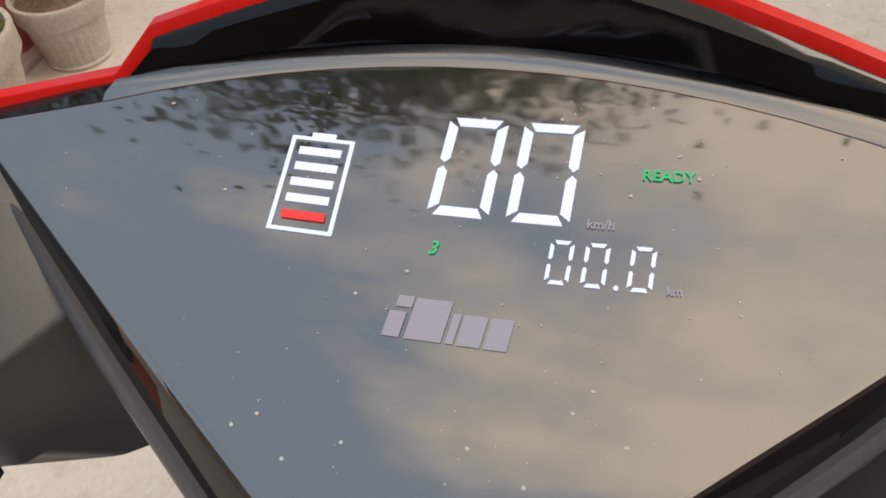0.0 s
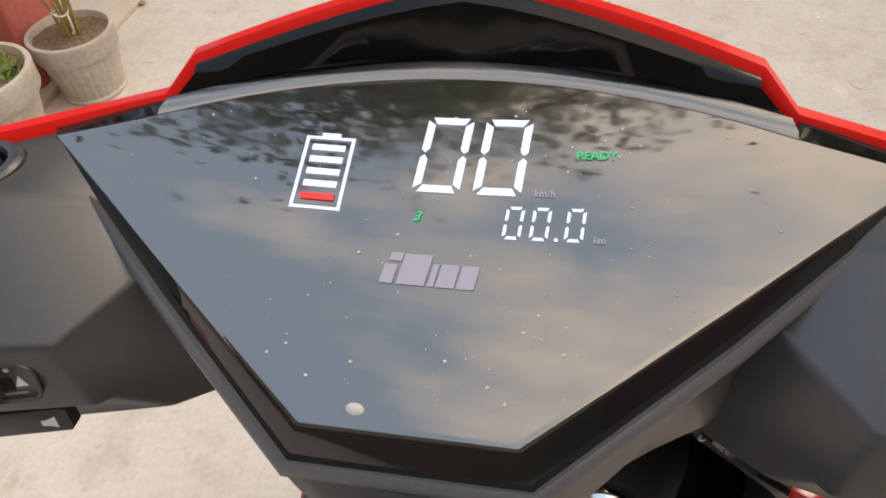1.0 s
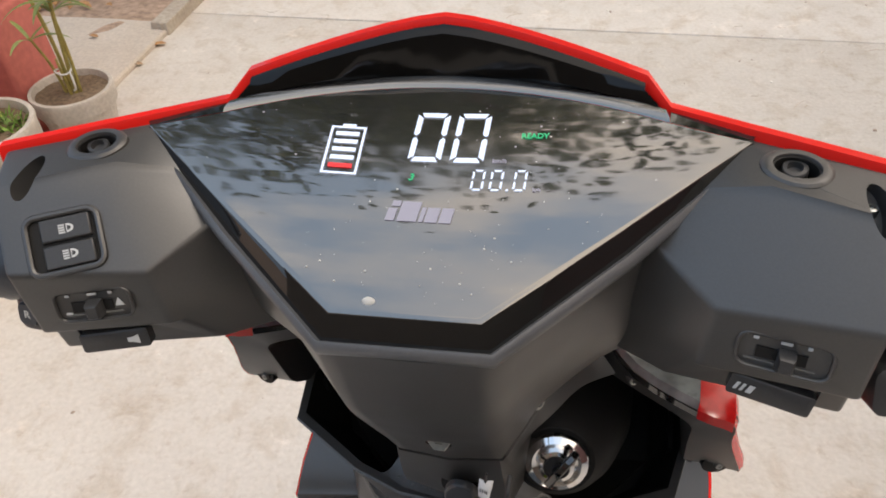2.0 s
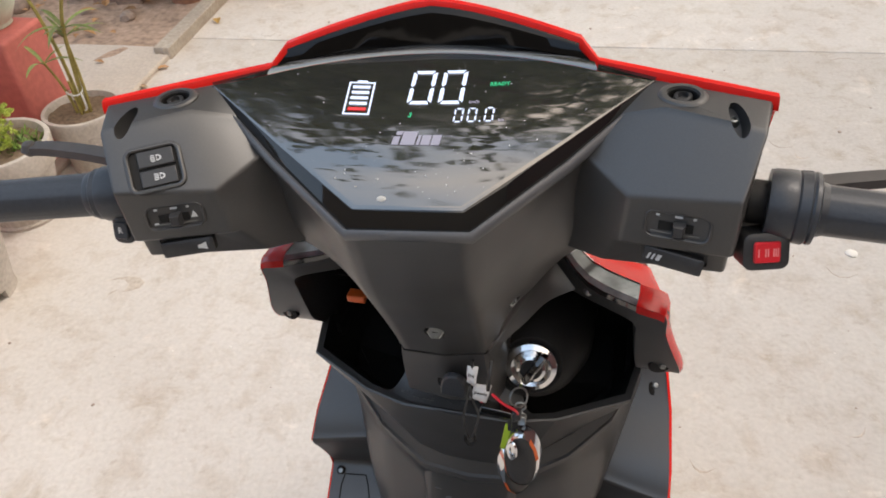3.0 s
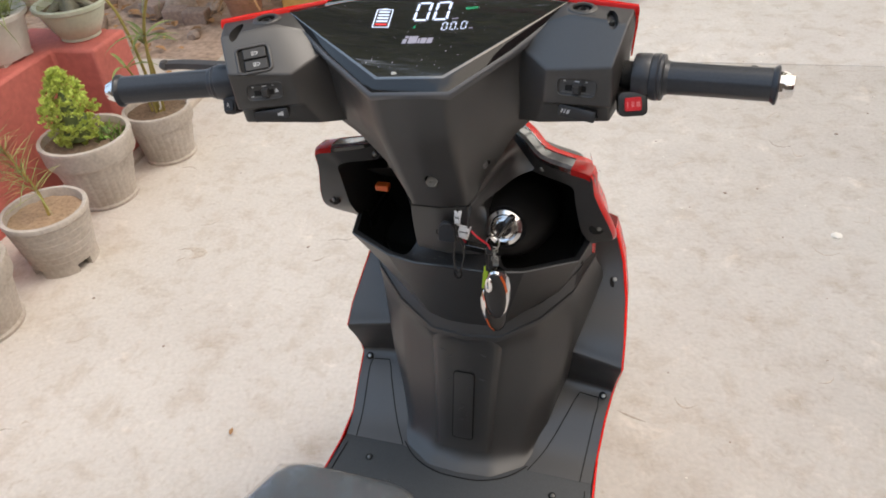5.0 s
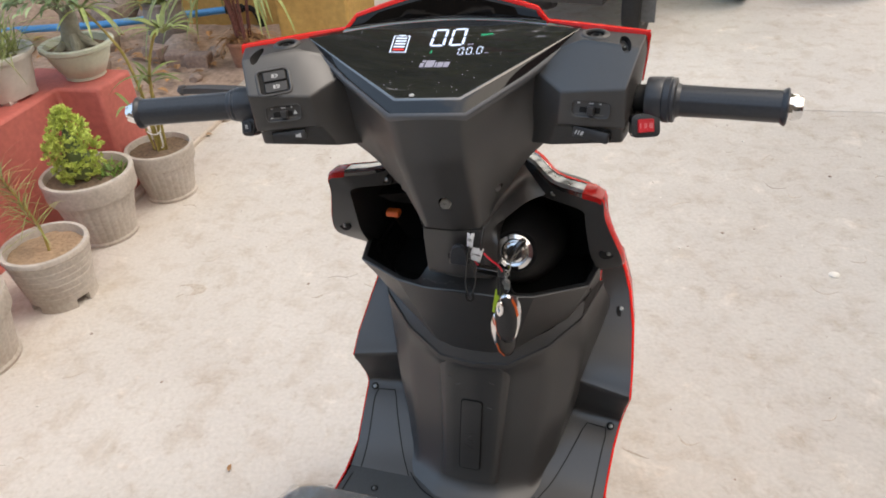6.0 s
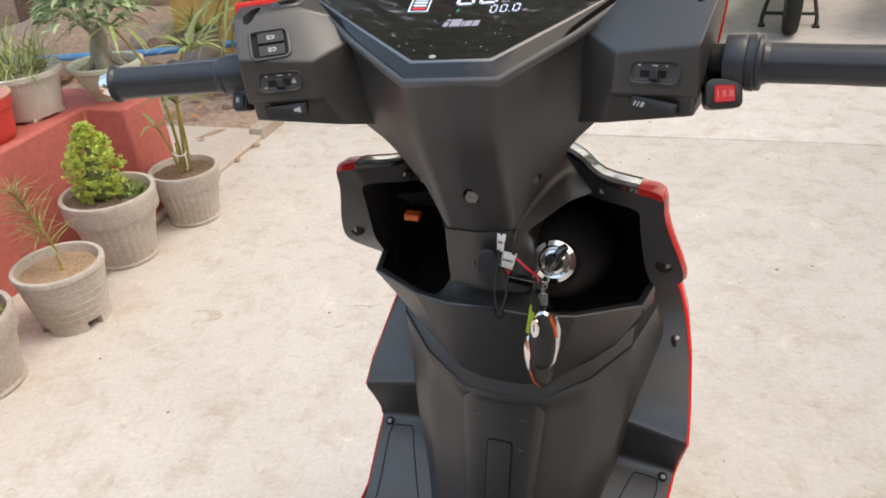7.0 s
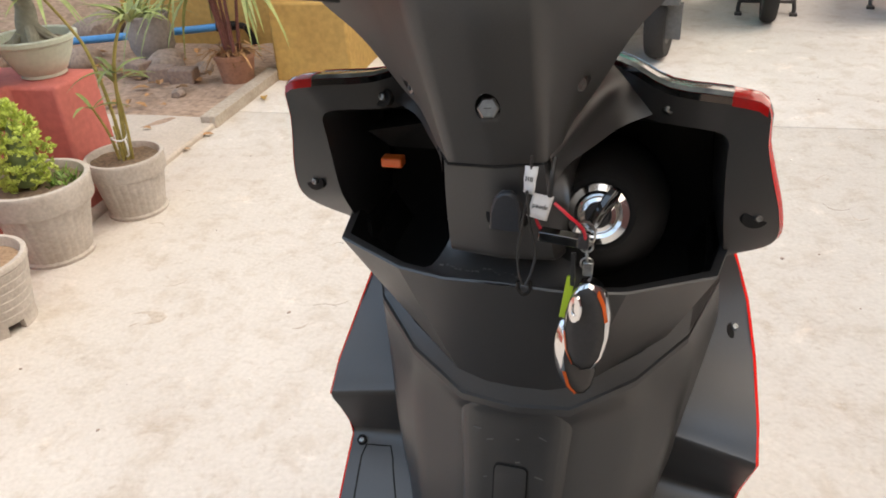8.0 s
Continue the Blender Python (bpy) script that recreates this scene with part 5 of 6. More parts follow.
thick(part("front_shield", surf(front, 3, 4, True), RED, scooter, BF, "glossy red outer leg shield", 60), 0.003)

# under the seat, wheels, fork: what carries it
seat_net = []
for y, w, z in ((-0.202, 0.030, 0.690), (-0.207, 0.058, 0.725), (-0.222, 0.078, 0.742), (-0.30, 0.100, 0.752), (-0.45, 0.135, 0.757), (-0.62, 0.140, 0.762), (-0.80, 0.120, 0.770), (-0.86, 0.08, 0.755)):
    seat_net.append([(-w * 1.02, y, z - 0.075), (-w * 1.0, y, z - 0.025), (-w * 0.8, y, z - 0.003), (0, y, z), (w * 0.8, y, z - 0.003), (w * 1.0, y, z - 0.025), (w * 1.02, y, z - 0.075)])
SEAT = BF @ pose(-0.024, -0.034, -0.006)
part("seat", surf(seat_net, 5, 5, True), VINYL, scooter, SEAT, "dark grey vinyl seat under clear wrinkled film", 60)
film_net = [[(x * 1.02, y + 0.002 * (k == 0), z + 0.0025) for x, y, z in r] for k, r in enumerate(seat_net)]
v, fc = surf(film_net, 9, 9, True)
v = [Vector(p) + Vector((0, 0, 0.0050 * max(0.0, 1 - 3.0 * abs(noise.noise(Vector((p[0] * 34 + p[1] * 9, p[1] * 7, 0.3))))) ** 2)) for p in v]
film = part("plastic_film", (v, fc), FILM, scooter, SEAT, "clear wrinkled protective film", 60)
film.visible_shadow = False
# out of view; black so that no red reflects in tray and column
part("rear_body", loft([[(-0.10, -0.26, 0.40), (0.10, -0.26, 0.40), (0.085, -0.24, 0.66), (-0.085, -0.24, 0.66)], [(-0.15, -0.50, 0.36), (0.15, -0.50, 0.36), (0.13, -0.50, 0.70), (-0.13, -0.50, 0.70)], [(-0.10, -1.0, 0.50), (0.10, -1.0, 0.50), (0.09, -1.0, 0.72), (-0.09, -1.0, 0.72)]]), PLASTIC, scooter, BF, "black rear bodywork under the seat")
WHEEL = Matrix(((0, 0, 1, 0), (1, 0, 0, 0), (0, 1, 0, 0), (0, 0, 0, 1)))
for y in (0.50, -0.80):
    m = BF @ pose(0.0, y, 0.205) @ WHEEL
    ty = part("tyre", turned([(0.135, -0.035), (0.165, -0.048), (0.190, -0.043), (0.204, -0.022), (0.207, 0.0), (0.204, 0.022), (0.190, 0.043), (0.165, 0.048), (0.135, 0.035)], 48, I4), TYRE, scooter, m)
    put("rim", mesh(*turned([(0.03, -0.03), (0.137, -0.033), (0.137, 0.033), (0.03, 0.03)], 32, I4)), DARKMETAL, ty)
part("fork", join(tube([(-0.065, 0.26, 0.66), (-0.07, 0.34, 0.50), (-0.06, 0.50, 0.205)], 0.016, 10, 4), tube([(0.065, 0.26, 0.66), (0.07, 0.34, 0.50), (0.06, 0.50, 0.205)], 0.016, 10, 4)), DARKMETAL, scooter, BF)
part("stem", tube([(0, 0.18, 0.55), (0, 0.12, 0.80), (0, 0.07, 1.0)], 0.018, 14, 3), DARKMETAL, scooter, BF)
part("belly", box((0, -0.10, 0.31), (0.24, 0.9, 0.10)), DARKMETAL, scooter, BF)
part("stand", join(tube([(-0.10, -0.35, 0.30), (-0.20, -0.38, 0.02)], 0.011, 8, 2), box((-0.205, -0.38, 0.008), (0.05, 0.05, 0.014))), DARKMETAL, scooter, BF)
part("swingarm", box((0.075, -0.62, 0.24), (0.04, 0.46, 0.06)), DARKMETAL, scooter, BF)

# wires with paper tags, and the keys
wires = thing("wire_lead", "black and red wire leads with white paper tags", "cable", BF @ pose(0.003, 0, 0.009))
put("wire", mesh(*tube([(0.027, 0.010, 0.888), (0.0255, 0.010, 0.866), (0.021, 0.009, 0.840), (0.017, 0.012, 0.816), (0.0185, 0.008, 0.803), (0.022, 0.005, 0.794)], 0.0011, 6)), WIRE, wires)
put("wire", mesh(*tube([(0.025, 0.004, 0.866), (0.026, 0.008, 0.842), (0.029, 0.013, 0.818), (0.0275, 0.009, 0.804), (0.024, 0.005, 0.794)], 0.0011, 6)), WIRE, wires)
put("wire", mesh(*tube([(0.041, 0.014, 0.886), (0.041, 0.004, 0.878), (0.040, 0.003, 0.864)], 0.0016, 6)), WIRE, wires)
put("red_wire", mesh(*tube([(0.043, 0.003, 0.860), (0.052, 0.001, 0.853), (0.061, 0.004, 0.843), (0.063, 0.009, 0.832)], 0.0012, 6)), WIRE_RED, wires)
put("red_wire", mesh(*tube([(0.032, 0.010, 0.852), (0.030, 0.011, 0.843), (0.033, 0.013, 0.834)], 0.0012, 6)), WIRE_RED, wires)
bevelled(put("connector", mesh(*box((0, 0, 0), (0.027, 0.009, 0.0075), pose(0.045, 0.012, 0.8305, 0, 6, 0))), GLOSS, wires, I4, "translucent dark connector"), 0.001)
bevelled(put("connector_nub", mesh(*box((0.0615, 0.011, 0.8295), (0.007, 0.007, 0.009))), BUTTON, wires), 0.001)
put("zip_tie", mesh(*tube([(0.0190, 0.0050, 0.797), (0.0190, 0.0055, 0.790), (0.0230, 0.0040, 0.787), (0.0270, 0.0055, 0.790), (0.0265, 0.0060, 0.797)], 0.0014, 6)), POCKET, wires)


def tag_mesh(w, h, fold):
    rows = []
    for j in range(5):
        v = j / 4 - 0.5
        rows.append([(w * (i / 6 - 0.5) + 0.08 * w * v, h * v, fold * math.sin(3.0 * i / 6 + 2 * v) + 0.0008 * math.cos(9 * v)) for i in range(7)])
    return loft(rows, closed=False)


t1 = put("paper_tag", mesh(*tag_mesh(0.0085, 0.018, 0.0015)), TAG, wires, facing((0.0262, 0.0085, 0.872), (-0.2, -0.97, 0.2)), "folded white paper tag")
thick(t1, 0.0006)
put("tag_print", mesh(*join(*[box((x, 0.001, 0.0022), (0.0007, 0.0030, 0.0002)) for x in (-0.002, -0.0005, 0.001, 0.0022)])), WIRE, t1)
t2 = put("paper_tag", mesh(*tag_mesh(0.0135, 0.0165, 0.0012)), TAG, wires, facing((0.0330, 0.0075, 0.854), (0.1, -0.97, 0.2)) @ pose(0, 0, 0, 0, 0, -12), "white paper tag with a small word")
thick(t2, 0.0006)
me = text_mesh("speed", 0.0044)
put("tag_word", me, WIRE, t2, pose(0.0, 0.0, 0.0021, 0, 0, 180), smooth=0)

keys = thing("bunch_of_keys", "key in the lock with hanging remote fobs and a lime tag", "keys", BF)
f = facing(lk, ln)
bow = [(-0.0045, -0.009), (0.0045, -0.009), (0.0075, 0.002), (0.0080, 0.014), (0.0055, 0.022), (0.0, 0.024), (-0.0055, 0.022), (-0.0080, 0.014), (-0.0075, 0.002)]
km = f @ pose(0, 0, 0.018, 0, 0, -32) @ pose(0, 0, 0, 0, 68, 0)
key = put("key", mesh(*loft([[km @ Vector((x * k, y * k, z)) for x, y in bow] for z, k in ((-0.0030, 0.90), (-0.0022, 1.0), (0.0022, 1.0), (0.0030, 0.90))])), GLOSS, keys, I4, "black-headed ignition key")
put("key_shank", mesh(*box((0, 0, 0.011), (0.0022, 0.0075, 0.014), f @ pose(0, 0, 0, 0, 0, -32))), STEEL, keys)
bevelled(key, 0.001)


def ring_mesh(c, normal, r, t, n=20):
    ff = facing(c, normal)
    return tube([ff @ Vector((r * math.cos(2 * math.pi * k / n), r * math.sin(2 * math.pi * k / n), 0)) for k in range(n + 1)], t, 6, 0)


put("key_ring", mesh(*ring_mesh((0.0625, 0.033, 0.832), (0.5, -0.5, 0.4), 0.0085, 0.0009)), STEEL, keys)
put("chain", mesh(*join(*[ring_mesh((0.0645 + 0.0003 * k, 0.031, 0.8235 - 0.0068 * k), ((1, 0.1, 0.1) if k % 2 else (0.1, -1, 0.1)), 0.0043, 0.0009, 12) for k in range(3)])), STEEL, keys)
bevelled(put("clasp", mesh(*box((0.0660, 0.030, 0.8065), (0.007, 0.004, 0.011))), STEEL, keys), 0.001)
ob_ = [(0.000, 0.0), (0.0055, -0.003), (0.0095, -0.011), (0.0120, -0.022), (0.0124, -0.034), (0.0105, -0.048), (0.006, -0.057), (0.000, -0.060), (-0.006, -0.057), (-0.0105, -0.048), (-0.0124, -0.034), (-0.0120, -0.022), (-0.0095, -0.011), (-0.0055, -0.003)]


def fob(c, yaw, lean, sc):
    m = pose(*c, 0, lean, yaw)

    def ring(k, y):
        return [m @ Vector((x * sc * k, y, (-0.03 + (z + 0.03) * (1 - (1 - k) * 0.6)) * sc)) for x, z in ob_]

    o = put("remote_fob", mesh(*loft([ring(0.45, -0.0092), ring(0.8, -0.0080), ring(0.97, -0.005), ring(0.97, 0.005), ring(0.8, 0.0075)])), FOB, keys, I4, "grey rubber remote fob with chrome edge", 60)
    put("chrome_edge", mesh(*loft([ring(0.88, -0.0076), ring(0.99, -0.0055), ring(1.02, -0.002), ring(1.0, 0.004)], caps=False)), CHROME, o)
    a, b = ring(0.86, -0.0082), ring(0.985, -0.0060)
    for k0, k1 in ((1, 4), (8, 11)):
        put("orange_stripe", mesh(*loft([a[k0:k1], b[k0:k1]], closed=False)), SIGNAL, o)
    return o


fob((0.0695, 0.025, 0.8015), -6, 2, 1.30)
fob((0.0550, 0.032, 0.762), 38, -8, 1.22)
put("chrome_face", mesh(*turned([(0.0052, 0), (0.0047, 0.0016), (0.0024, 0.0018), (0.0022, 0.0002), (0.0002, 0.0002)], 20, facing((0.0605, 0.0150, 0.7815), (-0.45, -0.88, 0.1)), 1.0, 2.2)), CHROME, keys)
bevelled(put("lime_tag", mesh(*box((0, 0, 0), (0.006, 0.003, 0.036), pose(0.0525, 0.028, 0.782, 0, 8, 0))), LIME, keys), 0.001)
put("key_blade", mesh(*box((0.0560, 0.028, 0.806), (0.0032, 0.0032, 0.026), I4)), BUTTON, keys)

# ---- potted plants ----
def pot_mesh(r_top, r_foot, h, ribs=28):
    prof = [(r_foot * 0.96, 0.0), (r_foot, 0.004), (r_foot * 1.02, 0.02), (r_foot * 0.6 + r_top * 0.4, h * 0.45), (r_foot * 0.3 + r_top * 0.68, h * 0.68), (r_top * 0.955, h * 0.70), (r_top * 0.975, h * 0.73), (r_top * 0.985, h * 0.93), (r_top, h * 0.965), (r_top * 0.985, h), (r_top * 0.90, h), (r_top * 0.875, h * 0.96), (r_top * 0.84, h * 0.70), (0.001, h * 0.70)]

    def flute(a, k):
        if 2 <= k <= 4:
            return 1.0 - 0.012 * (math.sin(a * ribs) > 0.55) + 0.012 * (math.cos(a * 4) > 0.985)
        return 1.0
    return mesh(*turned(prof, 168, I4, flute=flute))


def rough_disc(r, z, seed, amp=0.008):
    rings = []
    for k in range(9):
        q = r * max(k / 8, 0.001)
        rings.append([(q * math.cos(a), q * math.sin(a), z + amp * noise.noise(Vector((q * math.cos(a) * 25 + seed, q * math.sin(a) * 25, seed)))) for a in [2 * math.pi * i / 28 for i in range(28)]])
    return mesh(*loft(rings, caps=False))


def banded_pot(r_top, r_foot, h):
    """Straight pot with faint cast bands, standing on four square feet."""
    prof, n = [(r_foot * 0.9, 0.028), (r_foot * 1.0, 0.028)], 6
    for k in range(n):
        z0, z1 = 0.03 + (h * 0.90 - 0.03) * k / n, 0.03 + (h * 0.90 - 0.03) * (k + 1) / n
        r0, r1 = r_foot + (r_top * 0.97 - r_foot) * k / n, r_foot + (r_top * 0.97 - r_foot) * (k + 1) / n
        prof += [(r0 * 1.006, z0 + 0.001), (r1 * 1.006, z1 - 0.003), (r1 * 0.997, z1 - 0.0012)]
    prof += [(r_top, h * 0.92), (r_top * 1.0, h * 0.985), (r_top * 0.985, h), (r_top * 0.90, h), (r_top * 0.88, h * 0.97), (r_top * 0.84, h * 0.70), (0.001, h * 0.70)]
    feet = []
    for k in range(4):
        a = math.pi / 2 * k + 0.2
        arc_ = [a + 0.28 * (j / 4 - 1) * 2 + 0.28 for j in range(9)]
        out = [(r_foot * math.cos(b), r_foot * math.sin(b), 0) for b in arc_] + [(r_foot * 0.82 * math.cos(b), r_foot * 0.82 * math.sin(b), 0) for b in reversed(arc_)]
        feet.append(prism(out, (0, 0, 0.031)))
    return mesh(*join(turned(prof, 72, I4), *feet))


def cement_pot(x, y, r_top, r_foot, h, turn, label, soil=SOIL, fill=0.90, banded=False):
    t = thing("potted_plant", label, "potted plant", pose(x, y, 0, 0, 0, turn), "potted plants along the wall")
    p = put("pot", banded_pot(r_top, r_foot, h) if banded else pot_mesh(r_top, r_foot, h), POT, t)
    feet = [turned([(0.001, 0.0), (r_foot * 1.06, 0.0), (r_foot * 1.08, 0.010), (r_foot * 1.0, 0.016)], 40, I4)]
    if not banded:
        put("foot_ring", mesh(*join(*feet)), POT, p)
    put("soil", rough_disc(r_top * 0.885, h * fill, x * 7), soil, t)
    return t


def leaf_blade(base, direction, length, width, droop, n=6, twist=0.0):
    """A long leaf that arches over; two strips of faces with a fold along the rib."""
    d = Vector(direction).normalized()
    side = d.cross(Vector((0, 0, 1)))
    side = side.normalized() if side.length > 0.01 else Vector((1, 0, 0))
    p, vs = Vector(base), []
    step = length / n
    for k in range(n + 1):
        t = k / n
        w = width * (math.sin(math.pi * min(1.0, 0.12 + t * 0.88)) ** 0.8) * (1 - 0.3 * t)
        vs += [p - side * w / 2 + Vector((0, 0, w * 0.18)), Vector(p), p + side * w / 2 + Vector((0, 0, w * 0.18))]
        d = (d + Vector((0, 0, -droop * step))).normalized()
        p = p + d * step
    fs = []
    for k in range(n):
        a = 3 * k
        fs += [(a, a + 1, a + 4, a + 3), (a + 1, a + 2, a + 5, a + 4)]
    return vs, fs


def conifer(t, h0, height, radius, seed):
    """Uneven dwarf conifer made of tufts of short sprays."""
    rnd = random.Random(seed)
    pieces = []
    outline = ((0.0, 0.50), (0.15, 0.84), (0.34, 1.0), (0.52, 0.94), (0.70, 0.72), (0.86, 0.42), (1.0, 0.12))
    for k in range(380):
        u = rnd.random() ** 0.85
        env = next(a[1] + (b[1] - a[1]) * (u - a[0]) / (b[0] - a[0]) for a, b in zip(outline, outline[1:]) if u <= b[0])
        a = rnd.uniform(0, 2 * math.pi)
        r = radius * env * rnd.uniform(0.50, 1.03)
        c = Vector((r * math.cos(a), r * math.sin(a), h0 + u * height + rnd.uniform(-0.006, 0.008)))
        axis = Vector((math.cos(a), math.sin(a), rnd.uniform(0.4, 1.3) + u)).normalized()
        for j in range(14):
            out = (axis + Vector((rnd.gauss(0, 0.6), rnd.gauss(0, 0.6), rnd.gauss(0, 0.5)))).normalized()
            p = c + out * rnd.uniform(0.001, 0.007)
            s = rnd.uniform(0.0045, 0.0095)
            side = out.cross(Vector((rnd.uniform(-1, 1), rnd.uniform(-1, 1), 0.3))).normalized()
            b = out.cross(side)
            pieces.append(([p - side * s * 0.4, p + out * s * 0.55 - side * s * 0.6, p + out * s * 1.5, p + out * s * 0.55 + side * s * 0.6, p + side * s * 0.4, p + b * s * 0.35 + out * s * 0.6], [(0, 1, 5), (1, 2, 5), (2, 3, 5), (3, 4, 5)]))
    return mesh(*join(*pieces), fix=False)


p2 = cement_pot(-1.530, 1.232, 0.152, 0.100, 0.246, 20, "grey cement pot with a bushy lime-green dwarf conifer")
put("trunk", mesh(*tube([(0, 0, 0.2), (0.004, 0, 0.30)], 0.011, 8, 3)), BARK_DARK, p2)
# dark core put in for the shade between the lime sprays
put("inner_core", mesh(*turned([(0.002, 0.215), (0.040, 0.235), (0.045, 0.29), (0.036, 0.34), (0.012, 0.40), (0.001, 0.42)], 14, I4)), LEAF_DARK, p2, pose(-0.015, 0, 0), "dark green core standing in for inner shade")
put("crown", conifer(p2, 0.222, 0.245, 0.090, 2), LEAF_LIME, p2, pose(-0.015, 0.0, 0))
rnd = random.Random(21)
put("ground_cover", mesh(*join(*[leaf_blade((0.085 + rnd.uniform(-0.04, 0.03), 0.02 + rnd.uniform(-0.05, 0.05), 0.21), (rnd.uniform(-1, 1), rnd.uniform(-1, 1), 1.2), rnd.uniform(0.03, 0.06), 0.008, 10, 3) for k in range(90)]), fix=False), LEAF, p2)

p3 = cement_pot(-1.444, 1.533, 0.124, 0.090, 0.200, 0, "grey ribbed cement pot with tied palm canes")


st = [tube([(0.012, 0.0, 0.17), (0.020, 0.01, 0.32), (0.042, 0.01, 0.475), (0.090, 0.01, 0.590), (0.128, 0.01, 0.630)], 0.0068, 8, 5, 0.0045),
      tube([(-0.004, 0.01, 0.17), (-0.016, 0.02, 0.36), (-0.042, 0.02, 0.524), (-0.075, 0.02, 0.592), (-0.115, 0.02, 0.650), (-0.155, 0.02, 0.700)], 0.0060, 8, 5, 0.0040),
      tube([(0.022, 0.008, 0.17), (0.030, 0.012, 0.30), (0.030, 0.012, 0.44)], 0.0052, 8, 4, 0.0040),
      tube([(-0.014, -0.006, 0.17), (-0.026, -0.008, 0.27), (-0.060, -0.010, 0.36)], 0.0050, 8, 4, 0.0035),
      tube([(0.004, -0.012, 0.17), (0.004, -0.016, 0.30)], 0.0048, 8, 4, 0.0035)]
rnd = random.Random(4)
bl = []
for base, count, size, rise in (((0.136, 0.01, 0.615), 24, 0.15, 1.1), ((-0.155, 0.02, 0.690), 12, 0.20, 0.7), ((0.040, 0.01, 0.46), 5, 0.15, 0.7), ((0.030, 0.012, 0.43), 4, 0.12, 1.2), ((-0.060, -0.010, 0.35), 4, 0.12, 0.9)):
    for k in range(count):
        a = 2.4 * k + rnd.uniform(-0.3, 0.3)
        bl.append(leaf_blade(base, (math.cos(a), math.sin(a), rise * rnd.uniform(0.6, 1.5)), size * rnd.uniform(0.75, 1.15), 0.017 * rnd.uniform(0.8, 1.2), 8.0, 8))
for k, s_ in enumerate(st):
    put("cane", mesh(*s_), STEM, p3)
put("leaves", mesh(*join(*bl), fix=False), material("palm_leaf", (0.20, 0.26, 0.085), 0.5, grain=0.2, scale=60, second=(0.26, 0.27, 0.10), big=9, island=0.35), p3)
put("tie_band", mesh(*tube([(0.024 * math.cos(a), 0.024 * math.sin(a), 0.255 + 0.004 * math.sin(a * 2)) for a in [2 * math.pi * k / 16 for k in range(17)]], 0.0026, 6, 0)), TAG, p3)
put("tie_end", mesh(*tube([(0.027, -0.01, 0.255), (0.036, -0.02, 0.235), (0.033, -0.02, 0.205), (0.025, -0.02, 0.20)], 0.003, 6, 3)), TAG, p3)

p1 = cement_pot(-1.453, 0.873, 0.127, 0.099, 0.195, 0, "grey cement pot with sandy soil and one thin feathery seedling", SANDSOIL, 0.86, True)
rnd = random.Random(8)
stem_pts = [(0.01, 0, 0.17), (0.005, 0.005, 0.25), (-0.02, 0.0, 0.34), (-0.06, 0.0, 0.44)]
put("stem", mesh(*tube(stem_pts, 0.0045, 7, 4, 0.0015)), STEM, p1)
fe, fd = [], []
for k in range(150):
    t = rnd.random()
    q = Vector((0.005, 0, 0.24)).lerp(Vector((-0.06, 0, 0.44)), t)
    a = rnd.uniform(0, 2 * math.pi)
    (fe if rnd.random() < 0.6 else fd).append(leaf_blade(q, (math.cos(a) - 0.5, math.sin(a), rnd.uniform(-0.1, 1.1)), rnd.uniform(0.05, 0.15), 0.0035, 4, 4))
put("leaves", mesh(*join(*fe), fix=False), LEAF_PALE, p1)
put("dry_leaves", mesh(*join(*fd), fix=False), LEAF_DRY, p1)

p0 = cement_pot(-1.510, 0.555, 0.145, 0.108, 0.215, 35, "grey weathered cement pot with a broad-leaved green plant")


def broad_leaf(c, d, L, W):
    d = Vector(d).normalized()
    side = d.cross(Vector((0, 0, 1))).normalized()
    up = side.cross(d)
    pts = [(0, 0, 0), (0.3, -0.42, 0.08), (0.65, -0.38, 0.08), (1, 0, -0.1), (0.65, 0.38, 0.08), (0.3, 0.42, 0.08), (0.5, 0, 0)]
    vs = [Vector(c) + d * L * a + side * W * b + up * L * z for a, b, z in pts]
    return vs, [(0, 1, 6), (1, 2, 6), (2, 3, 6), (3, 4, 6), (4, 5, 6), (5, 0, 6)]


rnd = random.Random(31)
lv, sm = [], []
for k in range(70):
    a, r, z = rnd.uniform(0, 6.28), rnd.uniform(0.0, 0.10), rnd.uniform(0.0, 0.17)
    c = (r * math.cos(a), r * math.sin(a), 0.21 + z)
    lv.append(broad_leaf(c, (math.cos(a), math.sin(a), rnd.uniform(-0.2, 0.6)), rnd.uniform(0.035, 0.06), rnd.uniform(0.03, 0.045)))
    if k % 6 == 0:
        sm.append(tube([(0.01 * math.cos(a), 0.01 * math.sin(a), 0.18), (c[0] * 0.6, c[1] * 0.6, 0.2 + z * 0.7), c], 0.002, 5, 3))
put("stems", mesh(*join(*sm)), STEM, p0)
put("leaves", mesh(*join(*lv), fix=False), LEAF, p0)

# pots on the wall
bon = thing("bonsai_pot", "pale green bowl pot with a thick-rooted desert rose", "potted plant", pose(-1.715, 1.615, WALL_H, 0, 0, 0) @ Matrix.Scale(0.88, 4), "potted plants on the wall")
prof = [(0.075, 0.0), (0.080, 0.003), (0.078, 0.014), (0.085, 0.020), (0.112, 0.07), (0.130, 0.118), (0.146, 0.128), (0.148, 0.142), (0.140, 0.147), (0.126, 0.143), (0.118, 0.115), (0.001, 0.112)]
put("pot", mesh(*turned(prof, 96, I4, flute=lambda a, k: 1 - 0.010 * (math.sin(a * 40) > 0.3) if 4 <= k <= 5 else 1.0)), POT_GREEN, bon)
put("soil", rough_disc(0.118, 0.118, 3), SOIL, bon)
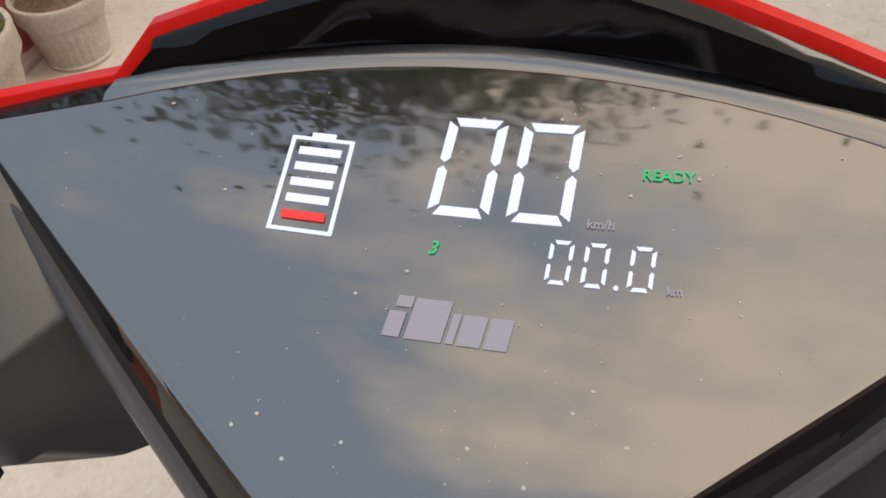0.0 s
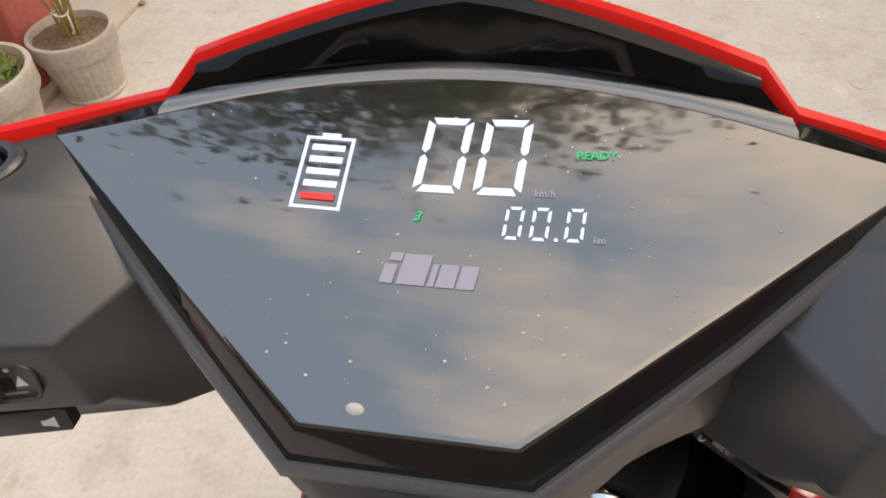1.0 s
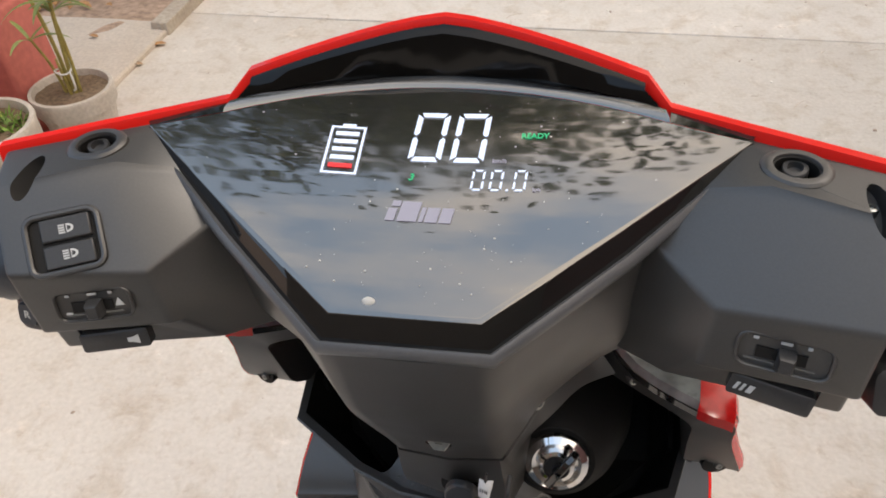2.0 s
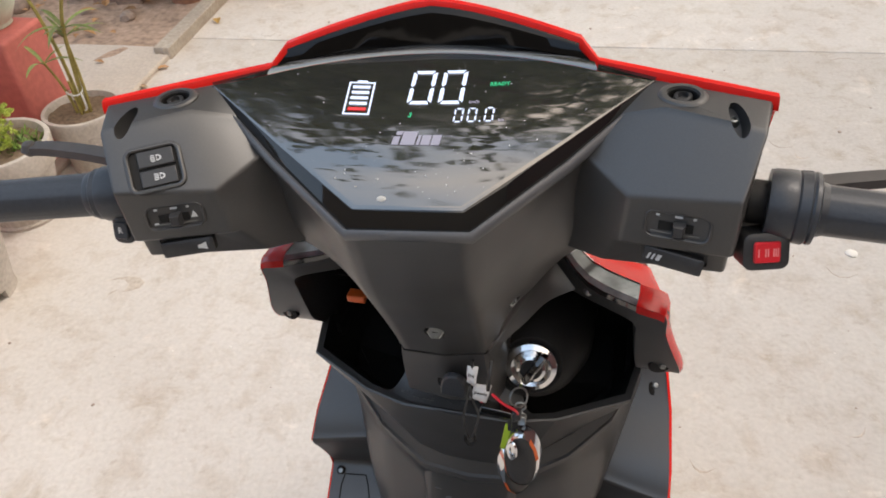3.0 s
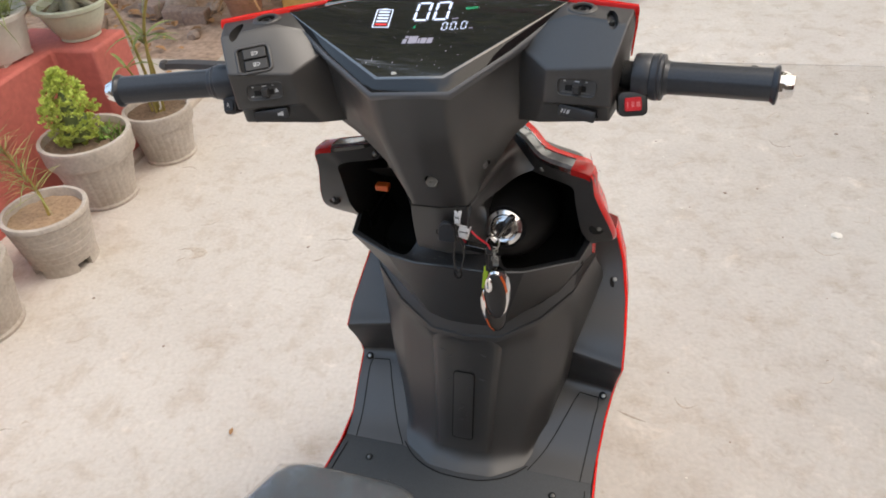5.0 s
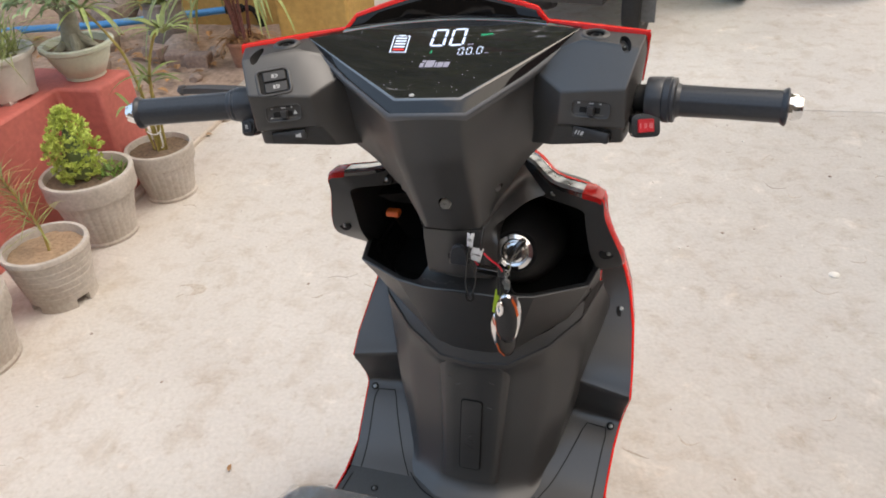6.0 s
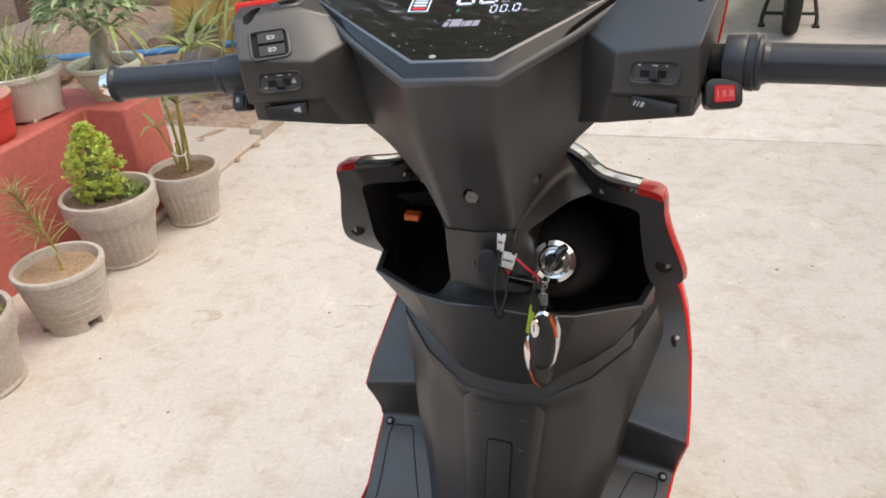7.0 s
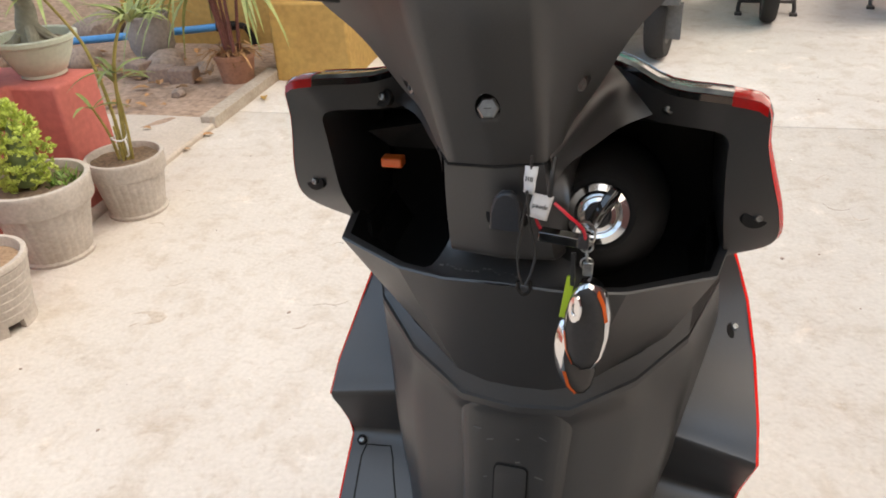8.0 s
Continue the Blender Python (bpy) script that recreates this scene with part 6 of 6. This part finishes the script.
put("trunk", mesh(*join(tube([(0.0, 0.0, 0.10), (-0.01, 0.0, 0.17), (-0.005, 0.01, 0.23), (0.0, 0.0, 0.27)], 0.045, 12, 5, 0.028), *[tube([(-0.005, 0.0, 0.19), (0.045 * math.cos(a), 0.045 * math.sin(a), 0.145), (0.095 * math.cos(a), 0.095 * math.sin(a), 0.108)], 0.022, 9, 5, 0.012) for a in (0.3, 1.6, 2.7, 3.9, 5.3)], *[tube([(0, 0, 0.25), (0.05 * math.cos(a), 0.05 * math.sin(a), 0.31), (0.11 * math.cos(a), 0.11 * math.sin(a), 0.36)], 0.016, 8, 4, 0.007) for a in (0.0, 1.3, 2.5, 3.7, 5.0)])), BARK, bon)
rnd = random.Random(41)
lv = []
for k in range(420):
    a, el, r = rnd.uniform(0, 6.28), rnd.uniform(-0.2, 1.2), rnd.uniform(0.10, 0.21)
    c = Vector((r * math.cos(a) * math.cos(el), r * math.sin(a) * math.cos(el), 0.34 + 0.7 * r * math.sin(el)))
    lv.append(broad_leaf(c, (math.cos(a), math.sin(a), rnd.uniform(-0.6, 0.8)), rnd.uniform(0.04, 0.07), rnd.uniform(0.02, 0.032)))
put("crown", mesh(*join(*lv), fix=False), material("grey_green_leaf", (0.29, 0.38, 0.21), 0.4, grain=0.2, scale=50, second=(0.20, 0.30, 0.15), big=9, island=0.35), bon)

wp = thing("grass_pot", "off-white plastic tub with fine trailing grass", "potted plant", pose(-1.905, 1.400, WALL_H) @ Matrix.Diagonal((1.22, 1.22, 1.08, 1.0)), "potted plants on the wall")
put("pot", mesh(*turned([(0.088, 0.008), (0.092, 0.010), (0.112, 0.128), (0.122, 0.132), (0.123, 0.146), (0.114, 0.148), (0.106, 0.135), (0.001, 0.13)], 56, I4)), POT_WHITE, wp)
for a in (0.5, 1.8, 3.1, 4.3, 5.6):
    put("pot_foot", mesh(*box((0.075 * math.cos(a), 0.075 * math.sin(a), 0.006), (0.03, 0.03, 0.012))), POT_WHITE, wp)
put("soil", rough_disc(0.106, 0.132, 5), SOIL, wp)
rnd = random.Random(51)
put("leaves", mesh(*join(*[leaf_blade((rnd.uniform(-0.08, 0.08), rnd.uniform(-0.08, 0.08), 0.13), (rnd.uniform(-1, 1), rnd.uniform(-1, 1), rnd.uniform(0.5, 2)), rnd.uniform(0.10, 0.27), 0.0045, 6.0, 6) for k in range(190)]), fix=False), LEAF_PALE, wp)

rp = thing("red_pot", "red plastic planter with a pale rim", "potted plant", pose(-1.865, 1.165, WALL_H), "potted plants on the wall")
put("pot", mesh(*turned([(0.075, 0.0), (0.080, 0.0), (0.083, 0.016), (0.092, 0.018), (0.103, 0.105), (0.108, 0.108), (0.110, 0.130), (0.112, 0.142), (0.106, 0.144), (0.098, 0.138), (0.092, 0.10), (0.001, 0.10)], 48, I4)), POT_RED, rp)
put("rim", mesh(*turned([(0.1005, 0.1400), (0.1135, 0.1400), (0.1145, 0.1455), (0.1060, 0.1475), (0.1000, 0.1450)], 48, I4)), material("faded_pink_plastic", (0.62, 0.30, 0.26), 0.5, grain=0.08), rp)
put("soil", rough_disc(0.094, 0.112, 6), SOIL, rp)
rnd = random.Random(61)
put("leaves", mesh(*join(*[leaf_blade((rnd.uniform(-0.05, 0.05), rnd.uniform(-0.05, 0.05), 0.11), (rnd.uniform(-1, 1), rnd.uniform(-1, 1), 1.3), rnd.uniform(0.05, 0.13), 0.010, 7.0, 5) for k in range(60)]), fix=False), LEAF, rp)

# ---- garden bed ----
gp = thing("round_planter", "weathered grey ribbed round pot with spiky leaves", "potted plant", pose(-2.33, 3.15, 0.06), "garden pots")
put("pot", mesh(*turned([(0.07, -0.06), (0.092, 0.0), (0.115, 0.05), (0.119, 0.12), (0.106, 0.19), (0.113, 0.21), (0.106, 0.22), (0.095, 0.20), (0.001, 0.19)], 60, I4, flute=lambda a, k: 1 + 0.012 * math.sin(k * 9 + a * 3))), material("grey_clay", (0.28, 0.25, 0.235), 0.9, grain=0.15, scale=60, bump=0.6, second=(0.22, 0.19, 0.175), big=8), gp)
rnd = random.Random(71)
put("leaves", mesh(*join(*[leaf_blade((rnd.uniform(-0.05, 0.05), rnd.uniform(-0.05, 0.05), 0.19), (rnd.uniform(-1, 1), rnd.uniform(-1, 1), 1.0), rnd.uniform(0.15, 0.32), 0.02, 5.0, 6) for k in range(40)]), fix=False), LEAF_PALE, gp)

tp = thing("spiky_planter", "terracotta pot with maroon canes and long drooping leaves", "potted plant", pose(-1.715, 2.87, 0.03), "garden pots")
put("pot", mesh(*turned([(0.075, -0.05), (0.078, 0.0), (0.094, 0.10), (0.101, 0.105), (0.102, 0.125), (0.094, 0.127), (0.086, 0.11), (0.001, 0.105)], 48, I4)), TERRA, tp)
rnd = random.Random(81)
for k in range(7):
    a = rnd.uniform(0, 6.28)
    put("cane", mesh(*tube([(0.03 * math.cos(a), 0.03 * math.sin(a), 0.09), (0.05 * math.cos(a), 0.05 * math.sin(a), 0.28), (0.09 * math.cos(a), 0.09 * math.sin(a), 0.52)], 0.011, 7, 4, 0.006)), STEM_RED, tp)
put("dry_leaves", mesh(*join(*[leaf_blade((rnd.uniform(-0.06, 0.06), rnd.uniform(-0.06, 0.06), 0.12), (rnd.uniform(-1, 1), rnd.uniform(-1, 1), 0.8), rnd.uniform(0.12, 0.25), 0.012, 9.0, 5) for k in range(60)]), fix=False), LEAF_DRY, tp)
put("leaves", mesh(*join(*[leaf_blade((rnd.uniform(-0.09, 0.09), rnd.uniform(-0.09, 0.09), rnd.uniform(0.40, 0.54)), (rnd.uniform(-1, 1), rnd.uniform(-1, 1), rnd.uniform(0.5, 1.4)), rnd.uniform(0.45, 0.75), 0.024, 4.2, 9) for k in range(46)]), fix=False), LEAF_PALE, tp)

pipe = thing("water_pipe", "blue plastic water pipe with a black coupling lying across the bed", "pipe")
put("pipe_run", mesh(*tube([(-4.1, 2.78, 0.12), (-3.35, 3.07, 0.12), (-2.85, 3.20, 0.118), (-2.60, 3.29, 0.12), (-2.30, 3.42, 0.122), (-2.12, 3.495, 0.125)], 0.021, 12, 4)), BLUE, pipe)
put("coupling", mesh(*tube([(-2.13, 3.49, 0.125), (-2.03, 3.525, 0.126)], 0.026, 12, 1)), POCKET, pipe)
put("pipe_bend", mesh(*tube([(-2.04, 3.522, 0.126), (-1.97, 3.54, 0.11), (-1.93, 3.545, 0.0)], 0.018, 10, 3)), POCKET, pipe)


def stone(size, seed, squash=0.7):
    bm = bmesh.new()
    bmesh.ops.create_icosphere(bm, subdivisions=2, radius=size)
    for v in bm.verts:
        v.co *= 1 + 0.35 * noise.noise(v.co / size * 1.1 + Vector((seed, seed * 2.3, 0)))
        v.co.z *= squash
    me = bpy.data.meshes.new("stone")
    bm.to_mesh(me)
    bm.free()
    return me


rnd = random.Random(17)
for x, y, s in ((-2.16, 2.96, 0.09), (-2.55, 2.75, 0.07), (-1.98, 3.02, 0.05), (-2.75, 3.1, 0.10), (-2.45, 2.42, 0.045), (-3.0, 2.6, 0.08), (-1.92, 2.65, 0.035), (-2.7, 2.3, 0.05), (-3.3, 3.0, 0.13), (-2.98, 3.64, 0.17), (-2.72, 3.66, 0.12), (-3.2, 3.5, 0.10), (-2.20, 3.03, 0.10), (-4.15, 4.45, 0.34), (-4.75, 4.3, 0.30), (-3.9, 4.9, 0.3)):
    tagged(put("stone", stone(s, rnd.uniform(0, 20)), STONE, None, pose(x, y, s * 0.35 + 0.01, 0, 0, rnd.uniform(0, 360)), "", 50), "rough brown field stone on the soil", "stone", "stones in the bed")
for x, y, z, a in ((-2.12, 2.86, 0.045, 12), (-1.99, 2.84, 0.045, 4), (-2.30, 2.93, 0.05, -20)):
    tagged(bevelled(put("brick", mesh(*box((0, 0, 0), (0.13, 0.09, 0.08))), BRICKM, None, pose(x, y, z, 0, 0, a)), 0.008), "old grey-brown brick half sunk in the soil", "brick", "bricks in the bed")


def litter(n, area, seed, size, z):
    rnd = random.Random(seed)
    ps = []
    for k in range(n):
        x, y = rnd.uniform(*area[0]), rnd.uniform(*area[1])
        a, L = rnd.uniform(0, 6.28), rnd.uniform(0.6, 1.3) * size
        ps.append(broad_leaf((x, y, z + rnd.uniform(0.002, 0.012)), (math.cos(a), math.sin(a), rnd.uniform(-0.15, 0.25)), L, L * 0.55))
    return mesh(*join(*ps), fix=False)


tagged(put("leaf_litter", litter(150, ((-3.6, -1.85), (2.2, 3.3)), 5, 0.07, 0.03), LEAF_DRY), "scattered dry brown leaves on the soil", "leaf litter", kind="stuff")
for x, y, s, mat, lab in ((-1.510, 2.20, 0.05, LEAF_DRY, "curled brown dry leaf against the kerb"), (-1.520, 2.03, 0.045, SANDSOIL, "small tan dry leaf against the kerb"), (-1.50, 2.68, 0.07, YELLOW, "yellow fallen leaf beside the kerb"), (-1.78, 2.18, 0.04, LEAF_DRY, "reddish fallen leaf on the cement pad"), (-0.62, 0.30, 0.02, LEAF_DRY, "tiny orange leaf scrap on the concrete"), (1.050, 1.245, 0.05, SANDSOIL, "tan dry leaf on the concrete")):
    v, fc = broad_leaf((0, 0, 0.004), (1, 0.3, 0.15), s, s * 0.6)
    o = put("fallen_leaf", mesh(v, fc, fix=False), mat, None, pose(x, y, 0.024 if x < -1.65 else 0.002, 0, 0, 40 * s * 100), "", 0)
    tagged(thick(o, 0.0012), lab, "leaf", "fallen leaves")

ch = []
rnd = random.Random(77)
for k in range(260):
    x, y = rnd.uniform(-1.35, 2.6), rnd.uniform(0.0, 3.4)
    r = rnd.choice((0.0015, 0.002, 0.0025, 0.003, 0.004, 0.006))
    ch.append(turned([(r, 0.0), (r * 0.8, r * 0.4), (0.0002, r * 0.5)], 6, pose(x, y, 0.0, 0, 0, rnd.uniform(0, 360)), 1.0, rnd.uniform(0.5, 1.4)))
tagged(put("grit", mesh(*join(*ch[:150])), STONE), "small dark grit scattered on the concrete", "grit", kind="stuff")
tagged(put("pale_chips", mesh(*join(*ch[150:])), material("pale_chip", (0.75, 0.72, 0.66), 0.8)), "small pale mortar chips on the concrete", "grit", kind="stuff")
o = thing("mortar_chip", "whitish mortar chip lying on the concrete", "chip", pose(0.862, 1.268, 0))
put("chip", stone(0.016, 4, 0.25), bpy.data.materials["pale_chip"], o, pose(0, 0, 0.002))

# scuffed ridges left in the screed
rnd = random.Random(91)
tm = []
for k in range(110):
    x, y, a, L = rnd.uniform(-1.45, 2.2), rnd.uniform(-0.3, 2.9), rnd.uniform(-0.5, 1.0), rnd.uniform(0.015, 0.09)
    c = rnd.uniform(-0.5, 0.5) * L
    line = [Vector((x + L * (u - 0.5) * math.cos(a) - c * 4 * u * (1 - u) * math.sin(a), y + L * (u - 0.5) * math.sin(a) + c * 4 * u * (1 - u) * math.cos(a), 0)) for u in (0, 0.25, 0.5, 0.75, 1)]
    w = rnd.uniform(0.0012, 0.0045)
    side = [Vector((-math.sin(a), math.cos(a), 0)) * w * q for q in (0.15, 0.8, 1.0, 0.7, 0.1)]
    tm.append(loft([[p - d, p + Vector((0, 0, 0.0011)), p + d] for p, d in zip(line, side)], closed=False))
hook = [Vector((-1.07 + 0.045 * math.cos(q), 0.946 + 0.030 * math.sin(q), 0)) for q in (-1.2, -0.5, 0.3, 1.1, 1.9, 2.7)]
tm.append(loft([[p - Vector((0.019, 0.007, 0)), p + Vector((0, 0, 0.0012)), p + Vector((0.019, 0.007, 0))] for p in hook], closed=False))
tagged(put("trowel_mark", mesh(*join(*tm), fix=False), material("raised_screed", (0.47, 0.41, 0.345), 0.9, grain=0.15, scale=90, second=(0.54, 0.49, 0.43), big=6, island=0.15), pavement), kind="stuff")

# tree trunks rising from the bed
for x, y, r in ((-4.30, 3.98, 0.05), (-4.20, 3.90, 0.045), (-4.6, 4.3, 0.05)):
    t = thing("young_tree", "slim brown young tree in the garden bed", "tree", pose(x, y, 0.05))
    put("trunk", mesh(*tube([(0, 0, -0.1), (0.03, 0.02, 0.8), (-0.05, 0.0, 1.8), (0.05, 0.1, 3.4)], r, 10, 5, r * 0.6)), BARK_DARK, t)


# ---- vehicles at the far side ----
def wheel(parent, x, y, r, w, turn=0.0, name="wheel"):
    m = pose(x, y, r, 0, 0, turn) @ WHEEL
    t = put(name, mesh(*turned([(r * 0.66, -w * 0.4), (r * 0.8, -w * 0.5), (r * 0.93, -w * 0.46), (r * 0.99, -w * 0.25), (r, 0), (r * 0.99, w * 0.25), (r * 0.93, w * 0.46), (r * 0.8, w * 0.5), (r * 0.66, w * 0.4)], 40, I4)), TYRE, parent, m)
    put("rim", mesh(*turned([(0.02, -w * 0.35), (r * 0.3, -w * 0.4), (r * 0.66, -w * 0.42), (r * 0.66, w * 0.42), (r * 0.3, w * 0.4), (0.02, w * 0.35)], 30, I4)), DARKMETAL, t)
    return t


trike = thing("cargo_rickshaw", "dark three-wheeled cargo rickshaw with teal bodywork and grey mudflaps", "rickshaw", pose(0.30, 3.42, 0, 0, 0, -12))
wheel(trike, 0, 0, 0.22, 0.10)
wheel(trike, -0.86, 0, 0.22, 0.10)
wheel(trike, -0.43, 1.75, 0.22, 0.09)
bevelled(put("mudflap", mesh(*box((0.04, -0.16, 0.22), (0.16, 0.012, 0.17))), GREYPANEL, trike), 0.003)
bevelled(put("mudflap", mesh(*box((-0.90, -0.16, 0.22), (0.16, 0.012, 0.17))), GREYPANEL, trike), 0.003)
bevelled(put("chassis", mesh(*box((-0.43, 0.7, 0.27), (0.60, 1.9, 0.08))), DARKMETAL, trike), 0.006)
put("axle", mesh(*tube([(-0.86, 0, 0.22), (0, 0, 0.22)], 0.025, 10, 1)), DARKMETAL, trike)
put("motor", mesh(*turned([(0.001, -0.10), (0.085, -0.10), (0.10, -0.06), (0.10, 0.06), (0.085, 0.10), (0.001, 0.10)], 20, pose(-0.55, 0, 0.22) @ WHEEL)), DARKMETAL, trike)
bevelled(put("cargo_box", mesh(*box((-0.43, 0.55, 0.56), (1.06, 1.5, 0.46))), TEAL, trike), 0.02)
bevelled(put("bumper", mesh(*box((-0.43, -0.20, 0.33), (1.08, 0.05, 0.06))), GREYPANEL, trike), 0.006)
bevelled(put("cab", mesh(*box((-0.43, 1.75, 0.75), (0.8, 0.7, 0.9))), TEAL, trike), 0.05)


def parked_bike(x, y, turn, paint, label):
    b = thing("parked_scooter", label, "scooter", pose(x, y, 0, 0, 0, turn), "parked scooters")
    wheel(b, 0, 0, 0.21, 0.085)
    wheel(b, 0, 1.25, 0.21, 0.085)
    put("body", mesh(*loft([[(-0.10, -0.12, 0.40), (0.10, -0.12, 0.40), (0.11, -0.15, 0.62), (-0.11, -0.15, 0.62)], [(-0.15, 0.25, 0.30), (0.15, 0.25, 0.30), (0.14, 0.25, 0.74), (-0.14, 0.25, 0.74)], [(-0.15, 0.52, 0.28), (0.15, 0.52, 0.28), (0.10, 0.50, 0.70), (-0.10, 0.50, 0.70)]])), paint, b)
    bevelled(put("floorboard", mesh(*box((0, 0.72, 0.30), (0.34, 0.5, 0.08))), POCKET, b), 0.01)
    bevelled(put("front_shield", mesh(*box((0, 1.02, 0.62), (0.36, 0.09, 0.62), pose(0, 0, 0, -8, 0, 0))), paint, b), 0.03)
    bevelled(put("seat", mesh(*box((0, 0.12, 0.77), (0.24, 0.66, 0.08))), VINYL, b), 0.03)
    put("handlebar", mesh(*tube([(-0.33, 1.0, 1.02), (0, 1.04, 1.0), (0.33, 1.0, 1.02)], 0.017, 10, 3)), RUBBER, b)
    put("stem", mesh(*tube([(0, 1.05, 0.95), (0, 1.2, 0.4), (0, 1.25, 0.21)], 0.022, 10, 2)), DARKMETAL, b)
    put("rear_fender", mesh(*loft([[(-0.06, -0.24, 0.30), (0.06, -0.24, 0.30)], [(-0.06, -0.18, 0.42), (0.06, -0.18, 0.42)], [(-0.06, 0.0, 0.47), (0.06, 0.0, 0.47)]], closed=False)), POCKET, b)
    put("centre_stand", mesh(*join(tube([(-0.10, 0.30, 0.26), (-0.15, 0.20, 0.06), (-0.15, 0.17, 0.012)], 0.012, 8, 3), tube([(0.10, 0.30, 0.26), (0.15, 0.20, 0.06), (0.15, 0.17, 0.012)], 0.012, 8, 3), tube([(-0.15, 0.2, 0.07), (0.15, 0.2, 0.07)], 0.010, 8, 1), box((-0.15, 0.16, 0.008), (0.04, 0.05, 0.014)), box((0.15, 0.16, 0.008), (0.04, 0.05, 0.014)))), DARKMETAL, b)
    return b


parked_bike(0.92, 4.16, -6, DARKMETAL, "dark parked scooter on its centre stand")
parked_bike(1.66, 4.30, -10, RED, "red parked scooter on its stand")

# ---- trees beyond the yard ----
def tree(x, y, trunk_h, cz, rad, n, seed):
    rnd = random.Random(seed)
    t = thing("tree", "tall leafy tree beyond the yard, out of view", "tree", pose(x, y, -0.06), "shade trees")
    put("trunk", mesh(*tube([(0, 0, -0.1), (0.1, 0.05, trunk_h * 0.5), (0.0, 0.0, trunk_h)], 0.22, 12, 5, 0.14)), BARK_DARK, t)
    cl, lv, ps = [], [], []
    for k in range(34 if n < 300 else 48):
        d = Vector((rnd.gauss(0, 1), rnd.gauss(0, 1), rnd.gauss(0, 0.8))).normalized() * rad * rnd.uniform(0.35, 1.0)
        cl.append(Vector((0, 0, cz)) + d)
    for k, c in enumerate(cl):
        if k % 3 == 0:
            ps.append(tube([(0, 0, trunk_h * 0.85), Vector((0, 0, trunk_h)).lerp(c, 0.5) + Vector((0, 0, 0.3)), c], 0.07, 6, 3, 0.015))
        for j in range(n):
            q = c + Vector((rnd.gauss(0, 1), rnd.gauss(0, 1), rnd.gauss(0, 0.7))) * rad * 0.15
            lv.append(broad_leaf(q, (rnd.uniform(-1, 1), rnd.uniform(-1, 1), rnd.uniform(-1, 0.4)), rnd.uniform(0.06, 0.12), rnd.uniform(0.035, 0.065)))
    put("limbs", mesh(*join(*ps)), BARK_DARK, t)
    put("crown", mesh(*join(*lv), fix=False), LEAF_DARK, t)


tree(-2.25, 5.0, 4.4, 7.1, 3.0, 800, 1)
tree(-7.5, 8.8, 4.5, 7.0, 3.2, 90, 2)
# unseen tree added only to shade the right-hand ground
tree(6.5, 3.0, 3.6, 5.4, 2.8, 90, 3)
tree(-7.5, 1.0, 3.5, 5.0, 2.2, 80, 4)
tree(1.5, 12.5, 5.0, 8.0, 4.0, 80, 5)
# next four are unseen, added to darken sky reflections on the switch housings
tree(-5.2, 8.6, 3.2, 5.4, 3.2, 220, 6)
tree(-0.3, 10.2, 3.0, 5.0, 3.2, 220, 7)
tree(4.2, 10.5, 3.0, 5.2, 3.2, 160, 8)
tree(-5.3, 4.6, 3.4, 5.7, 2.6, 240, 9)
tree(1.7, 6.6, 4.0, 6.3, 2.2, 420, 10)
